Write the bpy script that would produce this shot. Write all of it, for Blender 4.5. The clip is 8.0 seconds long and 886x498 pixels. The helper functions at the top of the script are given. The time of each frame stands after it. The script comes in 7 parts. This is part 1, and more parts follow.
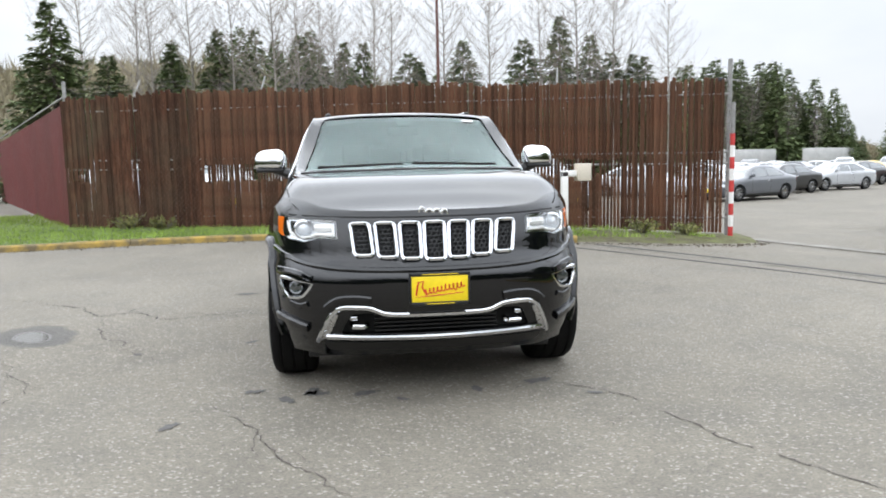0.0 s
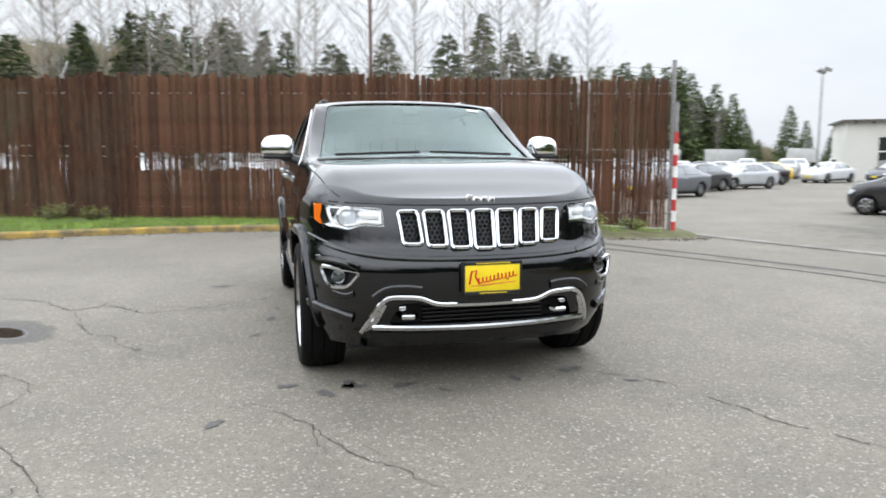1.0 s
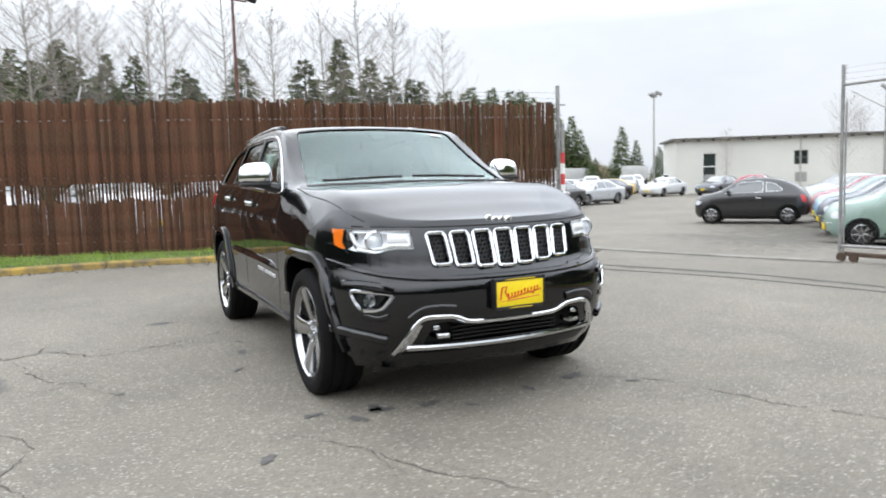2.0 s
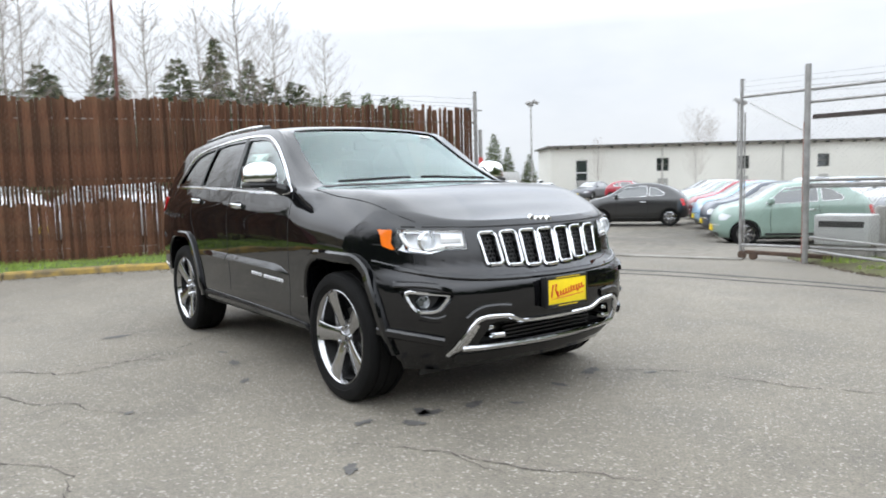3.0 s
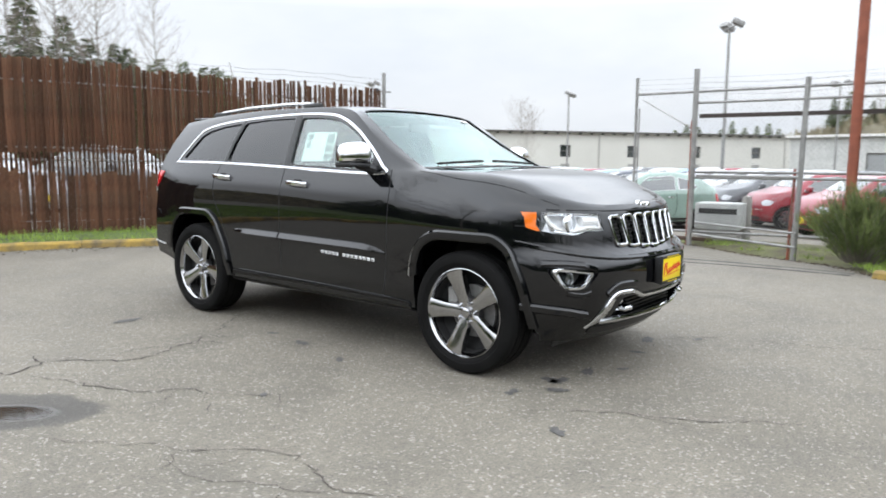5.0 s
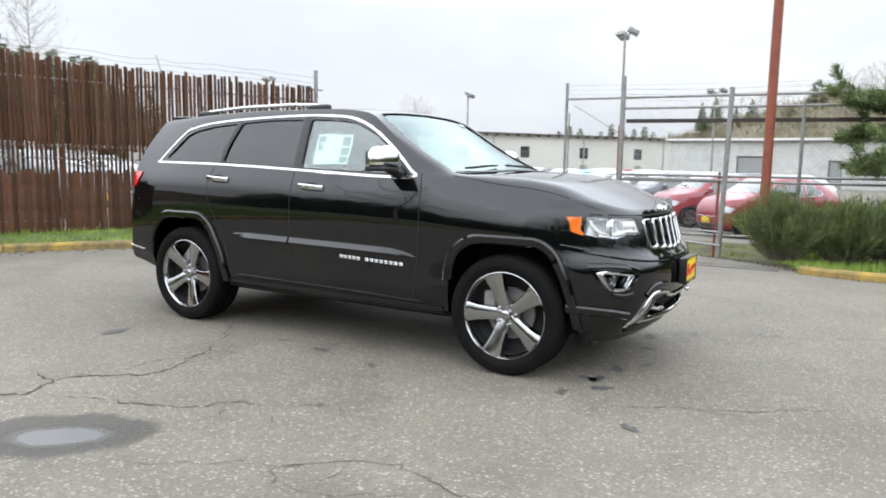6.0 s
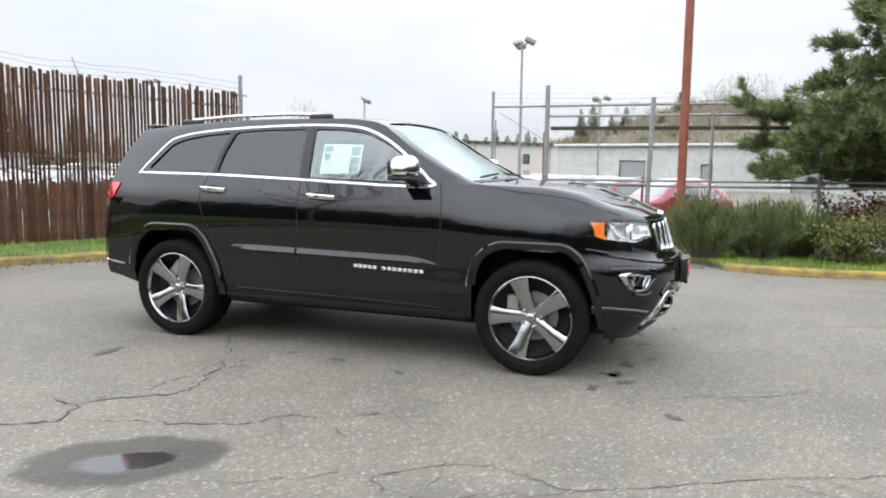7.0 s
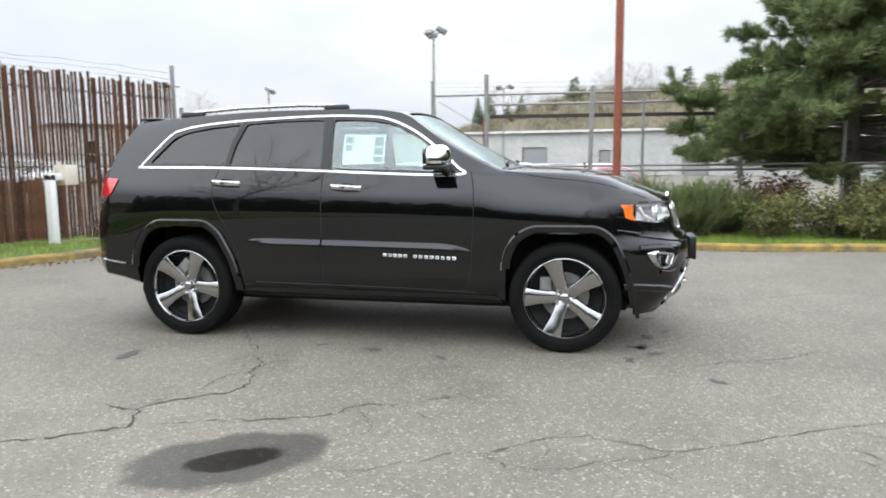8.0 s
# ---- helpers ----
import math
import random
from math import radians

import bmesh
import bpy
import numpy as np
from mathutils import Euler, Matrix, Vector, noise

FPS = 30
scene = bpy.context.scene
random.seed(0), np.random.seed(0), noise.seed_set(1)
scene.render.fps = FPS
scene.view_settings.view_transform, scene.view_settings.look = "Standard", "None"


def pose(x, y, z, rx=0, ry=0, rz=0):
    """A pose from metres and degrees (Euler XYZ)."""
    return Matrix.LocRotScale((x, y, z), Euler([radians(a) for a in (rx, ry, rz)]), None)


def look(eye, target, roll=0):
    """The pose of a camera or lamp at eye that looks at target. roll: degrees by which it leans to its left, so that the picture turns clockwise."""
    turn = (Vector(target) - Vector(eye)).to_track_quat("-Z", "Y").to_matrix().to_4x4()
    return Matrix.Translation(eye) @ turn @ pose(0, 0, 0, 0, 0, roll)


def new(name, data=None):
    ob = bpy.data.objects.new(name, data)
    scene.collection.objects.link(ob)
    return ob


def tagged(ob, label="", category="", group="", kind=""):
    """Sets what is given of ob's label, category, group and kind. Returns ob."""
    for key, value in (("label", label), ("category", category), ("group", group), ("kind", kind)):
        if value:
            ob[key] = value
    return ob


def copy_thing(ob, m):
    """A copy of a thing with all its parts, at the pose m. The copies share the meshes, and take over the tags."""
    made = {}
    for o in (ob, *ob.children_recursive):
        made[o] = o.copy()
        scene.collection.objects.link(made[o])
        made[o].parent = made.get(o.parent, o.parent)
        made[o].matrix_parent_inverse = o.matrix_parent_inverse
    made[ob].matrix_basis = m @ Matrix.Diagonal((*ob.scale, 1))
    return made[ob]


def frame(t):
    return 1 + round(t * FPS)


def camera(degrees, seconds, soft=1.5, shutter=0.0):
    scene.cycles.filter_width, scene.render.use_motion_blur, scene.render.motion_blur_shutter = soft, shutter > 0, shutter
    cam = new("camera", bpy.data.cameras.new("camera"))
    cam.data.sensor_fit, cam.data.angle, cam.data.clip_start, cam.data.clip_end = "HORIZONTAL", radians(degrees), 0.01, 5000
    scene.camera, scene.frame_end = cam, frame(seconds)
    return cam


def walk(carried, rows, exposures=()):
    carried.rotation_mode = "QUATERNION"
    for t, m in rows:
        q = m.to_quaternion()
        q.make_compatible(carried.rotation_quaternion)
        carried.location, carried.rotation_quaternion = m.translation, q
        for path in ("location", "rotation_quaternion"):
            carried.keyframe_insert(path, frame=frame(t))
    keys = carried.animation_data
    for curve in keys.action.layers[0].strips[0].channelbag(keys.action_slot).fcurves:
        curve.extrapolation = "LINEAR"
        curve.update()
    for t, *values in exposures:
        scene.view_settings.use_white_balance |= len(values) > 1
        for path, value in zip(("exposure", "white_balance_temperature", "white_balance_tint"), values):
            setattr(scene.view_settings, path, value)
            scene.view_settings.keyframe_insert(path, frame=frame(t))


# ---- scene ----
cam = camera(63.7, 8.0, soft=1.8, shutter=0.5)
PATH = [
    (0, (-0.469, -6.115, 1.31), (-0.207, -4.146, 1.078), -1.2),
    (0.5, (-0.794, -6.077, 1.282), (-0.45, -4.118, 1.074), -1.7),
    (1, (-1.179, -5.924, 1.279), (-0.68, -4.004, 1.03), -0.1),
    (1.5, (-1.654, -5.858, 1.29), (-0.895, -4.017, 1.104), -1.4),
    (2, (-2.101, -5.718, 1.288), (-1.218, -3.934, 1.098), -1.7),
    (2.2, (-2.278, -5.613, 1.296), (-1.339, -3.86, 1.079), -2.2),
    (3.3, (-3.191, -5.093, 1.281), (-1.942, -3.54, 1.116), -1.8),
    (3.5, (-3.374, -5.041, 1.309), (-2.097, -3.511, 1.145), -2.2),
    (4, (-3.756, -4.754, 1.305), (-2.362, -3.329, 1.148), 0.2),
    (4.5, (-4.14, -4.461, 1.317), (-2.682, -3.106, 1.121), 0.3),
    (5, (-4.434, -4.091, 1.331), (-2.885, -2.85, 1.086), 0.4),
    (5.2, (-4.578, -3.955, 1.327), (-2.978, -2.775, 1.105), 0.3),
    (6.3, (-5.135, -3.078, 1.37), (-3.364, -2.181, 1.127), 0.9),
    (6.5, (-5.232, -2.928, 1.359), (-3.424, -2.1, 1.138), 0.5),
    (7, (-5.498, -2.547, 1.38), (-3.638, -1.85, 1.152), 0.7),
    (7.5, (-5.666, -2.123, 1.378), (-3.778, -1.518, 1.113), -0.0),
    (8, (-5.873, -1.686, 1.371), (-3.936, -1.259, 1.115), -0.5),
]
walk(cam, [(t, look(eye, target, roll)) for t, eye, target, roll in PATH])

# ---- sky and light: a bright overcast day ----
SUN_UP, SUN_TURN = 48.0, 200.0
world = bpy.data.worlds.new("overcast_sky")
scene.world = world
world.use_nodes = True
wt = world.node_tree
wt.nodes.clear()


def wnode(kind, **values):
    n = wt.nodes.new(kind)
    for key, value in values.items():
        n.inputs[key].default_value = value
    return n


w_out, w_bg = wnode("ShaderNodeOutputWorld"), wnode("ShaderNodeBackground", Strength=0.1)
w_sky = wnode("ShaderNodeTexSky")
w_sky.sky_type, w_sky.sun_disc = "NISHITA", False
w_sky.sun_elevation, w_sky.sun_rotation = radians(SUN_UP), radians(SUN_TURN)
w_sky.air_density, w_sky.dust_density = 1.0, 4.0
w_co = wnode("ShaderNodeTexCoord")
w_sep = wnode("ShaderNodeSeparateXYZ")
w_noise = wnode("ShaderNodeTexNoise", Scale=2.2, Detail=5.0, Roughness=0.55)
w_map = wnode("ShaderNodeMapping")
w_map.inputs["Scale"].default_value = (1.0, 1.0, 2.6)
w_cloud = wt.nodes.new("ShaderNodeValToRGB")
w_cloud.color_ramp.elements[0].position, w_cloud.color_ramp.elements[0].color = 0.3, (13.5, 14.2, 15.2, 1)
w_cloud.color_ramp.elements[1].position, w_cloud.color_ramp.elements[1].color = 0.72, (17.0, 17.3, 17.6, 1)
w_up = wt.nodes.new("ShaderNodeValToRGB")
w_up.color_ramp.elements[0].position, w_up.color_ramp.elements[0].color = 0.0, (0.60, 0.61, 0.625, 1)
w_up.color_ramp.elements[1].position, w_up.color_ramp.elements[1].color = 0.92, (1.88, 1.94, 2.02, 1)
w_low = w_up.color_ramp.elements.new(0.2)
w_low.color = (0.69, 0.70, 0.71, 1)
w_half = w_up.color_ramp.elements.new(0.5)
w_half.color = (2.18, 2.24, 2.33, 1)
w_veil = w_up.color_ramp.elements.new(0.72)
w_veil.color = (2.25, 2.32, 2.42, 1)
w_third = w_up.color_ramp.elements.new(0.32)
w_third.color = (1.55, 1.59, 1.65, 1)
w_mul, w_mix = wt.nodes.new("ShaderNodeMixRGB"), wt.nodes.new("ShaderNodeMixRGB")
w_mul.blend_type, w_mul.inputs[0].default_value, w_mix.inputs[0].default_value = "MULTIPLY", 1.0, 0.9
wt.links.new(w_co.outputs["Generated"], w_map.inputs["Vector"])
wt.links.new(w_map.outputs["Vector"], w_noise.inputs["Vector"])
wt.links.new(w_co.outputs["Generated"], w_sep.inputs["Vector"])
wt.links.new(w_noise.outputs["Fac"], w_cloud.inputs["Fac"])
wt.links.new(w_sep.outputs["Z"], w_up.inputs["Fac"])
wt.links.new(w_cloud.outputs["Color"], w_mul.inputs[1])
wt.links.new(w_up.outputs["Color"], w_mul.inputs[2])
wt.links.new(w_sky.outputs["Color"], w_mix.inputs[1])
wt.links.new(w_mul.outputs["Color"], w_mix.inputs[2])
wt.links.new(w_mix.outputs["Color"], w_bg.inputs["Color"])
wt.links.new(w_bg.outputs["Background"], w_out.inputs["Surface"])

sun_data = bpy.data.lights.new("sun", "SUN")
sun_data.energy, sun_data.angle, sun_data.color = 0.5, radians(100), (1.0, 0.97, 0.93)
sun = new("sun", sun_data)
sun.matrix_world = Matrix.Rotation(radians(SUN_TURN), 4, "Z") @ Matrix.Rotation(radians(90 - SUN_UP), 4, "X")
scene.view_settings.exposure = 0.0


# ---- helpers for geometry ----
class Geo:
    """Vertices and faces, gathered before they become one mesh."""

    def __init__(self):
        self.v, self.f = [], []

    def add(self, verts, faces, m=None):
        o = len(self.v)
        self.v += [tuple(m @ Vector(p)) for p in verts] if m else [tuple(p) for p in verts]
        self.f += [tuple(i + o for i in q) for q in faces]
        return self

    def box(self, lo, hi, m=None, bevel=0.0):
        bm = bmesh.new()
        bmesh.ops.create_cube(bm, size=1.0)
        for v in bm.verts:
            v.co = Vector([(lo[k] + hi[k]) / 2 + v.co[k] * (hi[k] - lo[k]) for k in range(3)])
        if bevel:
            bmesh.ops.bevel(bm, geom=bm.edges[:], offset=bevel, segments=2, profile=0.5, affect="EDGES")
        bm.verts.index_update()
        self.add([v.co.copy() for v in bm.verts], [[v.index for v in f.verts] for f in bm.faces], m)
        bm.free()
        return self

    def tube(self, pts, radii, segs=8, caps=True):
        """A round bar along points, tapered by the radii."""
        pts = [Vector(p) for p in pts]
        if not isinstance(radii, (list, tuple)):
            radii = [radii] * len(pts)
        rings, side = [], None
        for k, p in enumerate(pts):
            d = (pts[min(k + 1, len(pts) - 1)] - pts[max(k - 1, 0)]).normalized()
            if side is None:
                side = d.orthogonal().normalized()
            side = (side - d * side.dot(d)).normalized()
            up = d.cross(side)
            rings.append([p + radii[k] * (math.cos(a) * side + math.sin(a) * up) for a in [2 * math.pi * n / segs for n in range(segs)]])
        verts = [p for r in rings for p in r]
        faces = [(k * segs + n, k * segs + (n + 1) % segs, (k + 1) * segs + (n + 1) % segs, (k + 1) * segs + n) for k in range(len(pts) - 1) for n in range(segs)]
        if caps:
            faces += [tuple(range(segs))[::-1], tuple((len(pts) - 1) * segs + n for n in range(segs))]
        return self.add(verts, faces)

    def lathe(self, profile, segs=32, m=None, closed=False):
        """Turns (radius, height) pairs round the z axis."""
        n = len(profile)
        verts = [(r * math.cos(a), r * math.sin(a), h) for a in [2 * math.pi * k / segs for k in range(segs)] for r, h in profile]
        faces = [(k * n + j, ((k + 1) % segs) * n + j, ((k + 1) % segs) * n + (j + 1) % n, k * n + (j + 1) % n) for k in range(segs) for j in range(n if closed else n - 1)]
        return self.add(verts, faces, m)

    def prism(self, poly, lo, hi, to3):
        """A flat outline given depth; to3(a, b, depth) gives the place."""
        n = len(poly)
        verts = [to3(a, b, lo) for a, b in poly] + [to3(a, b, hi) for a, b in poly]
        faces = [tuple(range(n))[::-1], tuple(range(n, 2 * n))] + [(k, (k + 1) % n, n + (k + 1) % n, n + k) for k in range(n)]
        return self.add(verts, faces)

    def sweep(self, pts, normals, width, height, closed=False, sink=0.004):
        """A bar of rounded section laid along points on a surface."""
        pts, normals = [Vector(p) for p in pts], [Vector(n) for n in normals]
        shape = [(-0.5, -sink), (-0.5, 0.55 * height), (-0.3, height), (0.3, height), (0.5, 0.55 * height), (0.5, -sink)]
        n, verts, m = len(pts), [], 6
        for k, p in enumerate(pts):
            a, b = (pts[k - 1], pts[(k + 1) % n]) if closed else (pts[max(k - 1, 0)], pts[min(k + 1, n - 1)])
            t = (b - a).normalized()
            s = t.cross(normals[k]).normalized()
            verts += [p + s * u * width + normals[k] * h for u, h in shape]
        faces = [(k * m + j, ((k + 1) % n) * m + j, ((k + 1) % n) * m + (j + 1) % m, k * m + (j + 1) % m) for k in range(n if closed else n - 1) for j in range(m)]
        if not closed:
            faces += [tuple(range(m))[::-1], tuple((n - 1) * m + j for j in range(m))]
        return self.add(verts, faces)

    def mesh(self, name, material=None, smooth=0.6):
        me = bpy.data.meshes.new(name)
        me.from_pydata(self.v, [], self.f)
        bm = bmesh.new()
        bm.from_mesh(me)
        bmesh.ops.recalc_face_normals(bm, faces=bm.faces[:])
        bm.to_mesh(me)
        bm.free()
        return finish(me, material, smooth)


def finish(me, material, smooth=0.6):
    if material:
        me.materials.append(material)
    if smooth:
        me.polygons.foreach_set("use_smooth", [True] * len(me.polygons))
        me.set_sharp_from_angle(angle=smooth)
    me.update()
    return me


def part(name, geo, material, parent=None, label="", smooth=0.6):
    me = geo.mesh(name, material, smooth) if isinstance(geo, Geo) else geo
    ob = new(name, me)
    ob.parent = parent
    if label:
        tagged(ob, label)
    return ob


def thing(name, label, category, at=(0, 0, 0), turn=0.0, group="", kind=""):
    ob = new(name)
    ob.empty_display_size = 0.2
    ob.matrix_basis = pose(*at, 0, 0, turn)
    return tagged(ob, label, category, group, kind)


def smooth_line(pts, steps=6, closed=False):
    """A Catmull-Rom line through points of any dimension."""
    pts = [np.array(p, float) for p in pts]
    n, out = len(pts), []
    for k in range(n if closed else n - 1):
        p0, p1, p2, p3 = ((pts[(k + j) % n] for j in (-1, 0, 1, 2)) if closed else (pts[max(k - 1, 0)], pts[k], pts[k + 1], pts[min(k + 2, n - 1)]))
        for s in range(steps):
            t = s / steps
            out.append(0.5 * (2 * p1 + (p2 - p0) * t + (2 * p0 - 5 * p1 + 4 * p2 - p3) * t * t + (3 * p1 - p0 - 3 * p2 + p3) * t**3))
    return out if closed else out + [pts[-1]]


def rounded(poly, r, steps=4):
    """A polygon with its corners rounded."""
    out, n = [], len(poly)
    for k in range(n):
        a, b, c = (np.array(poly[(k + j) % n], float) for j in (-1, 0, 1))
        u, v = a - b, c - b
        lu, lv = np.linalg.norm(u), np.linalg.norm(v)
        q = min(r, 0.45 * lu, 0.45 * lv)
        p, s = b + u / lu * q, b + v / lv * q
        out += [tuple((1 - t) ** 2 * p + 2 * t * (1 - t) * b + t * t * s) for t in [j / steps for j in range(steps + 1)]]
    return out


# ---- materials ----
class Nodes:
    def __init__(self, name):
        self.m = bpy.data.materials.new(name)
        self.m.use_nodes = True
        self.t = self.m.node_tree
        self.b = self.t.nodes["Principled BSDF"]
        self.out = self.t.nodes["Material Output"]
        self.co = None

    def add(self, kind, **values):
        n = self.t.nodes.new(kind)
        for key, value in values.items():
            n.inputs[key.replace("_", " ")].default_value = value
        return n

    def link(self, a, b):
        self.t.links.new(a, b)

    def coords(self, space="Object"):
        if self.co is None:
            self.co = self.add("ShaderNodeTexCoord")
        return self.co.outputs[space]

    def noise(self, scale, detail=4.0, rough=0.55, stretch=None, space="Object"):
        n = self.add("ShaderNodeTexNoise", Scale=scale, Detail=detail, Roughness=rough)
        src = self.coords(space)
        if stretch:
            mp = self.add("ShaderNodeMapping")
            mp.inputs["Scale"].default_value = stretch
            self.link(src, mp.inputs["Vector"])
            src = mp.outputs["Vector"]
        self.link(src, n.inputs["Vector"])
        return n.outputs["Fac"]

    def ramp(self, fac, stops):
        r = self.t.nodes.new("ShaderNodeValToRGB")
        els = r.color_ramp.elements
        while len(els) < len(stops):
            els.new(0.5)
        for e, (p, c) in zip(els, stops):
            e.position = p
            e.color = (*c, 1) if isinstance(c, (tuple, list)) else (c, c, c, 1)
        self.link(fac, r.inputs["Fac"])
        return r.outputs["Color"]

    def mix(self, a, b, fac, mode="MIX"):
        n = self.t.nodes.new("ShaderNodeMixRGB")
        n.blend_type = mode
        for value, socket in ((fac, n.inputs[0]), (a, n.inputs[1]), (b, n.inputs[2])):
            if isinstance(value, bpy.types.NodeSocket):
                self.link(value, socket)
            elif isinstance(value, (tuple, list)):
                socket.default_value = (*value, 1)
            else:
                socket.default_value = value if socket.type == "VALUE" else (value, value, value, 1)
        return n.outputs[0]

    def set(self, **values):
        for key, value in values.items():
            s = self.b.inputs[key.replace("_", " ")]
            if isinstance(value, bpy.types.NodeSocket):
                self.link(value, s)
            else:
                s.default_value = (*value, 1) if isinstance(value, tuple) and s.type == "RGBA" else value
        return self

    def bump(self, height, strength=0.3, distance=0.01):
        n = self.add("ShaderNodeBump", Strength=strength, Distance=distance)
        self.link(height, n.inputs["Height"])
        self.link(n.outputs["Normal"], self.b.inputs["Normal"])
        return self


def rough_mat(name, dark, light, scale, rough=0.8, fine=60.0, metal=0.0, stretch=None, relief=0.2, dist=0.004, lo=0.3, hi=0.7, random=0.0):
    """A surface mottled at two scales between two colours, with a fine relief."""
    n = Nodes(name)
    big, small = n.noise(scale, 5, 0.6, stretch), n.noise(fine, 3, 0.6, stretch)
    col = n.mix(n.ramp(big, [(lo, dark), (hi, light)]), n.ramp(small, [(0.25, 0.55), (0.75, 1.0)]), 0.6, "MULTIPLY")
    if random:
        info = n.add("ShaderNodeObjectInfo")
        col = n.mix(col, n.ramp(info.outputs["Random"], [(0.0, 1.0 - random), (1.0, 1.0)]), 1.0, "MULTIPLY")
    n.set(Base_Color=col, Roughness=n.ramp(small, [(0.2, max(rough - 0.1, 0.02)), (0.8, min(rough + 0.08, 1.0))]), Metallic=metal)
    return n.bump(small, relief, dist).m


def plain_mat(name, color, rough=0.5, metal=0.0, coat=0.0, vary=0.12, scale=30.0):
    n = Nodes(name)
    f = n.noise(scale, 4)
    n.set(Base_Color=n.ramp(f, [(0.3, tuple(c * (1 - vary) for c in color)), (0.7, color)]), Roughness=n.ramp(f, [(0.3, max(rough - 0.04, 0.01)), (0.7, rough + 0.04)]), Metallic=metal, Coat_Weight=coat)
    return n.m


def dull(m, level):
    """Takes the sheen off a material."""
    m.node_tree.nodes["Principled BSDF"].inputs["Specular IOR Level"].default_value = level
    return m


def glass_mat(name, tint, ior=0.045, mirror=(1.0, 1.0, 1.0)):
    """A thin pane: tinted clear glass with its mirror gloss."""
    n = Nodes(name)
    clear, gloss, mixer, fres = n.add("ShaderNodeBsdfTransparent"), n.add("ShaderNodeBsdfGlossy", Roughness=0.0), n.add("ShaderNodeMixShader"), n.add("ShaderNodeLayerWeight", Blend=0.5)
    clear.inputs["Color"].default_value = (*tint, 1)
    gloss.inputs["Color"].default_value = (*mirror, 1)
    power, scale = n.t.nodes.new("ShaderNodeMath"), n.t.nodes.new("ShaderNodeMath")
    power.operation, scale.operation = "POWER", "MULTIPLY_ADD"
    power.inputs[1].default_value, scale.inputs[1].default_value, scale.inputs[2].default_value = 5.0, 1 - ior, ior
    n.link(fres.outputs["Facing"], power.inputs[0])
    n.link(power.outputs[0], scale.inputs[0])
    n.link(scale.outputs[0], mixer.inputs[0])
    n.link(clear.outputs[0], mixer.inputs[1])
    n.link(gloss.outputs[0], mixer.inputs[2])
    n.link(mixer.outputs[0], n.out.inputs["Surface"])
    return n.m


def asphalt():
    n = Nodes("worn_asphalt")
    broad, stain, grit = n.noise(0.35, 5, 0.6), n.noise(1.7, 6, 0.62), n.noise(95.0, 2, 0.6)
    stone = n.add("ShaderNodeTexVoronoi", Scale=85.0)
    n.link(n.coords(), stone.inputs["Vector"])
    base = n.ramp(broad, [(0.28, (0.143, 0.128, 0.103)), (0.72, (0.199, 0.180, 0.146))])
    base = n.mix(base, n.ramp(stain, [(0.33, 0.66), (0.56, 1.04)]), 0.65, "MULTIPLY")
    base = n.mix(base, n.ramp(n.noise(22.0, 4, 0.7), [(0.3, 0.74), (0.7, 1.16)]), 0.7, "MULTIPLY")
    base = n.mix(base, n.ramp(grit, [(0.3, 0.58), (0.7, 1.28)]), 0.75, "MULTIPLY")
    pale = n.t.nodes.new("ShaderNodeSeparateColor")
    n.link(stone.outputs["Color"], pale.inputs[0])
    base = n.mix(base, (0.50, 0.48, 0.43), n.mix(0.0, n.ramp(pale.outputs[0], [(0.91, 0.0), (0.95, 1.0)]), 0.33))
    base = n.mix(base, (0.07, 0.066, 0.062), n.mix(0.0, n.ramp(pale.outputs[1], [(0.86, 0.0), (0.92, 1.0)]), 0.32))

    # a damp hollow with a little water standing in it
    def hollow(cx, cy, rx, ry, turn, soft, rag):
        mp = n.add("ShaderNodeMapping")
        mp.vector_type = "TEXTURE"
        mp.inputs["Location"].default_value, mp.inputs["Rotation"].default_value, mp.inputs["Scale"].default_value = (cx, cy, 0), (0, 0, radians(turn)), (rx, ry, 1)
        n.link(n.coords(), mp.inputs["Vector"])
        size = n.t.nodes.new("ShaderNodeVectorMath")
        size.operation = "LENGTH"
        n.link(mp.outputs["Vector"], size.inputs[0])
        total = n.t.nodes.new("ShaderNodeMath")
        total.operation = "MULTIPLY_ADD"
        total.inputs[1].default_value = rag
        n.link(n.noise(4.5, 5, 0.6), total.inputs[0])
        n.link(size.outputs["Value"], total.inputs[2])
        return n.ramp(total.outputs[0], [(0.5 + 0.5 * rag - soft, 1.0), (0.5 + 0.5 * rag + soft, 0.0)])

    damp, wet = hollow(-3.03, -0.03, 0.92, 0.56, -55, 0.05, 0.35), hollow(-3.03, -0.06, 0.46, 0.24, -55, 0.09, 0.35)
    base = n.mix(base, n.mix(base, (0.31, 0.30, 0.29), 1.0, "MULTIPLY"), damp)
    base = n.mix(base, n.mix(base, (0.45, 0.44, 0.43), 1.0, "MULTIPLY"), wet)
    soaked = hollow(15.0, 7.2, 13.0, 6.0, 35, 0.12, 0.7)
    base = n.mix(base, n.mix(base, (0.48, 0.47, 0.46), 1.0, "MULTIPLY"), soaked)
    rough = n.mix(n.mix(n.ramp(stain, [(0.3, 0.72), (0.6, 0.9)]), 0.6, damp), 0.07, wet)
    n.set(Base_Color=base, Roughness=rough, Specular_IOR_Level=n.mix(0.35, 0.5, damp))
    height = n.mix(n.mix(grit, stone.outputs["Distance"], 0.5), 0.5, wet)
    return n.bump(height, 0.6, 0.007).m


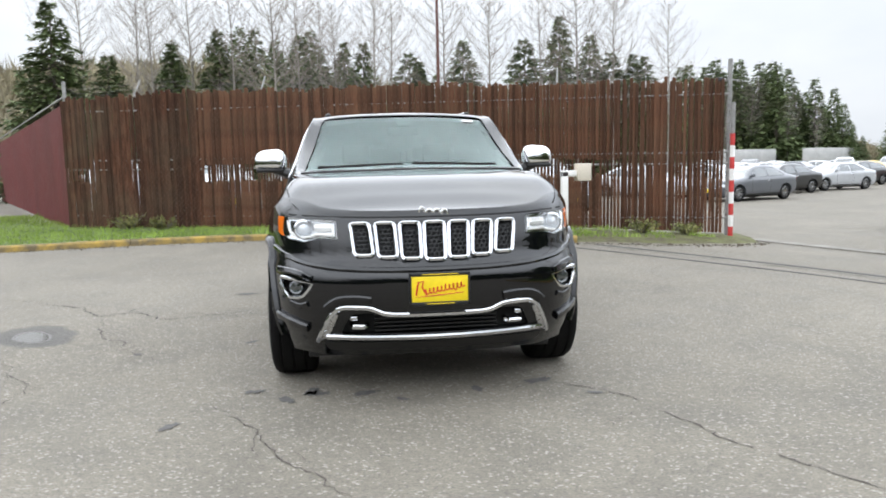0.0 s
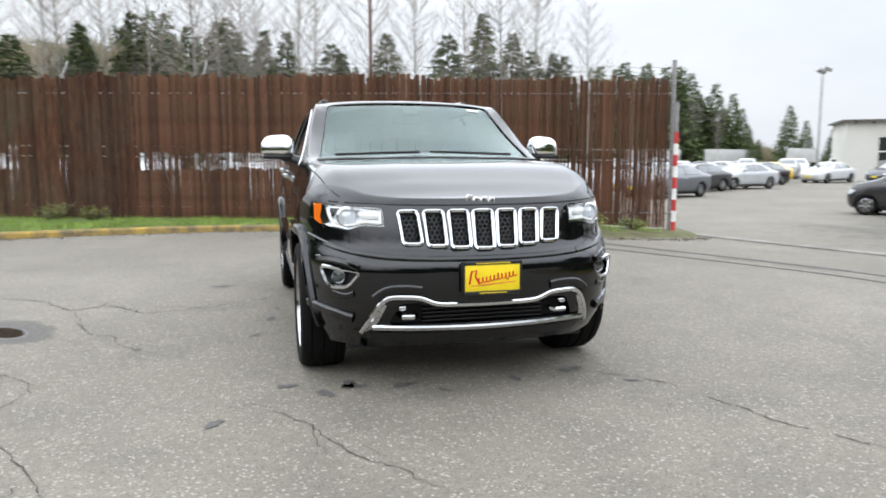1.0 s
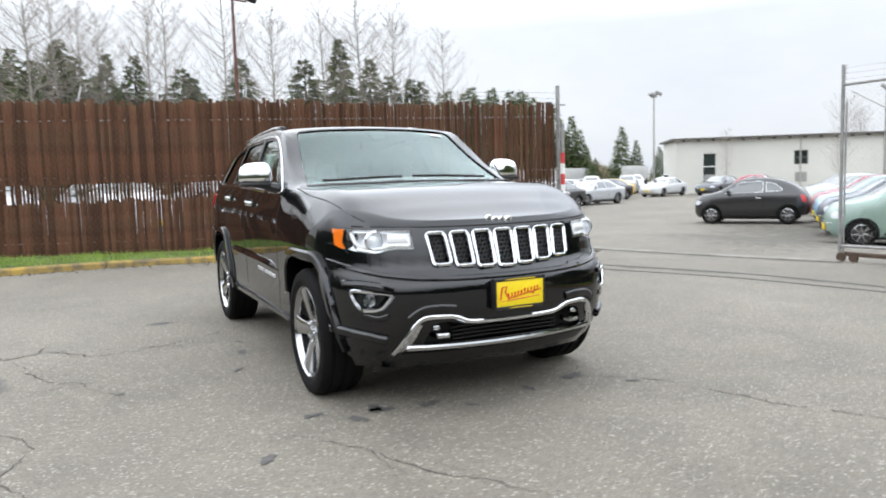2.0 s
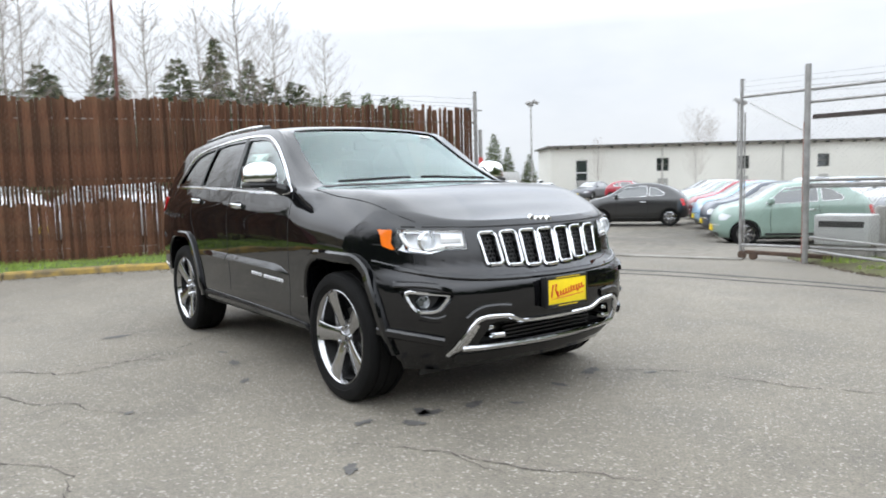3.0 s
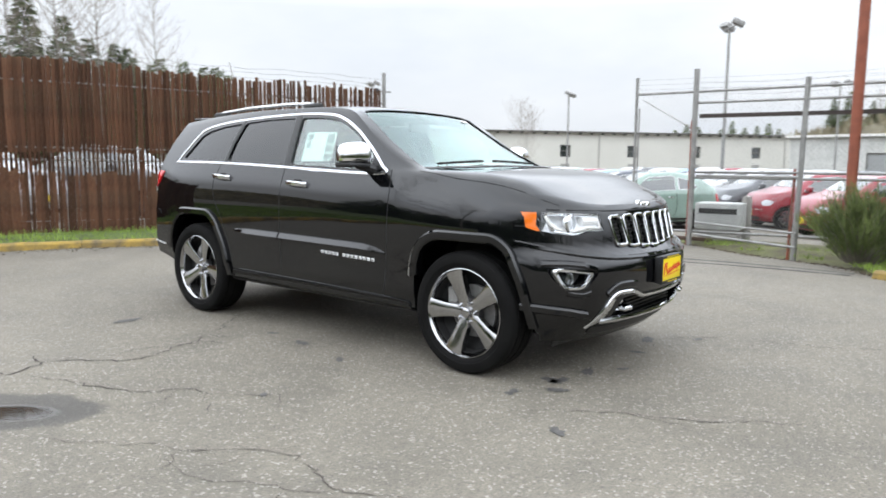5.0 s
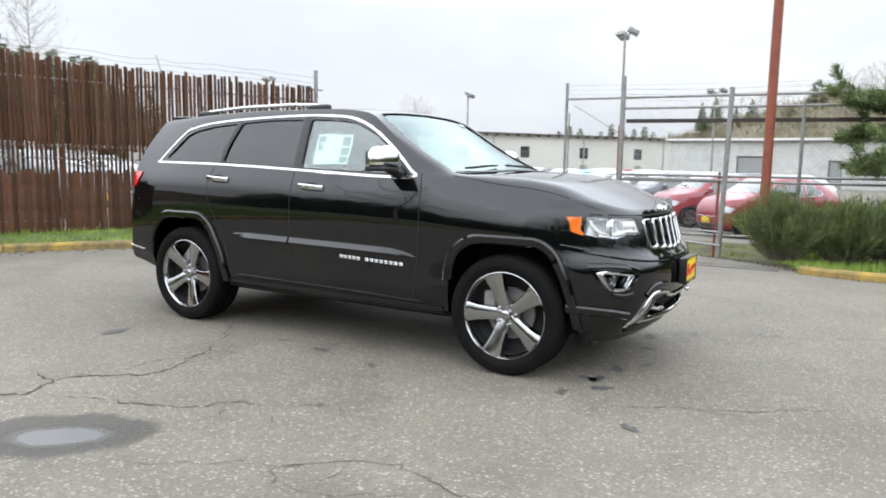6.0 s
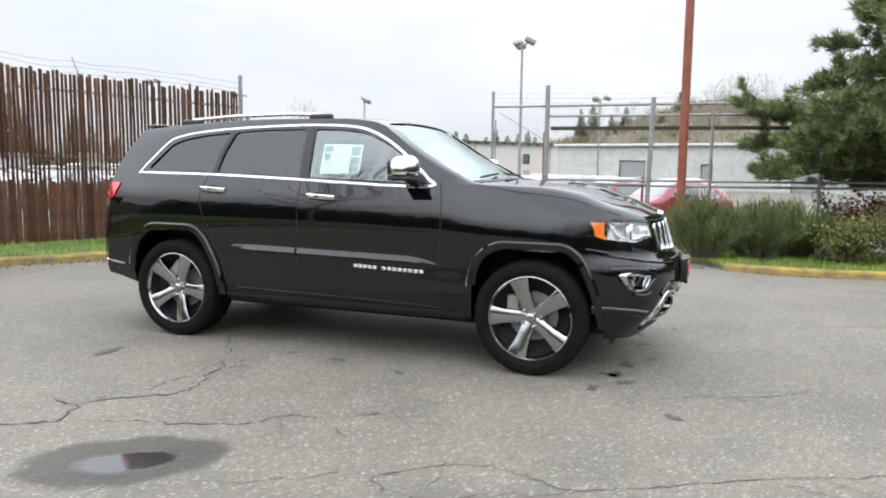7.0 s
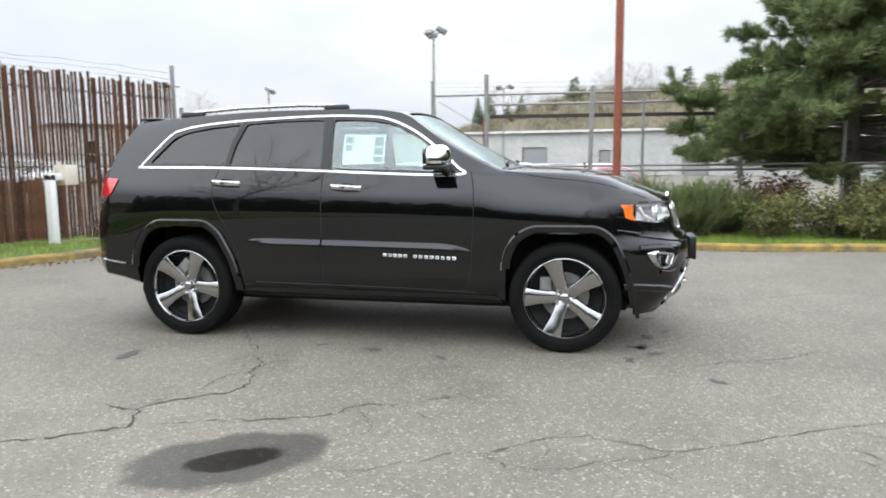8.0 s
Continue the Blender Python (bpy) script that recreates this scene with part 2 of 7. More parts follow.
def car_black():
    n = Nodes("black_car_paint")
    fleck = n.noise(900.0, 2)
    n.set(Base_Color=n.ramp(fleck, [(0.4, (0.0015, 0.0016, 0.002)), (0.75, (0.004, 0.0045, 0.0055))]), Roughness=n.ramp(n.noise(2.5, 4), [(0.35, 0.012), (0.7, 0.035)]), IOR=1.55)
    return n.bump(n.noise(5.0, 2), 0.006, 0.01).m


def object_paint():
    """Car paint that takes its colour from the object."""
    n = Nodes("car_paint")
    info = n.add("ShaderNodeObjectInfo")
    n.set(Base_Color=n.mix(info.outputs["Color"], n.ramp(n.noise(3.0, 4), [(0.3, 0.86), (0.7, 1.0)]), 1.0, "MULTIPLY"), Roughness=0.35, Coat_Weight=0.8, Coat_Roughness=0.04)
    return n.m


M_ASPHALT = asphalt()
M_PAINT = car_black()
M_ANYPAINT = object_paint()
M_REFLECTOR = plain_mat("bright_lamp_reflector", (0.88, 0.89, 0.90), 0.3, 0.15, vary=0.04)
M_PROJECTOR = plain_mat("silvered_projector_glass", (0.66, 0.68, 0.70), 0.16, 0.25, vary=0.03)
M_CHROME = plain_mat("chrome", (0.66, 0.67, 0.69), 0.08, 1.0, vary=0.03)
M_BRIGHT = plain_mat("bright_chrome", (0.88, 0.885, 0.89), 0.04, 1.0, vary=0.02)
M_SATIN = plain_mat("satin_silver", (0.55, 0.55, 0.55), 0.28, 1.0, vary=0.08)
M_ALLOY = plain_mat("polished_alloy", (0.43, 0.43, 0.435), 0.13, 1.0, vary=0.06, scale=8)
M_DARKALLOY = plain_mat("dark_grey_alloy", (0.09, 0.09, 0.095), 0.35, 0.8)
M_BLACKTRIM = plain_mat("black_plastic", (0.008, 0.008, 0.008), 0.45, vary=0.3, scale=200)
M_MATTEBLACK = plain_mat("matte_black", (0.006, 0.006, 0.006), 0.8)
M_RUBBER = dull(rough_mat("tyre_rubber", (0.004, 0.004, 0.004), (0.009, 0.0088, 0.0085), 6.0, 0.75, 120.0, relief=0.1, dist=0.002), 0.12)
# the windscreen's mirror colour carries the dim greenish tone of the reflected sky
M_SHIELD = glass_mat("sky_toned_windscreen", (0.76, 0.84, 0.82), 0.048, (0.77, 0.85, 0.84))
M_GLASS = glass_mat("clear_green_glass", (0.84, 0.92, 0.90), 0.085)
M_PRIVACY = glass_mat("privacy_glass", (0.10, 0.105, 0.11), 0.06)
M_LENS = glass_mat("lamp_lens", (0.97, 0.975, 0.98))
M_FARGLASS = plain_mat("dark_car_window", (0.030, 0.038, 0.038), 0.05, coat=0.9)
M_FARGLASS.node_tree.nodes["Principled BSDF"].inputs["IOR"].default_value = 1.8
M_INTERIOR = plain_mat("charcoal_cabin_trim", (0.02, 0.02, 0.021), 0.7)
M_STEEL = rough_mat("galvanised_steel", (0.23, 0.225, 0.22), (0.37, 0.365, 0.35), 9.0, 0.5, 90.0, metal=0.35)
M_DARKRUST = rough_mat("dark_red_oxide_steel", (0.085, 0.036, 0.027), (0.15, 0.06, 0.043), 3.0, 0.75, 40.0)
M_RUSTPOLE = rough_mat("red_rust_steel", (0.20, 0.055, 0.03), (0.33, 0.10, 0.055), 3.0, 0.75, 40.0)
M_CONCRETE = rough_mat("weathered_concrete", (0.24, 0.23, 0.21), (0.40, 0.38, 0.35), 4.0, 0.9, 70.0)
M_SOIL = rough_mat("leaf_litter_soil", (0.05, 0.036, 0.024), (0.13, 0.10, 0.07), 3.0, 0.95, 45.0, relief=0.6, dist=0.02)
M_ORANGE = plain_mat("amber_lens", (0.75, 0.16, 0.01), 0.12, coat=0.8)
M_REDLENS = plain_mat("red_lens", (0.55, 0.012, 0.016), 0.1, coat=1.0)
M_WHITE = plain_mat("white_paint", (0.75, 0.74, 0.71), 0.5)


# ---- the ground ----
def level(x, y):
    """The height of the paving: it falls a little towards the gate."""
    s = min(max((x - 2.5) / 6.5, 0.0), 1.0)
    q = min(max((x - 10.6) / 3.2, 0.0), 1.0)
    return -0.2 * s * s * (3 - 2 * s) - 0.2 * q * q * (3 - 2 * q)


def spread(near, step, grow, far):
    out, d = [0.0], step
    while out[-1] < far:
        out.append(out[-1] + d)
        d = step if out[-1] < near else d * grow
    return [-v for v in out[:0:-1]] + out


def build_ground():
    lines = spread(16.0, 0.5, 1.35, 2500.0)
    n = len(lines)
    g = Geo().add([(x, y, level(x, y)) for y in lines for x in lines], [(j * n + i, j * n + i + 1, (j + 1) * n + i + 1, (j + 1) * n + i) for j in range(n - 1) for i in range(n - 1)])
    return tagged(part("ground", g, M_ASPHALT), "grey worn asphalt lot with speckled aggregate and cracks", "ground", kind="structure")


ground = build_ground()

FENCE_END, FENCE_CORNER = Vector((6.47, 6.2, 0)), Vector((-6.5, 10.6, 0))
KERB_LEFT = smooth_line([(-16.0, 3.6), (-11.0, 5.3), (-7.5, 6.5), (-5.0, 7.05), (-3.0, 7.35), (-1.4, 7.33), (0.0, 6.95), (1.1, 6.3), (2.2, 5.55), (3.3, 5.25)], 6)
EDGE_LEFT = smooth_line([(3.3, 5.25), (4.4, 5.0), (5.7, 4.95), (6.6, 5.3)], 5)
KERB_RIGHT = smooth_line([(5.9, -2.75), (5.62, -3.3), (5.66, -4.2), (5.9, -5.4), (6.4, -8.0), (7.2, -11.0), (8.6, -15.0)], 6)
EDGE_RIGHT = smooth_line([(9.25, 1.15), (8.45, 0.1), (7.80, -0.75), (7.52, -1.4), (7.1, -2.05), (6.5, -2.52), (5.9, -2.75)], 5)


# ---- the black sport utility vehicle: nose towards -y, its middle at the origin ----
from mathutils.bvhtree import BVHTree


def curve_at(xs, vs, x):
    """A smooth curve through keys, level beyond its ends."""
    xs = np.asarray(xs, float)
    if x <= xs[0]:
        return vs[0]
    if x >= xs[-1]:
        return vs[-1]
    k = int(np.searchsorted(xs, x)) - 1
    k = max(k, 0)
    h = xs[k + 1] - xs[k]
    d = (vs[k + 1] - vs[k]) / h

    def slope(j):
        if j <= 0 or j >= len(xs) - 1:
            return d
        a, b = (vs[j] - vs[j - 1]) / (xs[j] - xs[j - 1]), (vs[j + 1] - vs[j]) / (xs[j + 1] - xs[j])
        return 0.0 if a * b <= 0 else 2 * a * b / (a + b)

    t = (x - xs[k]) / h
    return vs[k] * (1 + 2 * t) * (1 - t) ** 2 + slope(k) * h * t * (1 - t) ** 2 + vs[k + 1] * t * t * (3 - 2 * t) + slope(k + 1) * h * t * t * (t - 1)


class Shell:
    """A closed car body: half sections along y, ended by a front and a rear surface."""

    def __init__(self, ys, rows, front, rear, steps=4):
        self.ys, self.front, self.rear, self.steps = ys, front, rear, steps
        self.cols = list(zip(*rows))
        self.n = len(rows[0]) // 2

    def control(self, y):
        vals = [curve_at(self.ys, c, y) for c in self.cols]
        return [(vals[2 * k], vals[2 * k + 1]) for k in range(self.n)]

    def section(self, y):
        return smooth_line(self.control(y), self.steps)

    def build(self, stations=84, rings=14, middle=0.68):
        count = len(self.section(0.0))
        lines = []
        for i in range(count):
            ends = []
            for surface, y in ((self.front, -1.9), (self.rear, 1.9)):
                for _ in range(25):
                    x, z = self.section(y)[i]
                    y += 0.5 * (surface(x, z) - y)
                ends.append(y)
            row = []
            for j in range(stations + 1):
                g = j / stations
                g = g + 0.12 * math.sin(2 * math.pi * g) * -1
                y = ends[0] + (ends[1] - ends[0]) * g
                x, z = self.section(y)[i]
                row.append((x, y, z))
            lines.append(row)
        loop = list(range(count)) + [-k for k in range(count - 2, 0, -1)]

        def at(i, j):
            x, y, z = lines[abs(i)][j]
            return (-x if i < 0 else x, y, z)

        m, g = len(loop), Geo()
        for j in range(stations + 1):
            g.v += [at(i, j) for i in loop]
        g.f += [(j * m + k, j * m + (k + 1) % m, (j + 1) * m + (k + 1) % m, (j + 1) * m + k) for j in range(stations) for k in range(m)]
        for j, surface in ((0, self.front), (stations, self.rear)):
            edge = [j * m + k for k in range(m)]
            for r in range(1, rings + 1):
                q = 1 - r / rings
                if r == rings:
                    g.v.append((0.0, surface(0.0, middle), middle))
                    g.f += [(edge[k], edge[(k + 1) % m], len(g.v) - 1) for k in range(m)]
                    break
                base = len(g.v)
                for k in range(m):
                    x, y, z = g.v[j * m + k]
                    x, z = q * x, middle + q * (z - middle)
                    g.v.append((x, surface(x, z), z))
                ring = [base + k for k in range(m)]
                g.f += [(edge[k], edge[(k + 1) % m], ring[(k + 1) % m], ring[k]) for k in range(m)]
                edge = ring
        return g


def tree_of(me):
    return BVHTree.FromPolygons([v.co.copy() for v in me.vertices], [tuple(p.vertices) for p in me.polygons])


def drop(tree, a, b, side):
    """Where a ray meets the body: side 'front' takes (x, z), 'left' and 'right' take (y, z), 'top' takes (x, y)."""
    eye, way = {"front": ((a, -6, b), (0, 1, 0)), "right": ((-6, a, b), (1, 0, 0)), "left": ((6, a, b), (-1, 0, 0)), "top": ((a, b, 6), (0, 0, -1))}[side]
    place, normal, _, _ = tree.ray_cast(Vector(eye), Vector(way))
    if place is None:
        place, normal, _, _ = tree.find_nearest(Vector(eye) + 5.1 * Vector(way))
    return place, (normal if normal.dot(Vector(way)) < 0 else -normal)


def panel(tree, poly, side, lift=0.003, thick=0.012, step=0.05):
    """A sheet cut to an outline, laid on the body and given thickness."""
    bm = bmesh.new()
    bm.faces.new([bm.verts.new((a, b, 0)) for a, b in poly])
    for axis in (0, 1):
        vals = [p[axis] for p in poly]
        v = min(vals) + step
        while v < max(vals) - 0.2 * step:
            co, no = [0, 0, 0], [0, 0, 0]
            co[axis], no[axis] = v, 1
            bmesh.ops.bisect_plane(bm, geom=bm.verts[:] + bm.edges[:] + bm.faces[:], plane_co=co, plane_no=no)
            v += step
    bmesh.ops.triangulate(bm, faces=[f for f in bm.faces if len(f.verts) > 4])
    bm.verts.index_update()
    g, n = Geo(), len(bm.verts)
    top, low = [], []
    for v in bm.verts:
        p, q = drop(tree, v.co.x, v.co.y, side)
        top.append(p + q * lift)
        low.append(p + q * (lift - thick))
    faces = [[v.index for v in f.verts] for f in bm.faces]
    rim = [[v.index for v in e.verts] for e in bm.edges if len(e.link_faces) == 1]
    g.add(top + low, faces + [[i + n for i in reversed(f)] for f in faces] + [(a, b, b + n, a + n) for a, b in rim])
    bm.free()
    return g


def bead(tree, line, side, width, height, closed=False, steps=5, lift=0.0):
    """A strip or seam that follows the body along a line."""
    pts = smooth_line(line, steps, closed) if steps else line
    hits = [drop(tree, a, b, side) for a, b in pts]
    return Geo().sweep([p + q * lift for p, q in hits], [q for _, q in hits], width, height, closed)


def carve(me, cutters):
    """Takes the cutters' volumes out of a closed mesh."""
    ob = new("blank", me)
    tools = []
    for c in cutters:
        t = new("tool", c.mesh("tool", None, 0))
        tools.append(t)
        mod = ob.modifiers.new("cut", "BOOLEAN")
        mod.operation, mod.solver, mod.object = "DIFFERENCE", "EXACT", t
    bpy.context.view_layer.update()
    done = bpy.data.meshes.new_from_object(ob.evaluated_get(bpy.context.evaluated_depsgraph_get()))
    for o in [ob, *tools]:
        bpy.data.objects.remove(o)
    done.materials.clear()
    return done


def side3(sign):
    return lambda a, b, d: (sign * d, a, b)


def front3(a, b, d):
    return (a, d, b)


# half sections: under, sill edge, sill, lower door, waist, shoulder, belt, pillar foot, roof edge, roof shoulder, crown
SUV_Y = [-2.45, -2.2, -1.95, -1.7, -1.45, -1.05, -0.8, -0.62, -0.45, -0.24, 0.1, 0.7, 1.4, 1.8, 2.1, 2.45]
SUV_ROWS = [
    (0, .28, .74, .29, .86, .40, .890, .58, .915, .78, .880, .93, .800, .99, .700, 1.01, .560, 1.03, .30, 1.045, 0, 1.05),
    (0, .26, .78, .27, .89, .39, .920, .58, .940, .78, .915, .93, .850, 1.00, .740, 1.030, .600, 1.052, .32, 1.066, 0, 1.07),
    (0, .25, .80, .26, .91, .40, .935, .58, .952, .78, .935, .95, .862, 1.050, .760, 1.110, .630, 1.138, .33, 1.155, 0, 1.156),
    (0, .28, .82, .29, .92, .41, .940, .59, .958, .80, .940, .99, .872, 1.125, .780, 1.207, .650, 1.232, .33, 1.242, 0, 1.243),
    (0, .30, .82, .32, .925, .42, .942, .60, .958, .80, .940, 1.00, .876, 1.170, .790, 1.250, .660, 1.265, .33, 1.275, 0, 1.276),
    (0, .31, .82, .33, .928, .42, .942, .60, .955, .80, .938, 1.02, .884, 1.195, .845, 1.262, .720, 1.281, .34, 1.292, 0, 1.298),
    (0, .31, .82, .33, .930, .42, .942, .60, .953, .80, .935, 1.045, .895, 1.222, .842, 1.300, .760, 1.372, .36, 1.415, 0, 1.425),
    (0, .31, .82, .33, .930, .42, .942, .60, .952, .80, .934, 1.05, .893, 1.228, .818, 1.405, .735, 1.470, .36, 1.515, 0, 1.527),
    (0, .31, .82, .33, .930, .42, .942, .60, .951, .80, .933, 1.055, .892, 1.233, .785, 1.530, .700, 1.582, .36, 1.615, 0, 1.627),
    (0, .31, .82, .33, .930, .42, .942, .60, .950, .80, .933, 1.06, .890, 1.240, .745, 1.650, .665, 1.702, .36, 1.730, 0, 1.738),
    (0, .31, .82, .33, .930, .42, .942, .60, .950, .80, .933, 1.065, .890, 1.252, .728, 1.682, .650, 1.733, .36, 1.757, 0, 1.766),
    (0, .31, .82, .33, .930, .42, .942, .60, .950, .80, .933, 1.075, .888, 1.268, .722, 1.684, .645, 1.736, .36, 1.760, 0, 1.769),
    (0, .31, .82, .34, .930, .43, .944, .60, .953, .80, .935, 1.09, .880, 1.285, .712, 1.660, .635, 1.712, .36, 1.738, 0, 1.748),
    (0, .34, .80, .36, .915, .45, .938, .61, .950, .80, .928, 1.10, .865, 1.295, .700, 1.632, .625, 1.685, .36, 1.714, 0, 1.724),
    (0, .40, .78, .42, .890, .50, .920, .63, .932, .80, .908, 1.10, .845, 1.300, .690, 1.605, .615, 1.660, .36, 1.692, 0, 1.702),
    (0, .46, .76, .48, .860, .54, .890, .65, .900, .80, .880, 1.10, .820, 1.300, .675, 1.575, .600, 1.630, .36, 1.665, 0, 1.675),
]


def suv_front(x, z):
    base = curve_at([.24, .33, .40, .50, .62, .72, .765, .81, .90, 1.00, 1.05, 1.09, 1.13], [-2.17, -2.25, -2.31, -2.35, -2.365, -2.36, -2.335, -2.285, -2.265, -2.235, -2.215, -2.17, -2.10], z)
    return base + 0.23 * x * x + 0.28 * (abs(x) / 0.9) ** 8


def suv_rear(x, z):
    base = curve_at([.36, .45, .58, .80, 1.0, 1.2, 1.43, 1.6, 1.70, 1.76], [2.27, 2.40, 2.445, 2.445, 2.41, 2.36, 2.215, 2.08, 2.00, 1.97], z)
    return base - 0.10 * x * x - 0.14 * (abs(x) / 0.88) ** 8


def build_suv():
    car = thing("sport_utility_vehicle", "glossy black midsize sport utility vehicle with chrome trim, parked on asphalt", "car")
    rows = []
    for y, r in zip(SUV_Y, SUV_ROWS):
        # the shoulder stands proud, so that the flank breaks into two planes
        proud = 0.014 * min(1.0, max(0.0, (y + 2.0) / 0.5), max(0.0, (2.4 - y) / 0.5))
        rows.append(r[:10] + (r[10] + proud, r[11] - 0.4 * proud) + r[12:])
    shell = Shell(SUV_Y, rows, suv_front, suv_rear)
    whole = shell.build().mesh("body", None, 0)
    tree = tree_of(whole)

    # outlines, in (y, z) for the sides and (x, z) for the front
    win_front = rounded([(-0.70, 1.268), (-0.56, 1.395), (-0.36, 1.535), (-0.16, 1.622), (0.02, 1.648), (0.272, 1.655), (0.262, 1.295)], 0.03)
    win_rear = rounded([(0.342, 1.300), (0.348, 1.655), (0.70, 1.652), (0.985, 1.635), (1.055, 1.47), (1.085, 1.322)], 0.03)
    win_quarter = rounded([(1.13, 1.326), (1.09, 1.49), (1.03, 1.632), (1.30, 1.610), (1.50, 1.575), (1.60, 1.535), (1.78, 1.342)], 0.03)
    dlo = [(-0.735, 1.250), (-0.69, 1.300), (-0.545, 1.427), (-0.36, 1.560), (-0.16, 1.648), (0.05, 1.676), (0.4, 1.683), (0.95, 1.664), (1.32, 1.636), (1.53, 1.600), (1.64, 1.552), (1.80, 1.378), (1.845, 1.315), (1.80, 1.308), (1.1, 1.300), (0.3, 1.274), (-0.4, 1.246)]
    arch_front = rounded([(-1.04, 0.20), (-1.05, 0.66), (-1.11, 0.80), (-1.23, 0.872), (-1.68, 0.872), (-1.78, 0.795), (-1.86, 0.62), (-1.915, 0.40), (-1.94, 0.10)], 0.09, 5)
    arch_rear = rounded([(1.90, 0.20), (1.885, 0.62), (1.80, 0.79), (1.68, 0.885), (1.26, 0.885), (1.16, 0.81), (1.06, 0.62), (1.01, 0.45), (0.985, 0.20)], 0.09, 5)
    slots = []
    for k in range(7):
        c = (k - 3) * 0.1355
        w, lean = 0.048 - 0.0012 * abs(k - 3), 0.006 * (k - 3)
        low = 0.812 + 0.006 * abs(k - 3) ** 1.3
        slots.append(rounded([(c - w, 1.000), (c + w, 1.000), (c + w - lean, low), (c - w - lean, low)], 0.022))
    lamp = [(0.855, 1.040), (0.535, 1.022), (0.527, 0.922), (0.64, 0.925), (0.715, 0.902), (0.80, 0.915), (0.868, 0.945)]
    fog = [(0.858, 0.712), (0.665, 0.688), (0.685, 0.655), (0.728, 0.602), (0.815, 0.600), (0.842, 0.655)]
    mouth = rounded([(-0.47, 0.525), (-0.36, 0.532), (-0.29, 0.505), (0.29, 0.505), (0.36, 0.532), (0.47, 0.525), (0.53, 0.405), (-0.53, 0.405)], 0.03)

    cuts = []
    for s in (-1, 1):
        cuts += [Geo().prism(arch_front, 0.52, 1.3, side3(s)), Geo().prism(arch_rear, 0.52, 1.3, side3(s))]
    cabin, rings = Geo(), []
    for y in np.linspace(-0.93, 1.93, 26):
        c = shell.control(float(y))
        top = c[10][1] - 0.05
        belt = min(c[6][1], top - 0.03)
        pts = [(0.74, 0.60), (0.80, 0.9), (c[6][0] - 0.07, belt), (c[8][0] - 0.05, max(c[8][1] - 0.06, belt + 0.01)), (c[9][0], max(c[9][1] - 0.05, belt + 0.02))]
        rings.append([(x, float(y), z) for x, z in pts] + [(-x, float(y), z) for x, z in reversed(pts)])
    n = len(rings[0])
    cabin.add([p for r in rings for p in r], [(j * n + k, j * n + (k + 1) % n, (j + 1) * n + (k + 1) % n, (j + 1) * n + k) for j in range(len(rings) - 1) for k in range(n)] + [tuple(range(n)), tuple((len(rings) - 1) * n + k for k in range(n))])
    cuts.append(cabin)
    for s in (-1, 1):
        cuts += [Geo().prism(w, 0.55, 1.2, side3(s)) for w in (win_front, win_rear, win_quarter)]
    shield = rounded([(-0.63, -0.285), (0.63, -0.285), (0.765, -1.0), (0.4, -1.045), (0, -1.055), (-0.4, -1.045), (-0.765, -1.0)], 0.05)
    tilt = 0.62
    cuts.append(Geo().prism(shield, -0.16, 0.3, lambda a, b, d: (a, b - d * 0.49, 1.745 + (b + 0.24) * tilt + d * 0.87)))
    for o in slots:
        cuts.append(Geo().prism(o, -2.6, -2.15, front3))
    cuts.append(Geo().prism(mouth, -2.6, -2.16, front3))
    for s in (-1, 1):
        cuts.append(Geo().prism([(s * a, b) for a, b in lamp], -2.5, -1.93, front3))
        cuts.append(Geo().prism([(s * a, b) for a, b in fog], -2.5, -2.0, front3))
    body = part("body", finish(carve(whole, cuts), M_PAINT, 0.5), None, car)

    # glazing
    for s, side in ((-1, "right"), (1, "left")):
        part("side_window", panel(tree, win_front, side, -0.012, 0.004), M_GLASS, car, "clear front side window")
        part("side_window", panel(tree, win_rear, side, -0.012, 0.004), M_PRIVACY, car, "dark privacy side window")
        part("quarter_window", panel(tree, win_quarter, side, -0.012, 0.004), M_PRIVACY, car, "dark privacy quarter window")
        part("window_moulding", bead(tree, dlo, side, 0.022, 0.009, True, 5, -0.003), M_CHROME, car, "bright chrome moulding round the windows")
        for line in ([(0.30, 1.29), (0.31, 1.672)], [(1.105, 1.315), (1.075, 1.48), (1.005, 1.655)]):
            part("window_pillar", bead(tree, line, side, 0.062 if line[0][0] < 1 else 0.036, 0.003), M_BLACKTRIM, car)
    part("windscreen", panel(tree, shield, "top", -0.010, 0.004, 0.07), M_SHIELD, car, "pale green tinted windscreen")

    # door seams, shut lines and bonnet edges
    for side in ("right", "left"):
        for line in ([(-0.79, 1.27), (-0.815, 1.15), (-0.82, 0.95), (-0.80, 0.62), (-0.77, 0.43)], [(0.315, 1.265), (0.318, 0.9), (0.318, 0.43)], [(1.16, 1.29), (1.20, 1.15), (1.17, 1.0), (1.06, 0.80), (0.98, 0.58), (0.95, 0.43)], [(0.95, 0.43), (0.3, 0.425), (-0.77, 0.415)]):
            part("door_seam", bead(tree, line, side, 0.007, 0.0015), M_MATTEBLACK, car)
        part("fender_seam", bead(tree, [(-1.80, 0.955), (-1.90, 0.945), (-1.96, 0.905)], side, 0.006, 0.0015), M_MATTEBLACK, car)
    for s in (-1, 1):
        part("bonnet_seam", bead(tree, [(s * 0.845, -1.02), (s * 0.85, -1.3), (s * 0.835, -1.6), (s * 0.80, -1.85), (s * 0.74, -2.0)], "top", 0.007, 0.0015), M_MATTEBLACK, car)
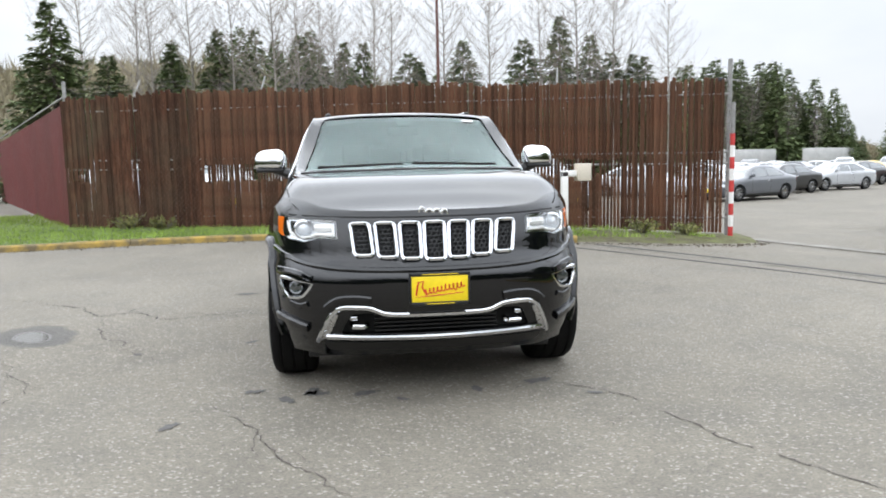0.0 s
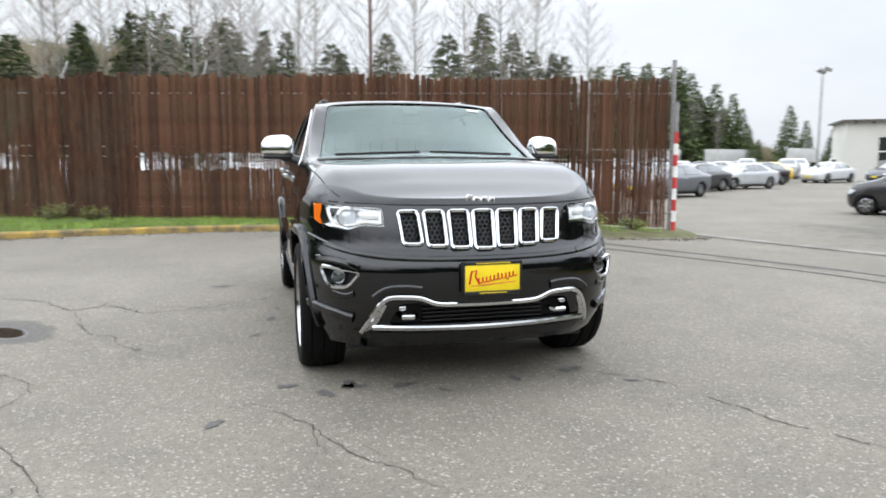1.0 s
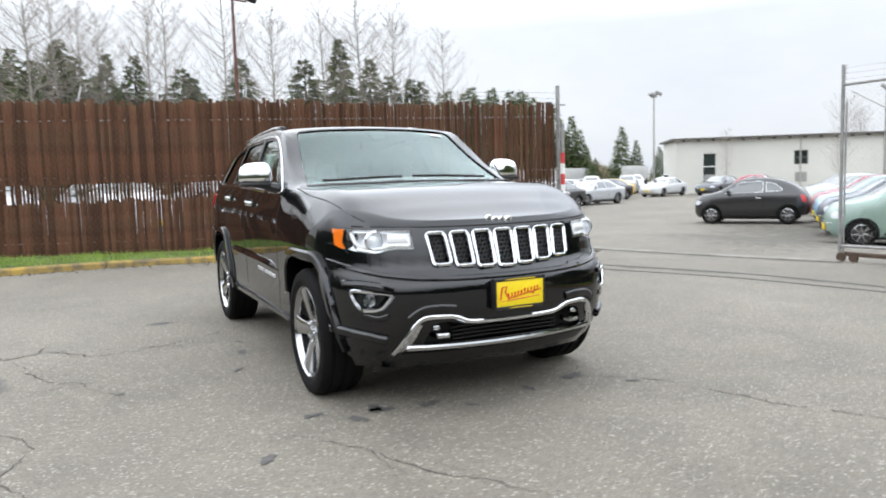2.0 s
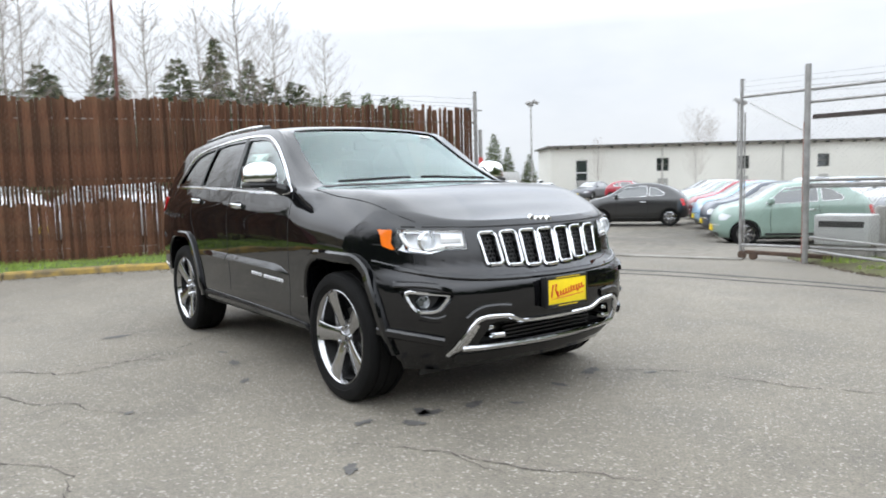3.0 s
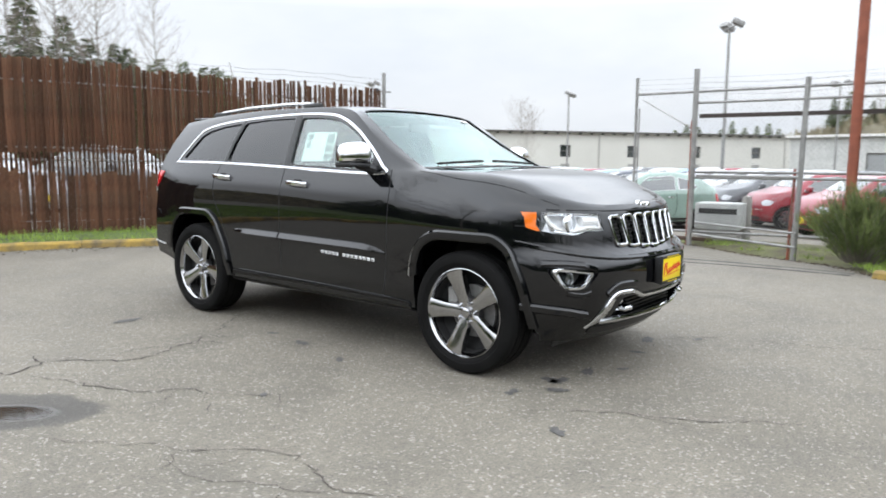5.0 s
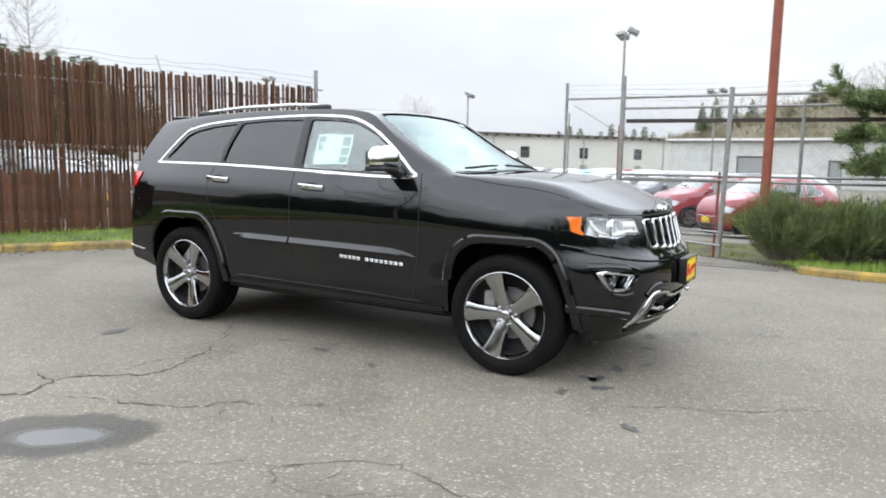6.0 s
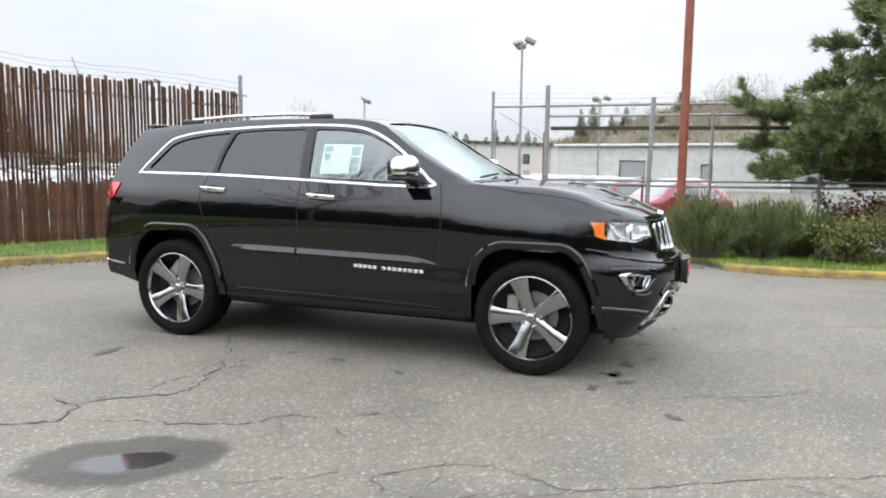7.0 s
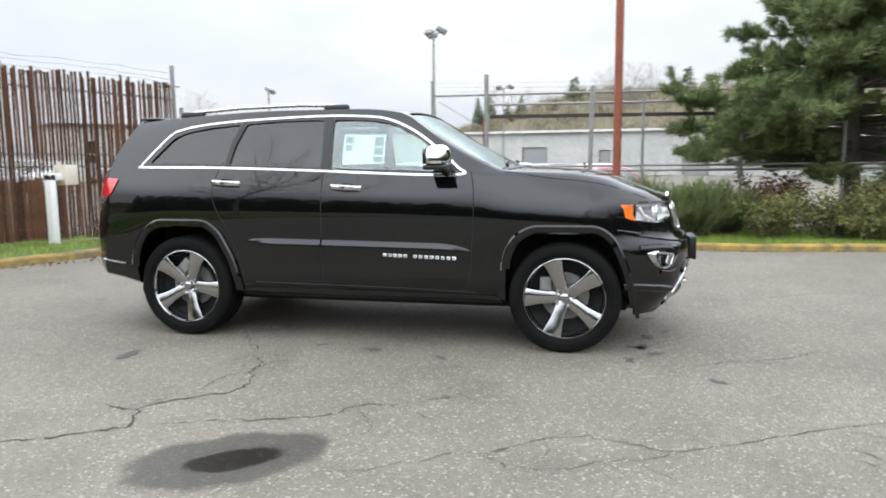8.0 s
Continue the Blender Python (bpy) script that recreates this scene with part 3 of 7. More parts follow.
    part("bonnet_lip", bead(tree, [(-0.80, 1.052), (-0.5, 1.040), (-0.2, 1.035), (0.2, 1.035), (0.5, 1.040), (0.80, 1.052)], "front", 0.010, 0.002), M_MATTEBLACK, car)
    part("bumper_crease", bead(tree, [(-0.90, 0.855), (-0.80, 0.815), (-0.66, 0.782), (-0.4, 0.762), (0, 0.757), (0.4, 0.762), (0.66, 0.782), (0.80, 0.815), (0.90, 0.855)], "front", 0.030, 0.012), M_PAINT, car)
    part("cowl_panel", panel(tree, rounded([(-0.78, -0.995), (-0.4, -1.045), (0.4, -1.045), (0.78, -0.995), (0.78, -1.06), (0.4, -1.105), (-0.4, -1.105), (-0.78, -1.06)], 0.02), "top", 0.004, 0.02), M_BLACKTRIM, car, "black plastic cowl")

    # side cladding: arch flares, sills, door mouldings
    for s, side in ((-1, "right"), (1, "left")):
        for arch in (arch_front, arch_rear):
            line = [p for p in arch if p[1] > 0.33]
            hits = [drop(tree, a, b, side) for a, b in line]
            g = Geo().sweep([Vector((s * (abs(p.x) + 0.002), a, b)) for (a, b), (p, _) in zip(line, hits)], [Vector((s, 0, 0))] * len(line), 0.062, 0.026, sink=0.05)
            part("arch_flare", g, M_PAINT, car)
            # the soft highlight on the flare's edge is laid on as a silver bead
            mid = np.mean(line, axis=0)
            rim = [(a + (a - mid[0]) * 0.065, b + (b - mid[1]) * 0.085) for a, b in line if b > 0.55]
            hits = [drop(tree, a, b, side) for a, b in rim]
            part("flare_edge", Geo().sweep([p + q * 0.002 for p, q in hits], [q for _, q in hits], 0.014, 0.016), M_SATIN, car, "silver bead in place of the highlight along the arch flare")
        part("sill_cladding", panel(tree, rounded([(-1.02, 0.335), (-1.0, 0.40), (-0.8, 0.41), (0.95, 0.425), (0.97, 0.345), (0.3, 0.338)], 0.02), side, 0.014, 0.03, 0.08), M_BLACKTRIM, car, "black plastic sill")
        part("sill_strip", bead(tree, [(0.87, 0.438), (0.3, 0.432), (-0.3, 0.424), (-0.83, 0.410)], side, 0.006, 0.006), M_DARKALLOY, car, "thin bright strip along the sill")
        for ends in ((0.325, 0.93), (-0.80, 0.31)):
            rows = []
            for y in np.linspace(*ends, 12):
                taper = min(1.0, (y + 0.82) / 0.16, (0.95 - y) / 0.22)
                mid = 0.752 + 0.012 * (y - 0.3) - 0.030 * max(0.0, (-0.55 - y) / 0.25) ** 2
                x0 = abs(drop(tree, y, mid, side)[0].x) - 0.004
                rows.append([(s * (x0 + out * taper), y, mid + up * (0.35 + 0.65 * taper)) for out, up in ((0, 0.026), (0.014, 0.020), (0.034, -0.016), (0.032, -0.024), (0, -0.034))])
            g = Geo().add([p for r in rows for p in r], [(j * 5 + k, j * 5 + (k + 1) % 5, (j + 1) * 5 + (k + 1) % 5, (j + 1) * 5 + k) for j in range(11) for k in range(5)] + [(0, 1, 2, 3, 4), tuple(55 + k for k in range(5))])
            part("door_moulding", g, M_PAINT, car)
        for (y0, z0), (y1, z1), count in (((-0.148, 0.669), (-0.338, 0.663), 5), ((-0.372, 0.662), (-0.70, 0.653), 8)):
            for k in range(count):
                y, z = y0 + (y1 - y0) * (k + 0.5) / count, z0 + (z1 - z0) * (k + 0.5) / count
                p, q = drop(tree, y, z, side)
                part("badge_bar", Geo().box((p.x - 0.006, y - 0.0145, z - 0.0115), (p.x + 0.006, y + 0.0145, z + 0.0115), bevel=0.004), M_REFLECTOR, car, "small chrome badge bar")
                part("badge_gap", Geo().box((p.x - 0.0068, y - 0.006, z - 0.004), (p.x + 0.0068, y + 0.0145, z + 0.002)), M_MATTEBLACK, car)
        for y0, z0 in ((0.125, 1.157), (1.085, 1.190)):
            p, q = drop(tree, y0, z0, side)
            part("handle_recess", panel(tree, rounded([(y0 - 0.05, z0 - 0.032), (y0 + 0.05, z0 - 0.03), (y0 + 0.055, z0 + 0.03), (y0 - 0.05, z0 + 0.028)], 0.025), side, 0.002, 0.01, 0.03), M_MATTEBLACK, car)
            line = [(y0 + 0.115, 0.010), (y0 + 0.09, 0.030), (y0, 0.042), (y0 - 0.09, 0.032), (y0 - 0.118, 0.010)]
            part("door_handle", Geo().sweep([(p.x + s * d * 0.9, a, z0 + 0.006 * (a - y0) / 0.12) for a, d in line], [(s, 0, 0)] * 5, 0.034, 0.012, sink=0.008), M_CHROME, car, "chrome door handle")
    return car, tree, fog, lamp, slots, mouth


suv, suv_tree, fog, lamp, slots, mouth = build_suv()


def suv_wheel():
    """One wheel: axle along x, outer face towards -x, hub at its origin."""
    w = new("wheel")
    turn = pose(0, 0, 0, 0, -90, 0)
    tyre = [(0.282, -0.115), (0.30, -0.128), (0.345, -0.136), (0.372, -0.126), (0.384, -0.108)]
    for a in (-0.07, 0.0, 0.07):
        tyre += [(0.389, a - 0.026), (0.389, a - 0.008), (0.381, a - 0.006), (0.381, a + 0.006), (0.389, a + 0.008), (0.389, a + 0.026)]
    tyre += [(0.384, 0.108), (0.372, 0.126), (0.345, 0.136), (0.318, 0.134), (0.316, 0.130), (0.30, 0.128), (0.282, 0.115)]
    part("tyre", Geo().lathe(tyre, 56, turn), M_RUBBER, w, "black all-season tyre")
    part("rim", Geo().lathe([(0.283, 0.112), (0.283, 0.122), (0.279, 0.124), (0.274, 0.116), (0.262, 0.095), (0.262, -0.11), (0.283, -0.115)], 56, turn), M_ALLOY, w, "polished alloy rim")
    part("barrel", Geo().lathe([(0.258, 0.09), (0.25, 0.02), (0.10, -0.06), (0.02, -0.06)], 40, turn), M_MATTEBLACK, w)
    part("brake_disc", Geo().lathe([(0.07, 0.005), (0.168, 0.005), (0.168, -0.02), (0.07, -0.02)], 40, turn, closed=True), M_STEEL, w, "steel brake disc")
    cal = Geo().box((-0.05, 0.09, 0.03), (0.0, 0.175, 0.14), bevel=0.012)
    part("brake_caliper", cal, M_STEEL, w)
    for k in range(5):
        m = Matrix.Rotation(2 * math.pi * k / 5 - 0.314, 4, "X")
        g = Geo()
        # a broad spoke that widens to the rim
        rows = [(0.03, 0.026, 0.078), (0.07, 0.040, 0.085), (0.12, 0.041, 0.094), (0.18, 0.047, 0.104), (0.235, 0.058, 0.113), (0.270, 0.066, 0.115)]
        verts = []
        for r, half, out in rows:
            for u, d in ((-half - 0.006, -0.045), (-half, -0.004), (-half + 0.006, 0.0), (half - 0.006, 0.0), (half, -0.004), (half + 0.006, -0.045)):
                verts.append(m @ Vector((-(out + d), u, r)))
        faces = [(j * 6 + i, j * 6 + (i + 1) % 6, (j + 1) * 6 + (i + 1) % 6, (j + 1) * 6 + i) for j in range(len(rows) - 1) for i in range(6)]
        faces += [tuple(range(6)), tuple(len(verts) - 6 + i for i in range(6))]
        part("spoke", g.add(verts, faces), M_ALLOY, w, "polished alloy spoke")
        a = 2 * math.pi * (k + 0.5) / 5 - 0.314
        web = Geo().prism(rounded([(-0.020, 0.060), (0.020, 0.060), (0.030, 0.098), (-0.030, 0.098)], 0.01), -0.082, -0.030, lambda u, r, d, a=a: (d, -r * math.sin(a) + u * math.cos(a), r * math.cos(a) + u * math.sin(a)))
        part("spoke_web", web, M_DARKALLOY, w)
        part("lug_nut", Geo().lathe([(0.0, 0.098), (0.007, 0.098), (0.011, 0.090), (0.011, 0.062)], 6, pose(0, -0.0635 * math.sin(a), 0.0635 * math.cos(a)) @ turn), M_CHROME, w, "chrome lug nut")
    part("hub_cap", Geo().lathe([(0.0, 0.104), (0.022, 0.103), (0.031, 0.097), (0.034, 0.070)], 24, turn), M_ALLOY, w, "silver hub cap")
    return w


first = suv_wheel()
first.parent = suv
first.matrix_basis = pose(-0.825, -1.4575, 0.388)
for x, y, turn in ((-0.825, 1.4575, 0), (0.825, -1.4575, 180), (0.825, 1.4575, 180)):
    made = copy_thing(first, pose(x, y, 0.388, 0 if y < 0 or turn else 41, 0, turn))
for x in (-0.825, 0.825):
    for y in (-1.4575, 1.4575):
        part("wheel_liner", Geo().box((x / abs(x) * 0.5 - 0.03, y - 0.44, 0.35), (x / abs(x) * 0.5 + 0.03, y + 0.44, 0.86)), M_MATTEBLACK, suv)
part("underbody", Geo().box((-0.60, -1.9, 0.24), (0.60, 2.1, 0.34), bevel=0.03), M_MATTEBLACK, suv, "black underbody pan")


def dress_suv():
    tree, car = suv_tree, suv
    # grille: seven chrome frames with a black honeycomb behind
    for o in slots:
        cx, cz = np.mean(o, axis=0)
        wide = [(cx + (a - cx) * 1.15, cz + (b - cz) * 1.06) for a, b in o]
        hits = [drop(tree, a, b, "front") for a, b in wide]
        # each frame swells towards its foot
        swell = [Vector((p.x, p.y - 0.006 * max(0.0, (cz - p.z) / 0.09) ** 2, p.z)) for p, _ in hits]
        part("grille_frame", Geo().sweep(swell, [Vector((0, -1, 0))] * len(o), 0.020, 0.010, True, sink=0.016), M_CHROME, car, "chrome grille slot frame")
        z_low, z_top = min(b for _, b in o) + 0.001, max(b for _, b in o) - 0.001
        y_low, y_top = drop(tree, cx, z_low, "front")[0].y, drop(tree, cx, z_top, "front")[0].y

        def nose(z):
            return y_low + (y_top - y_low) * (z - z_low) / (z_top - z_low)

        insert = Geo().box((cx - 0.047, 0.0, z_low), (cx + 0.047, 0.02, z_top))
        insert.v = [(x, y + nose(z) + 0.026, z) for x, y, z in insert.v]
        mesh_back = part("grille_mesh", insert, M_MATTEBLACK, car, "black honeycomb grille insert")
        cells = Geo()
        for r in range(8):
            for c in range(4):
                x, z = cx - 0.042 + 0.027 * c + (0.0135 if r % 2 else 0), z_low + 0.016 + 0.0225 * r
                if z > z_top - 0.012 or abs(x - cx) > 0.036:
                    continue
                turns = [math.pi / 6 + math.pi / 3 * k for k in range(6)]
                ring = [(x + 0.0150 * math.cos(a), z + 0.0150 * math.sin(a)) for a in turns]
                inner = [(x + 0.0115 * math.cos(a), z + 0.0115 * math.sin(a)) for a in turns]
                cells.add([(a, nose(b) + 0.010, b) for a, b in ring] + [(a, nose(b) + 0.010, b) for a, b in inner] + [(a, nose(b) + 0.024, b) for a, b in inner], [(k, (k + 1) % 6, 6 + (k + 1) % 6, 6 + k) for k in range(6)] + [(6 + k, 6 + (k + 1) % 6, 12 + (k + 1) % 6, 12 + k) for k in range(6)])
        part("honeycomb", cells, M_BLACKTRIM, mesh_back)
    # headlamps
    for s in (-1, 1):
        out = [(s * a, b) for a, b in lamp]
        lens = part("headlamp", panel(tree, rounded(out, 0.012), "front", 0.001, 0.004, 0.03), M_LENS, car, "clear projector headlamp with silver bezel")
        inset = [(s * a, b) for a, b in [(0.80, 1.025), (0.545, 1.012), (0.538, 0.932), (0.64, 0.936), (0.715, 0.915), (0.79, 0.930)]]
        hits = [drop(tree, a, b, "front")[0] for a, b in inset]
        part("lamp_bezel", Geo().sweep(hits, [Vector((0, -1, 0))] * 6, 0.016, -0.002, True, sink=0.03), M_CHROME, lens)
        guide = [(s * a, b) for a, b in [(0.806, 1.014), (0.796, 0.965), (0.772, 0.938), (0.715, 0.927), (0.655, 0.940), (0.625, 0.948), (0.552, 0.944), (0.556, 1.000)]]
        ends = smooth_line([tuple(drop(tree, a, b, "front")[0] + Vector((0, 0.010, 0))) for a, b in guide], 3)
        part("light_guide", Geo().tube(ends, 0.0085, 8), M_WHITE, lens, "white running-light guide")
        back = Geo()
        depth = [drop(tree, a, b, "front")[0].y + 0.028 for a, b in out]
        back.add([(a, d, b) for (a, b), d in zip(out, depth)] + [(a, d + 0.01, b) for (a, b), d in zip(out, depth)], [tuple(range(7)), tuple(range(7, 14))])
        part("lamp_housing", back, M_REFLECTOR, lens, "silver lamp housing")
        py = drop(tree, s * 0.715, 0.972, "front")[0].y
        part("projector", Geo().lathe([(0.046, 0.0), (0.046, 0.03), (0.040, 0.034), (0.038, 0.018), (0.025, 0.028), (0.0, 0.032)], 24, pose(s * 0.715, py + 0.040, 0.972, 90, 0, 0)), M_PROJECTOR, lens, "silvery projector lens")
        part("projector_ring", Geo().lathe([(0.048, 0.02), (0.056, 0.024), (0.056, 0.030), (0.048, 0.036)], 24, pose(s * 0.715, py + 0.040, 0.972, 90, 0, 0), closed=True), M_CHROME, lens)
        bar = [(s * a, drop(tree, s * a, 0.982, "front")[0].y + 0.030, 0.982) for a in (0.645, 0.60, 0.55)]
        part("light_bar", Geo().tube(bar, 0.026, 8), M_WHITE, lens, "frosted white lamp bar")
        part("turn_lamp", panel(tree, rounded([(s * a, b) for a, b in [(0.870, 1.038), (0.858, 1.037), (0.836, 0.930), (0.842, 0.926), (0.870, 0.947)]], 0.008), "front", 0.003, 0.014, 0.02), M_ORANGE, lens, "amber turn lamp")
        yc = drop(tree, s * 0.862, 0.99, "front")[0].y
        part("side_marker", panel(tree, rounded([(yc - 0.045, 0.946), (yc - 0.022, 0.950), (yc + 0.016, 1.026), (yc + 0.012, 1.036), (yc - 0.045, 1.036)], 0.006), "left" if s > 0 else "right", 0.003, 0.010, 0.02), M_ORANGE, lens, "amber side marker")
        # fog lamps in chrome surrounds
        o = [(s * a, b) for a, b in rounded(fog, 0.045, 6)]
        hits = [drop(tree, a, b, "front") for a, b in o]
        mid = sum(p.y for p, _ in hits) / len(hits)
        hits = [(Vector((p.x, mid + 0.6 * (p.y - mid), p.z)), q) for p, q in hits]
        ring = part("fog_lamp", Geo().sweep([p for p, _ in hits], [Vector((s * 0.45, -0.89, 0))] * len(o), 0.021, 0.014, True, sink=0.05), M_CHROME, car, "round fog lamp in a chrome surround")
        part("fog_backing", Geo().add([(p.x, p.y + 0.075, p.z) for p, _ in hits] + [(p.x, p.y + 0.085, p.z) for p, _ in hits], [tuple(range(len(o))), tuple(range(len(o), 2 * len(o)))]), M_BLACKTRIM, ring)
        c = drop(tree, s * 0.762, 0.652, "front")[0]
        part("fog_lens", Geo().lathe([(0.037, 0.0), (0.037, 0.035), (0.030, 0.030), (0.0, 0.036)], 20, pose(c.x, c.y + 0.085, c.z, 90, 0, s * 12)), M_FARGLASS, ring)
        for line, wide, deep in (([(0.905, 0.478), (0.85, 0.470), (0.78, 0.458), (0.70, 0.440)], 0.052, 0.024), ([(0.868, 0.742), (0.80, 0.745), (0.73, 0.735), (0.675, 0.715)], 0.034, 0.013), ([(0.80, 0.572), (0.745, 0.560), (0.70, 0.575)], 0.030, 0.010), ([(0.60, 0.555), (0.54, 0.598), (0.45, 0.608), (0.36, 0.600)], 0.045, 0.014)):
            part("bumper_crease", bead(tree, [(s * a, b) for a, b in line], "front", wide, deep), M_PAINT, car)
    # lower chrome surround
    up = [(-0.655, 0.352), (-0.625, 0.42), (-0.575, 0.515), (-0.525, 0.556), (-0.44, 0.560), (-0.36, 0.553), (-0.28, 0.523), (-0.15, 0.517), (0.15, 0.517), (0.28, 0.523), (0.36, 0.553), (0.44, 0.560), (0.525, 0.556), (0.575, 0.515), (0.625, 0.42), (0.655, 0.352)]
    part("bumper_trim", bead(tree, up, "front", 0.026, 0.012, steps=4), M_CHROME, car, "chrome strip framing the lower intake")
    part("bumper_trim", bead(tree, [(-0.60, 0.392), (-0.3, 0.388), (0, 0.386), (0.3, 0.388), (0.60, 0.392)], "front", 0.036, 0.018), M_CHROME, car, "chrome strip below the lower intake")
    for s in (-1, 1):
        part("trim_wing", panel(tree, rounded([(s * 0.66, 0.345), (s * 0.625, 0.43), (s * 0.57, 0.52), (s * 0.535, 0.525), (s * 0.575, 0.43), (s * 0.60, 0.385)], 0.012), "front", 0.007, 0.02, 0.03), M_SATIN, car, "satin silver wing of the lower trim")
    part("intake_back", Geo().box((-0.55, -2.20, 0.40), (0.55, -2.19, 0.54)), M_MATTEBLACK, car)
    for k in range(5):
        z = 0.415 + 0.022 * k
        part("intake_slat", Geo().box((-0.34, -2.262, z), (0.34, -2.225, z + 0.007)), M_BLACKTRIM, car)
    for s in (-1, 1):
        y = suv_front(0.42, 0.46)
        part("tow_hook", Geo().tube([(s * 0.385, y + 0.06, 0.458), (s * 0.385, y - 0.005, 0.458), (s * 0.40, y - 0.022, 0.455), (s * 0.455, y - 0.012, 0.455), (s * 0.468, y + 0.06, 0.458)], 0.014, 8), M_CHROME, car, "chrome tow hook")
        part("hook_bolt", Geo().box((s * 0.455 - 0.02, y + 0.01, 0.484), (s * 0.455 + 0.02, y + 0.05, 0.508), bevel=0.006), M_CHROME, car)
    part("skid_plate", panel(tree, rounded([(-0.60, 0.30), (0.60, 0.30), (0.62, 0.355), (-0.62, 0.355)], 0.02), "front", 0.006, 0.03, 0.08), M_BLACKTRIM, car, "black lower bumper skirt")
    part("air_dam", Geo().box((-0.72, -1.98, 0.215), (0.72, -1.95, 0.30), bevel=0.01), M_BLACKTRIM, car)
    # number plate with unreadable script as plain strokes
    yp = -2.412
    plate = part("number_plate", Geo().box((-0.150, yp, 0.588), (0.156, yp + 0.004, 0.738), bevel=0.001), plain_mat("yellow_plate", (0.80, 0.60, 0.01), 0.4), car, "yellow dealer plate with red lettering strokes")
    part("plate_frame", Geo().box((-0.158, yp + 0.004, 0.578), (0.164, yp + 0.05, 0.746), bevel=0.006), M_BLACKTRIM, plate)
    for lo, hi in (((-0.158, 0.732), (0.164, 0.750)), ((-0.158, 0.574), (0.164, 0.594)), ((-0.160, 0.574), (-0.148, 0.750)), ((0.154, 0.574), (0.166, 0.750))):
        part("plate_bar", Geo().box((lo[0], yp - 0.004, lo[1]), (hi[0], yp + 0.02, hi[1]), bevel=0.003), M_BLACKTRIM, plate)
    m_red = plain_mat("red_ink", (0.55, 0.02, 0.015), 0.5)
    part("script_stroke", Geo().tube([(-0.125, yp - 0.001, 0.632), (-0.112, yp - 0.001, 0.700), (-0.085, yp - 0.001, 0.705), (-0.092, yp - 0.001, 0.672), (-0.070, yp - 0.001, 0.632)], 0.005, 5), m_red, plate)
    flow = [(-0.078 + 0.0042 * k + 0.006 * math.cos(k * 1.25), yp - 0.001, 0.648 + 0.0007 * k + (0.014 if k % 13 else 0.024) * math.sin(k * 1.25)) for k in range(51)]
    part("script_stroke", Geo().tube(smooth_line(flow, 3), 0.0034, 5), m_red, plate)
    part("script_stroke", Geo().tube([(-0.128, yp - 0.001, 0.622), (-0.02, yp - 0.001, 0.628), (0.13, yp - 0.001, 0.640)], [0.001, 0.003, 0.002], 5), m_red, plate)
    for x0, x1, z in ((-0.09, 0.10, 0.7415), (-0.07, 0.08, 0.584)):
        part("frame_lettering", Geo().box((x0, yp - 0.0055, z - 0.0025), (x1, yp - 0.0035, z + 0.0025)), plain_mat("yellow_ink", (0.7, 0.5, 0.01), 0.5), plate)
    # bonnet badge as plain rounded chrome shapes
    for k, (w, h, low) in enumerate(((0.030, 0.050, 0.004), (0.034, 0.032, 0.0), (0.034, 0.032, 0.0), (0.032, 0.046, -0.008))):
        x = -0.063 + 0.042 * k
        p, q = drop(tree, x, 1.062 + low, "front")
        ring = [(p.x + 0.5 * w * math.cos(a), p.y - 0.004, 1.056 + low + 0.5 * h * math.sin(a)) for a in [2 * math.pi * j / 14 for j in range(14)]]
        part("bonnet_badge", Geo().sweep(ring, [Vector((0, -1, 0))] * 14, 0.010, 0.003, True, sink=0.016), M_BRIGHT, car, "chrome bonnet badge shape")
    # wipers
    for x0, x1 in ((-0.66, -0.06), (0.0, 0.62)):
        pts = [(x, drop(tree, x, -0.985, "top")) for x in np.linspace(x0, x1, 6)]
        part("wiper", Geo().tube([p + Vector((0, -0.03 + 0.05 * k / 5, 0.014)) for k, (_, (p, _)) in enumerate(pts)], 0.009, 6), M_MATTEBLACK, car, "black wiper blade")
    # roof rails, aerial and spoiler
    for s in (-1, 1):
        ys = [1.62, 1.50, 1.1, 0.6, 0.34, 0.22]
        hs = [0.0, 0.030, 0.036, 0.036, 0.030, 0.0]
        base = [drop(tree, s * 0.605, y, "top")[0] for y in ys]
        rail = part("roof_rail", Geo().tube([p + Vector((0, 0, h)) for p, h in zip(base, hs)], [0.010, 0.015, 0.015, 0.015, 0.015, 0.010], 8), M_SATIN, car, "silver roof rail with dark feet")
        for y in (1.52, 0.30):
            p = drop(tree, s * 0.605, y, "top")[0]
            part("rail_foot", Geo().box((p.x - 0.026, y - 0.10, p.z - 0.03), (p.x + 0.026, y + 0.10, p.z + 0.036), bevel=0.018), M_BLACKTRIM, rail)
    part("roof_spoiler", Geo().box((-0.56, 1.86, 1.684), (0.56, 2.05, 1.712), bevel=0.012), M_PAINT, car, "black roof spoiler")
    # mirrors
    for s in (-1, 1):
        g, n, m = Geo(), 28, 14
        for j in range(m + 1):
            v = math.pi * (j / m - 0.5)
            for k in range(n):
                u = 2 * math.pi * k / n
                cx, cy, cz = math.cos(v) * math.cos(u), math.cos(v) * math.sin(u), math.sin(v)
                x, y = (math.copysign(abs(c) ** 0.55, c) for c in (cx, cy))
                z = math.copysign(abs(cz) ** (0.85 if cz > 0 else 0.35), cz)
                taper = 1 - 0.22 * (x * s + 1) / 2
                g.v.append((0.118 * x, (0.095 if y < 0 else 0.07) * y * taper, ((0.118 if z > 0 else 0.034) * z) * (1 - 0.15 * (x * s + 1) / 2)))
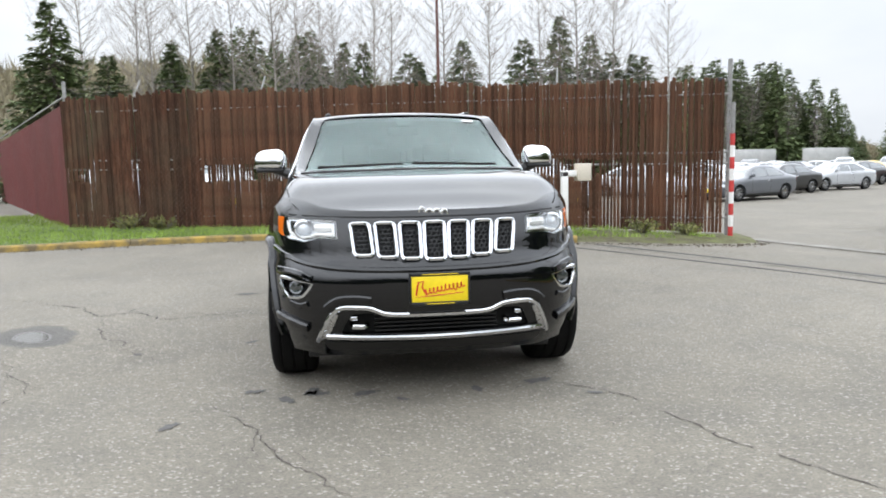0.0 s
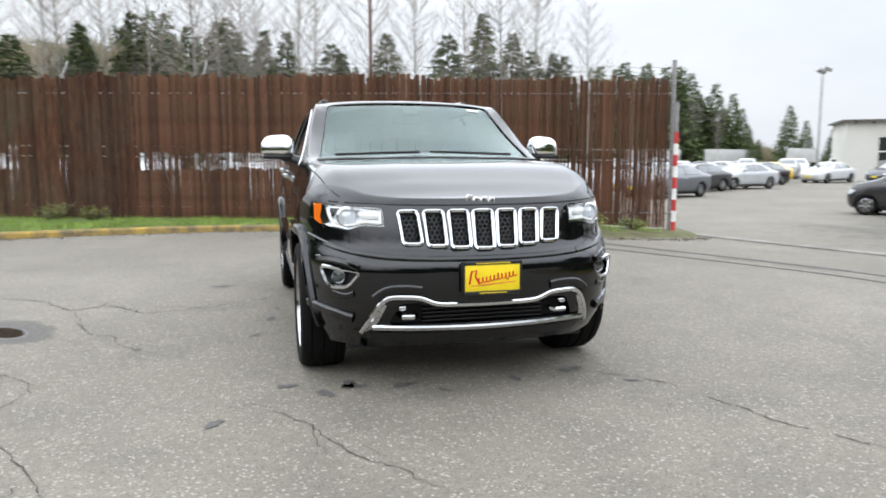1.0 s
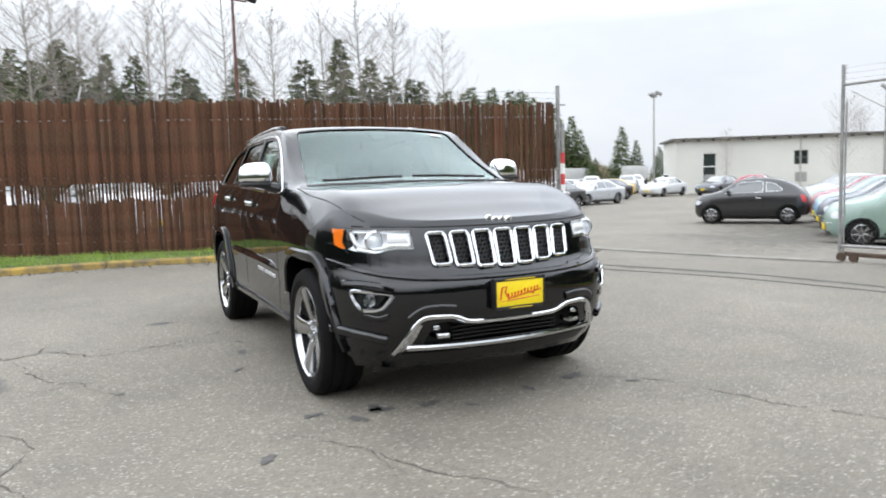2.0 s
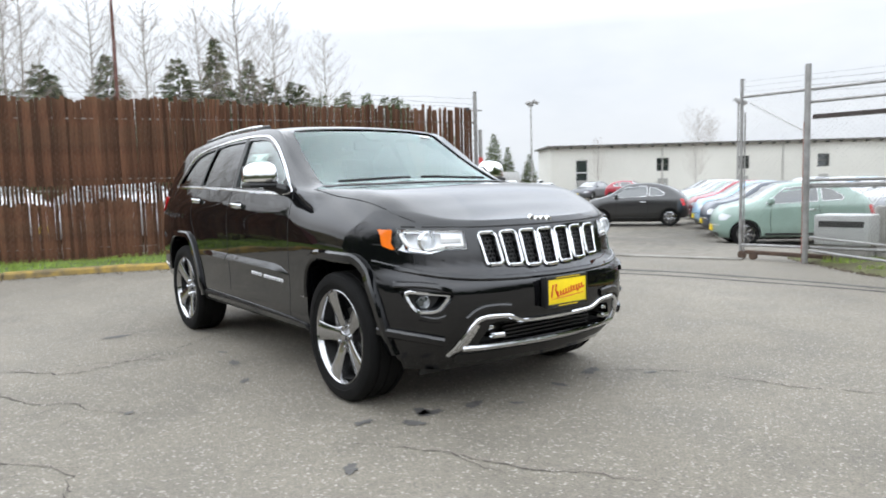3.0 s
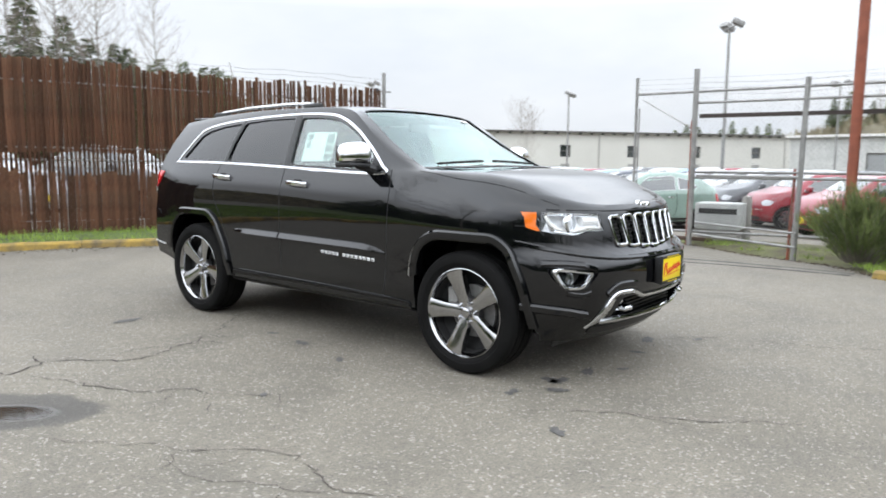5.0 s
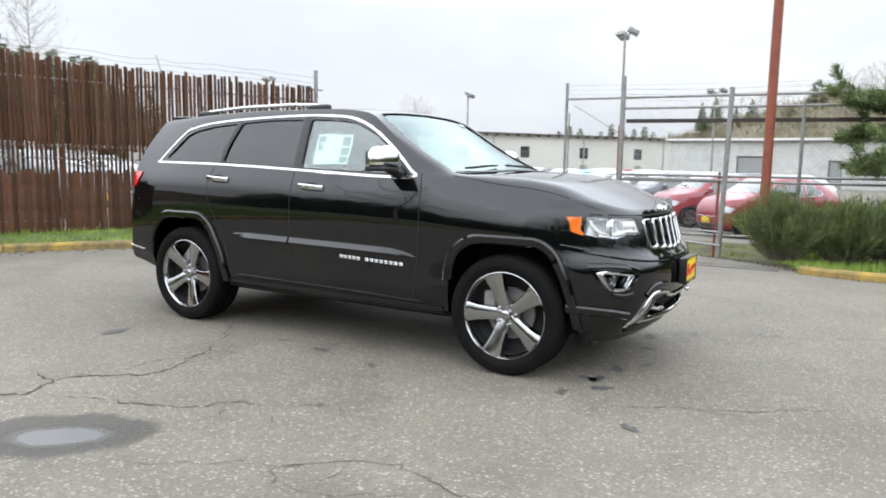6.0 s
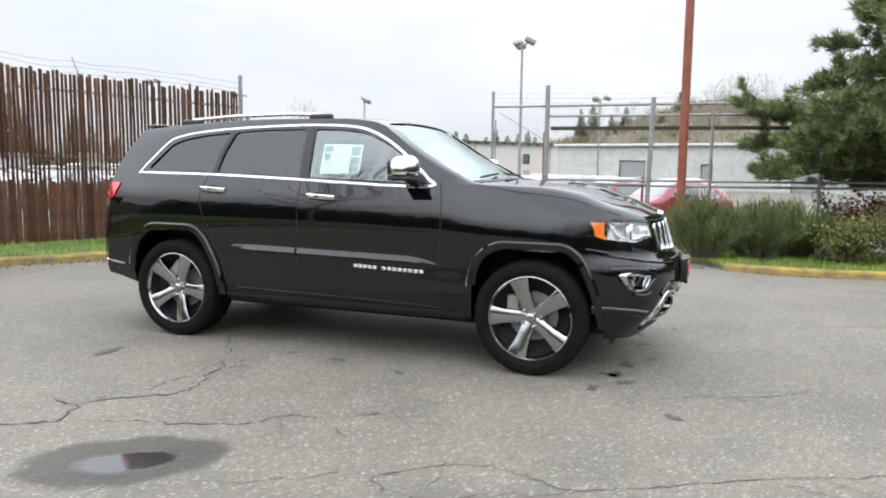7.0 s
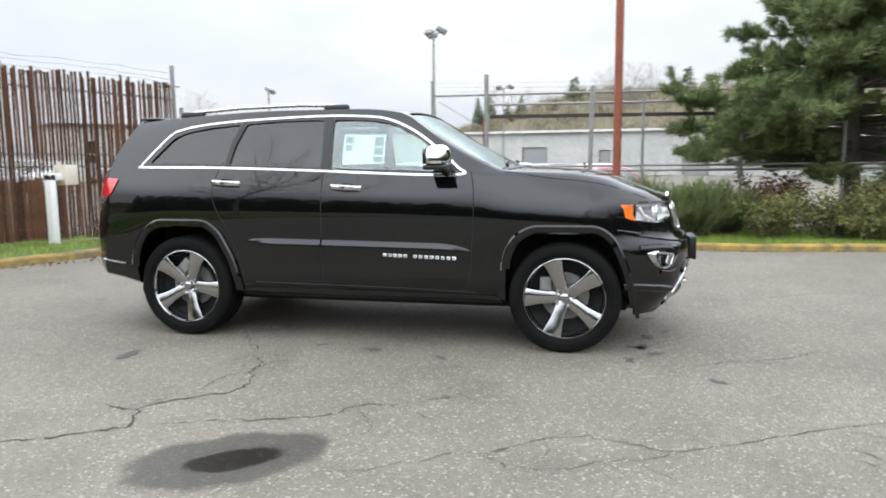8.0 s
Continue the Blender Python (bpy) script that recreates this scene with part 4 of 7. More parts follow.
        g.f += [(j * n + k, j * n + (k + 1) % n, (j + 1) * n + (k + 1) % n, (j + 1) * n + k) for j in range(m) for k in range(n)]
        cap = part("door_mirror", Geo().add(g.v, g.f, pose(s * 1.025, -0.575, 1.346, 0, 0, s * 8)), M_BRIGHT, car, "chrome capped door mirror")
        part("mirror_base", Geo().box((s * 1.03 - 0.10, -0.655, 1.285), (s * 1.03 + 0.10, -0.50, 1.318), bevel=0.014), M_BLACKTRIM, cap)
        part("mirror_arm", Geo().tube([(s * 0.86, -0.62, 1.262), (s * 0.93, -0.61, 1.285), (s * 1.0, -0.59, 1.30)], [0.045, 0.034, 0.026], 8), M_BLACKTRIM, cap)
        part("mirror_sail", panel(tree, rounded([(-0.715, 1.262), (-0.60, 1.372), (-0.575, 1.262)], 0.01), "right" if s < 0 else "left", -0.004, 0.012, 0.04), M_BLACKTRIM, cap)
        part("mirror_glass", Geo().box((s * 1.025 - 0.09, -0.505, 1.325), (s * 1.025 + 0.09, -0.499, 1.43), bevel=0.002), M_FARGLASS, cap)
        side = "right" if s < 0 else "left"
        tail = part("tail_lamp", panel(tree, rounded([(2.03, 1.222), (2.26, 1.225), (2.29, 1.06), (2.16, 1.055), (2.08, 1.115)], 0.02), side, 0.010, 0.02, 0.03), M_REDLENS, car, "red tail lamp")
        part("reverse_lamp", panel(tree, rounded([(2.13, 1.082), (2.28, 1.082), (2.29, 1.02), (2.18, 1.02)], 0.01), side, 0.013, 0.02, 0.03), M_SATIN, tail)
        part("bumper_reflector", panel(tree, rounded([(2.03, 0.835), (2.07, 0.878), (2.24, 0.89), (2.26, 0.842)], 0.01), side, 0.006, 0.02, 0.03), M_PAINT, car)
        part("rear_strip", bead(tree, [(2.21, 0.582), (2.10, 0.566), (1.99, 0.556)], side, 0.012, 0.008), M_SATIN, car)
    # cabin: dashboard, wheel, seats, price sheet
    part("dashboard", Geo().box((-0.74, -0.92, 0.85), (0.74, -0.45, 1.20), bevel=0.06), M_INTERIOR, car)
    part("steering_wheel", Geo().lathe([(0.175 + 0.015 * math.cos(a), 0.015 * math.sin(a)) for a in [2 * math.pi * k / 8 for k in range(8)]], 28, pose(0.37, -0.36, 1.10, -62, 0, 0), closed=True), M_INTERIOR, car)
    for x in (-0.37, 0.37):
        for y in (0.10, 1.02):
            seat = part("seat", Geo().box((x - 0.25, y - 0.25, 0.62), (x + 0.25, y + 0.27, 0.80), bevel=0.05), M_INTERIOR, car, "charcoal seat")
            part("seat_back", Geo().add(*box_lists((-0.24, -0.07, 0), (0.24, 0.07, 0.58), 0.05), pose(x, y + 0.26, 0.74, -16, 0, 0)), M_INTERIOR, seat)
            part("headrest", Geo().add(*box_lists((-0.13, -0.05, 0), (0.13, 0.05, 0.18), 0.04), pose(x, y + 0.44, 1.34, -10, 0, 0)), M_INTERIOR, seat)
    part("rear_view_mirror", Geo().box((-0.12, -0.30, 1.555), (0.12, -0.265, 1.625), bevel=0.015), M_MATTEBLACK, car, "black rear-view mirror behind the windscreen")
    part("sensor_box", panel(tree, rounded([(-0.07, -0.30), (0.07, -0.30), (0.05, -0.42), (-0.05, -0.42)], 0.02), "top", -0.018, 0.01, 0.04), M_MATTEBLACK, car)
    part("glass_sticker", panel(tree, [(0.47, -0.335), (0.56, -0.335), (0.565, -0.36), (0.472, -0.36)], "top", -0.005, 0.001, 0.05), M_WHITE, car)
    sheet = [(-0.135, 1.335), (-0.142, 1.545), (0.185, 1.552), (0.185, 1.330)]
    paper = part("price_sheet", panel(tree, sheet, "right", -0.026, 0.002, 0.05), plain_mat("printed_paper", (0.74, 0.79, 0.75), 0.6, vary=0.05), car, "pale printed price sheet inside the window")
    for y0, y1, z0, z1, tone in ((-0.125, -0.055, 1.345, 1.385, 0), (-0.125, -0.055, 1.40, 1.45, 0), (-0.125, -0.055, 1.465, 1.53, 0), (0.105, 0.17, 1.49, 1.535, 0), (0.115, 0.165, 1.43, 1.475, 0)):
        part("print_block", panel(tree, [(y0, z0), (y0, z1), (y1, z1), (y1, z0)], "right", -0.024, 0.001, 0.04), plain_mat("grey_print", (0.10, 0.14, 0.13), 0.6), paper)


def box_lists(lo, hi, bevel):
    g = Geo().box(lo, hi, bevel=bevel)
    return g.v, g.f


dress_suv()


# ---- kerbs and verges ----
M_DIRTYSTEEL = rough_mat("grimy_rusted_steel", (0.05, 0.032, 0.024), (0.12, 0.075, 0.05), 12.0, 0.8, 60.0, metal=0.2)
M_WEEDY = rough_mat("weedy_dirt", (0.075, 0.058, 0.038), (0.135, 0.145, 0.045), 3.2, 0.95, 45.0, relief=0.7, dist=0.03)
M_KERB = rough_mat("worn_yellow_kerb_paint", (0.15, 0.115, 0.06), (0.42, 0.28, 0.055), 3.5, 0.85, 50.0, lo=0.38, hi=0.66)
M_TURF = rough_mat("mossy_turf", (0.07, 0.075, 0.03), (0.13, 0.20, 0.045), 2.5, 0.95, 60.0, relief=0.7, dist=0.03)


def along(line, step):
    """Points at even steps along a line."""
    pts = [np.array(p, float) for p in line]
    run = np.r_[0, np.cumsum([np.linalg.norm(b - a) for a, b in zip(pts, pts[1:])])]
    n = max(2, int(run[-1] / step) + 1)
    return [tuple(np.interp(d, run, [p[k] for p in pts]) for k in range(len(pts[0]))) for d in np.linspace(0, run[-1], n)]


def build_kerb(line, flip):
    kerb = thing("kerb", "worn yellow painted concrete kerb edging the verge", "kerb", kind="structure")
    pts = along(line, 0.4)
    rng = random.Random(4)
    for start in range(0, len(pts) - 1, 6):
        some = pts[start:start + 7]
        rows = []
        for k, (x, y) in enumerate(some):
            a, b = some[max(k - 1, 0)], some[min(k + 1, len(some) - 1)]
            t = Vector((b[0] - a[0], b[1] - a[1], 0)).normalized()
            n = Vector((-t.y, t.x, 0)) * flip
            p = Vector((x, y, level(x, y))) + t * (0.006 if k == 0 else -0.006 if k == len(some) - 1 else 0)
            j = rng.uniform(-0.006, 0.006)
            rows.append([p + n * d + Vector((0, 0, h)) for d, h in ((0.0, -0.05), (0.014, 0.078 + j), (0.040, 0.106 + j), (0.13, 0.110 + j), (0.16, 0.10), (0.16, -0.05))])
        g = Geo().add([p for r in rows for p in r], [(j * 6 + k, j * 6 + (k + 1) % 6, (j + 1) * 6 + (k + 1) % 6, (j + 1) * 6 + k) for j in range(len(rows) - 1) for k in range(6)] + [tuple(range(6)), tuple((len(rows) - 1) * 6 + k for k in range(6))])
        part("kerb_stone", g, M_KERB, kerb)


build_kerb(KERB_LEFT, 1)
build_kerb(KERB_RIGHT, 1)


def strip_mesh(name, near, far, n, inset, height, material, label, rows=7):
    """A verge between two lines, from flush at its edge to its height."""
    def even(line):
        pts = along(line, 0.05)
        return [pts[int(round(k * (len(pts) - 1) / n))] for k in range(n + 1)]
    a, b, g = even(near), even(far), Geo()
    for j in range(rows + 1):
        q = j / rows
        for (x0, y0), (x1, y1) in zip(a, b):
            x, y = x0 + (x1 - x0) * q, y0 + (y1 - y0) * q
            bump = 0.03 * noise.noise((x * 0.9, y * 0.9, 3.0)) if j else 0.0
            g.v.append((x, y, level(x, y) + inset + (height - inset) * min(1.0, q * 2.5) + bump))
    g.f += [(j * (n + 1) + k, j * (n + 1) + k + 1, (j + 1) * (n + 1) + k + 1, (j + 1) * (n + 1) + k) for j in range(rows) for k in range(n)]
    return tagged(part(name, g, material), label, "verge", kind="structure")


def off(line, d):
    out = []
    for k, p in enumerate(line):
        a, b = line[max(k - 1, 0)], line[min(k + 1, len(line) - 1)]
        t = Vector((b[0] - a[0], b[1] - a[1])).normalized()
        out.append((p[0] - t.y * d, p[1] + t.x * d))
    return out


F_DIR = (FENCE_CORNER - FENCE_END).normalized()
FAR_LEFT = [(-26.0, 30.0), (-14.0, 18.0), (FENCE_CORNER.x - 0.3, FENCE_CORNER.y + 0.6), (FENCE_END.x + 0.4, FENCE_END.y + 0.35)]
SPLIT = (3.9, FENCE_END.y + (3.9 - FENCE_END.x) * F_DIR.y / F_DIR.x + 0.35)
strip_mesh("verge", [(p[0], p[1]) for p in EDGE_LEFT], [SPLIT, FAR_LEFT.pop()], 16, -0.015, 0.06, M_WEEDY, "weedy dirt verge at the fence end")
strip_mesh("verge", off(KERB_LEFT, 0.13), FAR_LEFT + [SPLIT], 60, 0.09, 0.11, M_TURF, "mossy green grass verge behind the kerb")
FAR_RIGHT = [(9.6, 1.25), (9.7, -2.0), (9.9, -5.0), (10.6, -9.0), (13.5, -16.0)]
strip_mesh("verge", [(p[0], p[1]) for p in EDGE_RIGHT] + off(KERB_RIGHT, 0.13), FAR_RIGHT, 60, -0.01, 0.08, M_WEEDY, "weedy verge below the shrubs and the chain-link fence")

# ---- the slatted fence ----
def slat_wood():
    """Old stained slats: every slat its own tone, with grey weathering and streaks down the grain."""
    n = Nodes("rust_brown_wood_slat")
    streak, blot, grain = n.noise(3.0, 6, 0.7, (6, 6, 1.1)), n.noise(0.9, 4, 0.6), n.noise(60.0, 3, 0.6, (1, 1, 0.08))
    col = n.ramp(streak, [(0.28, (0.044, 0.020, 0.012)), (0.5, (0.108, 0.046, 0.025)), (0.74, (0.198, 0.097, 0.054))])
    col = n.mix(col, (0.125, 0.096, 0.060), n.ramp(blot, [(0.42, 0.0), (0.68, 0.6)]))
    info, isle = n.add("ShaderNodeObjectInfo"), n.add("ShaderNodeNewGeometry")
    for value in (info.outputs["Random"], isle.outputs["Random Per Island"]):
        col = n.mix(col, n.ramp(value, [(0.0, 0.45), (0.5, 0.95), (1.0, 1.4)]), 0.85, "MULTIPLY")
    col = n.mix(col, n.ramp(grain, [(0.3, 0.65), (0.7, 1.1)]), 0.7, "MULTIPLY")
    n.set(Base_Color=col, Roughness=0.9, Specular_IOR_Level=0.25)
    return n.bump(grain, 0.4, 0.003).m


M_SLAT = slat_wood()
M_WIRE = plain_mat("dull_wire", (0.15, 0.15, 0.145), 0.6, 0.4)
F_LEN = (FENCE_CORNER - FENCE_END).length
F_OUT = Vector((-F_DIR.y, F_DIR.x, 0))
if F_OUT.y > 0:
    F_OUT = -F_OUT


def fence_top(d):
    """Height of the fence's top, d metres from its gate end."""
    return 2.76 + 0.20 * min(d / 9.0, 1.0) + 0.03 * math.sin(d * 1.3)


def fence_foot(d):
    p = FENCE_END + F_DIR * d
    return level(p.x, p.y) + 0.08


fence = thing("slatted_fence", "tall chain-link fence filled with rust-brown wooden slats, gappy at mid height", "fence", kind="structure")
for d in (0.0, 3.1, 6.1, 9.1, 12.0, F_LEN):
    p = FENCE_END + F_DIR * d - F_OUT * 0.05
    end = d in (0.0, F_LEN)
    part("post", Geo().tube([(p.x, p.y, fence_foot(d) - 0.1), (p.x, p.y, fence_top(d) + (0.36 if end else 0.02))], 0.040 if end else 0.035, 10), M_STEEL, fence, "galvanised steel post")
    if not end:
        part("wire_arm", Geo().tube([(p.x, p.y, fence_top(d)), (p.x + 0.22 * -F_OUT.x, p.y - 0.22 * F_OUT.y, fence_top(d) + 0.30)], 0.016, 6), M_STEEL, fence)
for h in (0.30, 1.30, 1.50, 2.55):
    a, b = FENCE_END - F_OUT * 0.02, FENCE_CORNER - F_OUT * 0.02
    part("rail", Geo().tube([(a.x, a.y, h + fence_foot(0)), (b.x, b.y, h + fence_foot(F_LEN))], 0.018, 6), M_STEEL, fence)
rng = random.Random(11)
for k in range(3):
    pts = []
    for d in np.linspace(0, F_LEN, 40):
        p = FENCE_END + F_DIR * float(d) - F_OUT * (0.03 + 0.05 * k)
        pts.append((p.x, p.y, fence_top(d) + 0.015 + 0.095 * k + rng.uniform(-0.02, 0.02)))
    part("barbed_wire", Geo().tube(pts, 0.003, 4), M_WIRE, fence)
mesh_wire = Geo()
for sgn in (-1, 1):
    for d in np.arange(-2.6, F_LEN, 0.11):
        lo, hi = (d, d + 2.6) if sgn > 0 else (d + 2.6, d)
        za, zb = 0.1, 2.72
        if lo < 0:
            za, lo = za + (zb - za) * (0 - lo) / (hi - lo), 0
        if hi < 0:
            zb, hi = za + (zb - za) * (0 - lo) / (hi - lo), 0
        if max(lo, hi) > F_LEN:
            continue
        a, b = FENCE_END + F_DIR * float(lo) + F_OUT * 0.012, FENCE_END + F_DIR * float(hi) + F_OUT * 0.012
        mesh_wire.tube([(a.x, a.y, za), (b.x, b.y, zb)], 0.0016, 3, caps=False)
part("chain_link", mesh_wire, plain_mat("rusty_wire", (0.10, 0.055, 0.035), 0.8), fence)["kind"] = "stuff"

# the red metal wall that runs off behind the grass, and the striped end post
M_REDWALL = rough_mat("dull_red_sheet_metal", (0.10, 0.018, 0.018), (0.17, 0.032, 0.03), 1.2, 0.6, 30.0, stretch=(1, 1, 0.3))
wall_far = Vector((-18.97, 35.0, 0))
wd = (wall_far - FENCE_CORNER).normalized()
wn = Vector((-wd.y, wd.x, 0))
red_wall = thing("metal_wall", "dull red corrugated sheet-metal wall beside the grass", "wall", kind="structure")
for k in range(24):
    a, b = FENCE_CORNER + wd * (0.08 + 1.0 * k), FENCE_CORNER + wd * (1.08 + 1.0 * k)
    g, n = Geo(), 16
    for j in range(n + 1):
        p = a + (b - a) * (j / n)
        w = 0.012 if (j // 2) % 2 else -0.012
        for z in (0.05, 2.80):
            g.v += [tuple(p + wn * w + Vector((0, 0, z))), tuple(p + wn * (w + 0.004) + Vector((0, 0, z)))]
    g.f += [(4 * j + i, 4 * j + i2, 4 * j + 4 + i2, 4 * j + 4 + i) for j in range(n) for i, i2 in ((0, 2), (2, 3), (3, 1), (1, 0))]
    part("sheet", g, M_REDWALL, red_wall, smooth=0.3)
part("wall_wire", Geo().tube([(FENCE_CORNER.x, FENCE_CORNER.y, 2.95), tuple(wall_far + Vector((0, 0, 3.0)))], 0.02, 5), M_STEEL, red_wall)

M_REDPAINT = rough_mat("faded_red_paint", (0.45, 0.03, 0.03), (0.62, 0.06, 0.05), 8.0, 0.55, 60.0)
striped = thing("striped_post", "steel gate post with red and white warning bands", "post")
sp = FENCE_END + Vector((0.0, -0.12, 0))
z0 = level(sp.x, sp.y) + 0.02
for k in range(9):
    part("band", Geo().tube([(sp.x, sp.y, z0 + 0.21 * k), (sp.x, sp.y, z0 + 0.21 * (k + 1))], 0.044, 12), M_REDPAINT if k % 2 == 0 else M_WHITE, striped)
part("shaft", Geo().tube([(sp.x, sp.y, z0 - 0.1), (sp.x, sp.y, z0 + 2.45)], 0.038, 12), M_STEEL, striped)
fp = FENCE_END - F_OUT * 0.05
zc = fence_top(0.0) - 0.02
part("cross_bar", Geo().tube([(fp.x - 0.17, fp.y + 0.06, zc), (fp.x + 0.15, fp.y - 0.05, zc)], 0.014, 6), M_STEEL, fence)
part("wire_cleat", Geo().box((fp.x - 0.20, fp.y + 0.02, zc - 0.04), (fp.x - 0.12, fp.y + 0.10, zc + 0.06), bevel=0.01), M_DARKALLOY, fence)

keypad = thing("keypad_post", "white bent steel post carrying a pale box in the grass", "post", (3.45, 6.46, level(3.45, 6.46) + 0.08), 0)
keypad.scale = (1.07, 1.07, 1.07)
part("base_plate", Geo().box((-0.12, -0.12, -0.03), (0.12, 0.12, 0.02), bevel=0.006), M_CONCRETE, keypad)
part("upright", Geo().box((-0.055, -0.055, 0.0), (0.055, 0.055, 1.02), bevel=0.01), M_WHITE, keypad)
part("arm", Geo().box((-0.055, -0.055, 0.93), (0.34, 0.055, 1.035), bevel=0.01), M_WHITE, keypad)
part("box", Geo().box((0.20, -0.11, 0.86), (0.44, 0.10, 1.15), bevel=0.012), plain_mat("cream_metal", (0.62, 0.56, 0.46), 0.5), keypad, "cream metal box")

# ---- the gate, its fence and poles ----
def gate_x(y):
    return 8.77 + 0.10 * (1.74 - y)


def chain_link(parent, y0, y1, za, zb, gap=0.085, skew=0.0):
    """Diamond wire netting in the gate's plane."""
    g = Geo()
    h = zb - za
    for sgn in (-1, 1):
        for d in np.arange(y1 - h, y0 + h, gap):
            p0, p1 = [d, za], [d + sgn * h, zb]
            if sgn < 0:
                p0, p1 = [d, za], [d - h, zb]
            lo, hi = min(y0, y1), max(y0, y1)
            dy = p1[0] - p0[0]
            t0, t1 = sorted(((lo - p0[0]) / dy, (hi - p0[0]) / dy))
            t0, t1 = max(t0, 0), min(t1, 1)
            if t1 <= t0:
                continue
            ends = [(p0[0] + dy * t, p0[1] + h * t) for t in (t0, t1)]
            g.tube([(gate_x(y), y, z) for y, z in ends], 0.0008, 3, caps=False)
    ob = part("chain_link", g, M_WIRE, parent)
    ob["kind"] = "stuff"


GZ = -0.2
gate = thing("sliding_gate", "galvanised steel sliding gate with chain-link, standing open", "gate", kind="structure")
part("gate_post", Geo().tube([(gate_x(1.74), 1.74, GZ + 0.10), (gate_x(1.74), 1.74, 2.93)], 0.028, 10), M_STEEL, gate)
part("gate_post", Geo().tube([(gate_x(1.68), 1.68, GZ + 0.10), (gate_x(1.68), 1.68, 2.35)], 0.014, 8), M_STEEL, gate)
for z, r in ((2.62, 0.024), (0.05, 0.024)):
    part("gate_rail", Geo().tube([(gate_x(1.74), 1.74, z), (gate_x(-5.6), -5.6, z + 0.04)], r, 8), M_STEEL, gate)
part("gate_brace", Geo().tube([(gate_x(1.6), 1.6, 2.5), (gate_x(0.6), 0.6, 1.9)], 0.008, 6), M_STEEL, gate)
for k in range(4):
    z = 2.72 + 0.06 * k
    part("post_stud", Geo().tube([(gate_x(1.74), 1.74, z), (gate_x(1.70), 1.68, z + 0.02)], 0.006, 5), M_STEEL, gate)
part("gate_carriage", Geo().box((gate_x(1.2) - 0.04, 0.2, GZ + 0.09), (gate_x(1.2) + 0.04, 1.72, GZ + 0.16), bevel=0.01), M_DIRTYSTEEL, gate)
for y in (1.70, 1.50):
    part("gate_wheel", Geo().lathe([(0.0, -0.02), (0.075, -0.02), (0.06, 0.0), (0.075, 0.02), (0.0, 0.02)], 18, pose(gate_x(y) - 0.02, y, GZ + 0.075, 0, 90, 0)), M_DIRTYSTEEL, gate, "rusty steel gate wheel")
for k in range(3):
    part("barbed_wire", Geo().tube([(gate_x(y), y, 2.70 + 0.09 * k - 0.03 * math.sin((y + 5) / 6.7 * math.pi)) for y in np.linspace(1.74, -9.0, 14)], 0.002, 4), M_WIRE, gate)
chain_link(gate, 1.74, -5.5, 0.05, 2.60)

pen = thing("chain_link_fence", "galvanised chain-link fence with steel posts beside the gate", "fence", kind="structure")
for y, top, r in ((0.61, 3.02, 0.048), (-2.5, 2.5, 0.03), (-4.4, 2.6, 0.03), (-6.3, 2.8, 0.04), (-9.0, 2.8, 0.04)):
    x = gate_x(y) - 0.10
    part("post", Geo().tube([(x, y, GZ - 0.1), (x, y, top)], r, 10), M_STEEL, pen)
part("post_cap", Geo().tube([(gate_x(0.58) - 0.06, 0.66, -0.2), (gate_x(0.58) - 0.06, 0.66, 2.1)], 0.035, 8), M_RUSTPOLE, pen, "rusty hinge pipe")
for z in (2.42, 1.06, 1.16):
    part("rail", Geo().tube([(gate_x(0.61) - 0.05, 0.61, z), (gate_x(-9.0) - 0.05, -9.0, z + 0.03)], 0.024, 8), M_STEEL, pen)
part("beam", Geo().box((-0.03, -9.2, -0.036), (0.03, 0.0, 0.036), pose(gate_x(0.55) - 0.03, 0.55, 2.18, 0, 0, 5.7)), plain_mat("dark_brown_steel", (0.035, 0.025, 0.02), 0.6), pen, "dark steel track beam")
for k in range(3):
    part("barbed_wire", Geo().tube([(gate_x(y) - 0.1, y, 2.56 + 0.10 * k + 0.03 * math.sin(y * 2)) for y in np.linspace(0.6, -9.0, 16)], 0.002, 4), M_WIRE, pen)
chain_link(pen, -1.0, -9.0, -0.1, 2.45, 0.10)

# the short wing of netting that comes forward from the hinge post to the verge's edge
WING_A, WING_B = Vector((8.72, 0.50, 0)), Vector((7.50, -1.50, 0))
wing = thing("fence_wing", "short galvanised chain-link wing with two rails beside the gate", "fence", kind="structure")
part("post", Geo().tube([(7.56, -1.46, -0.35), (7.48, -1.53, 2.62)], 0.042, 10), M_STEEL, wing)
part("rusty_stay", Geo().tube([(7.64, -1.36, -0.3), (7.60, -1.40, 1.25)], 0.022, 8), M_RUSTPOLE, wing, "rusty steel stay")
for z, r in ((0.02, 0.022), (0.24, 0.018), (1.10, 0.022), (1.17, 0.016)):
    part("rail", Geo().tube([(WING_A.x, WING_A.y, z), (WING_B.x, WING_B.y, z + 0.02)], r, 8), M_STEEL, wing)
net, run, high = Geo(), (WING_B - WING_A).length, 1.08
for way in (-1, 1):
    for d in np.arange(-high, run, 0.075):
        u0, u1 = max(d, 0.0), min(d + high, run)
        z0, z1 = 0.03 + (u0 - d), 0.03 + (u1 - d)
        if way < 0:
            z0, z1 = 0.06 + high - z0, 0.06 + high - z1
        a, b = WING_A.lerp(WING_B, u0 / run), WING_A.lerp(WING_B, u1 / run)
        net.tube([(a.x, a.y, z0), (b.x, b.y, z1)], 0.0022, 3, caps=False)
part("chain_link", net, M_WIRE, wing)["kind"] = "stuff"
motor = thing("gate_motor", "weathered grey gate operator cabinet inside the fence", "cabinet", (gate_x(-0.2) + 0.55, 0.28, GZ), 6)
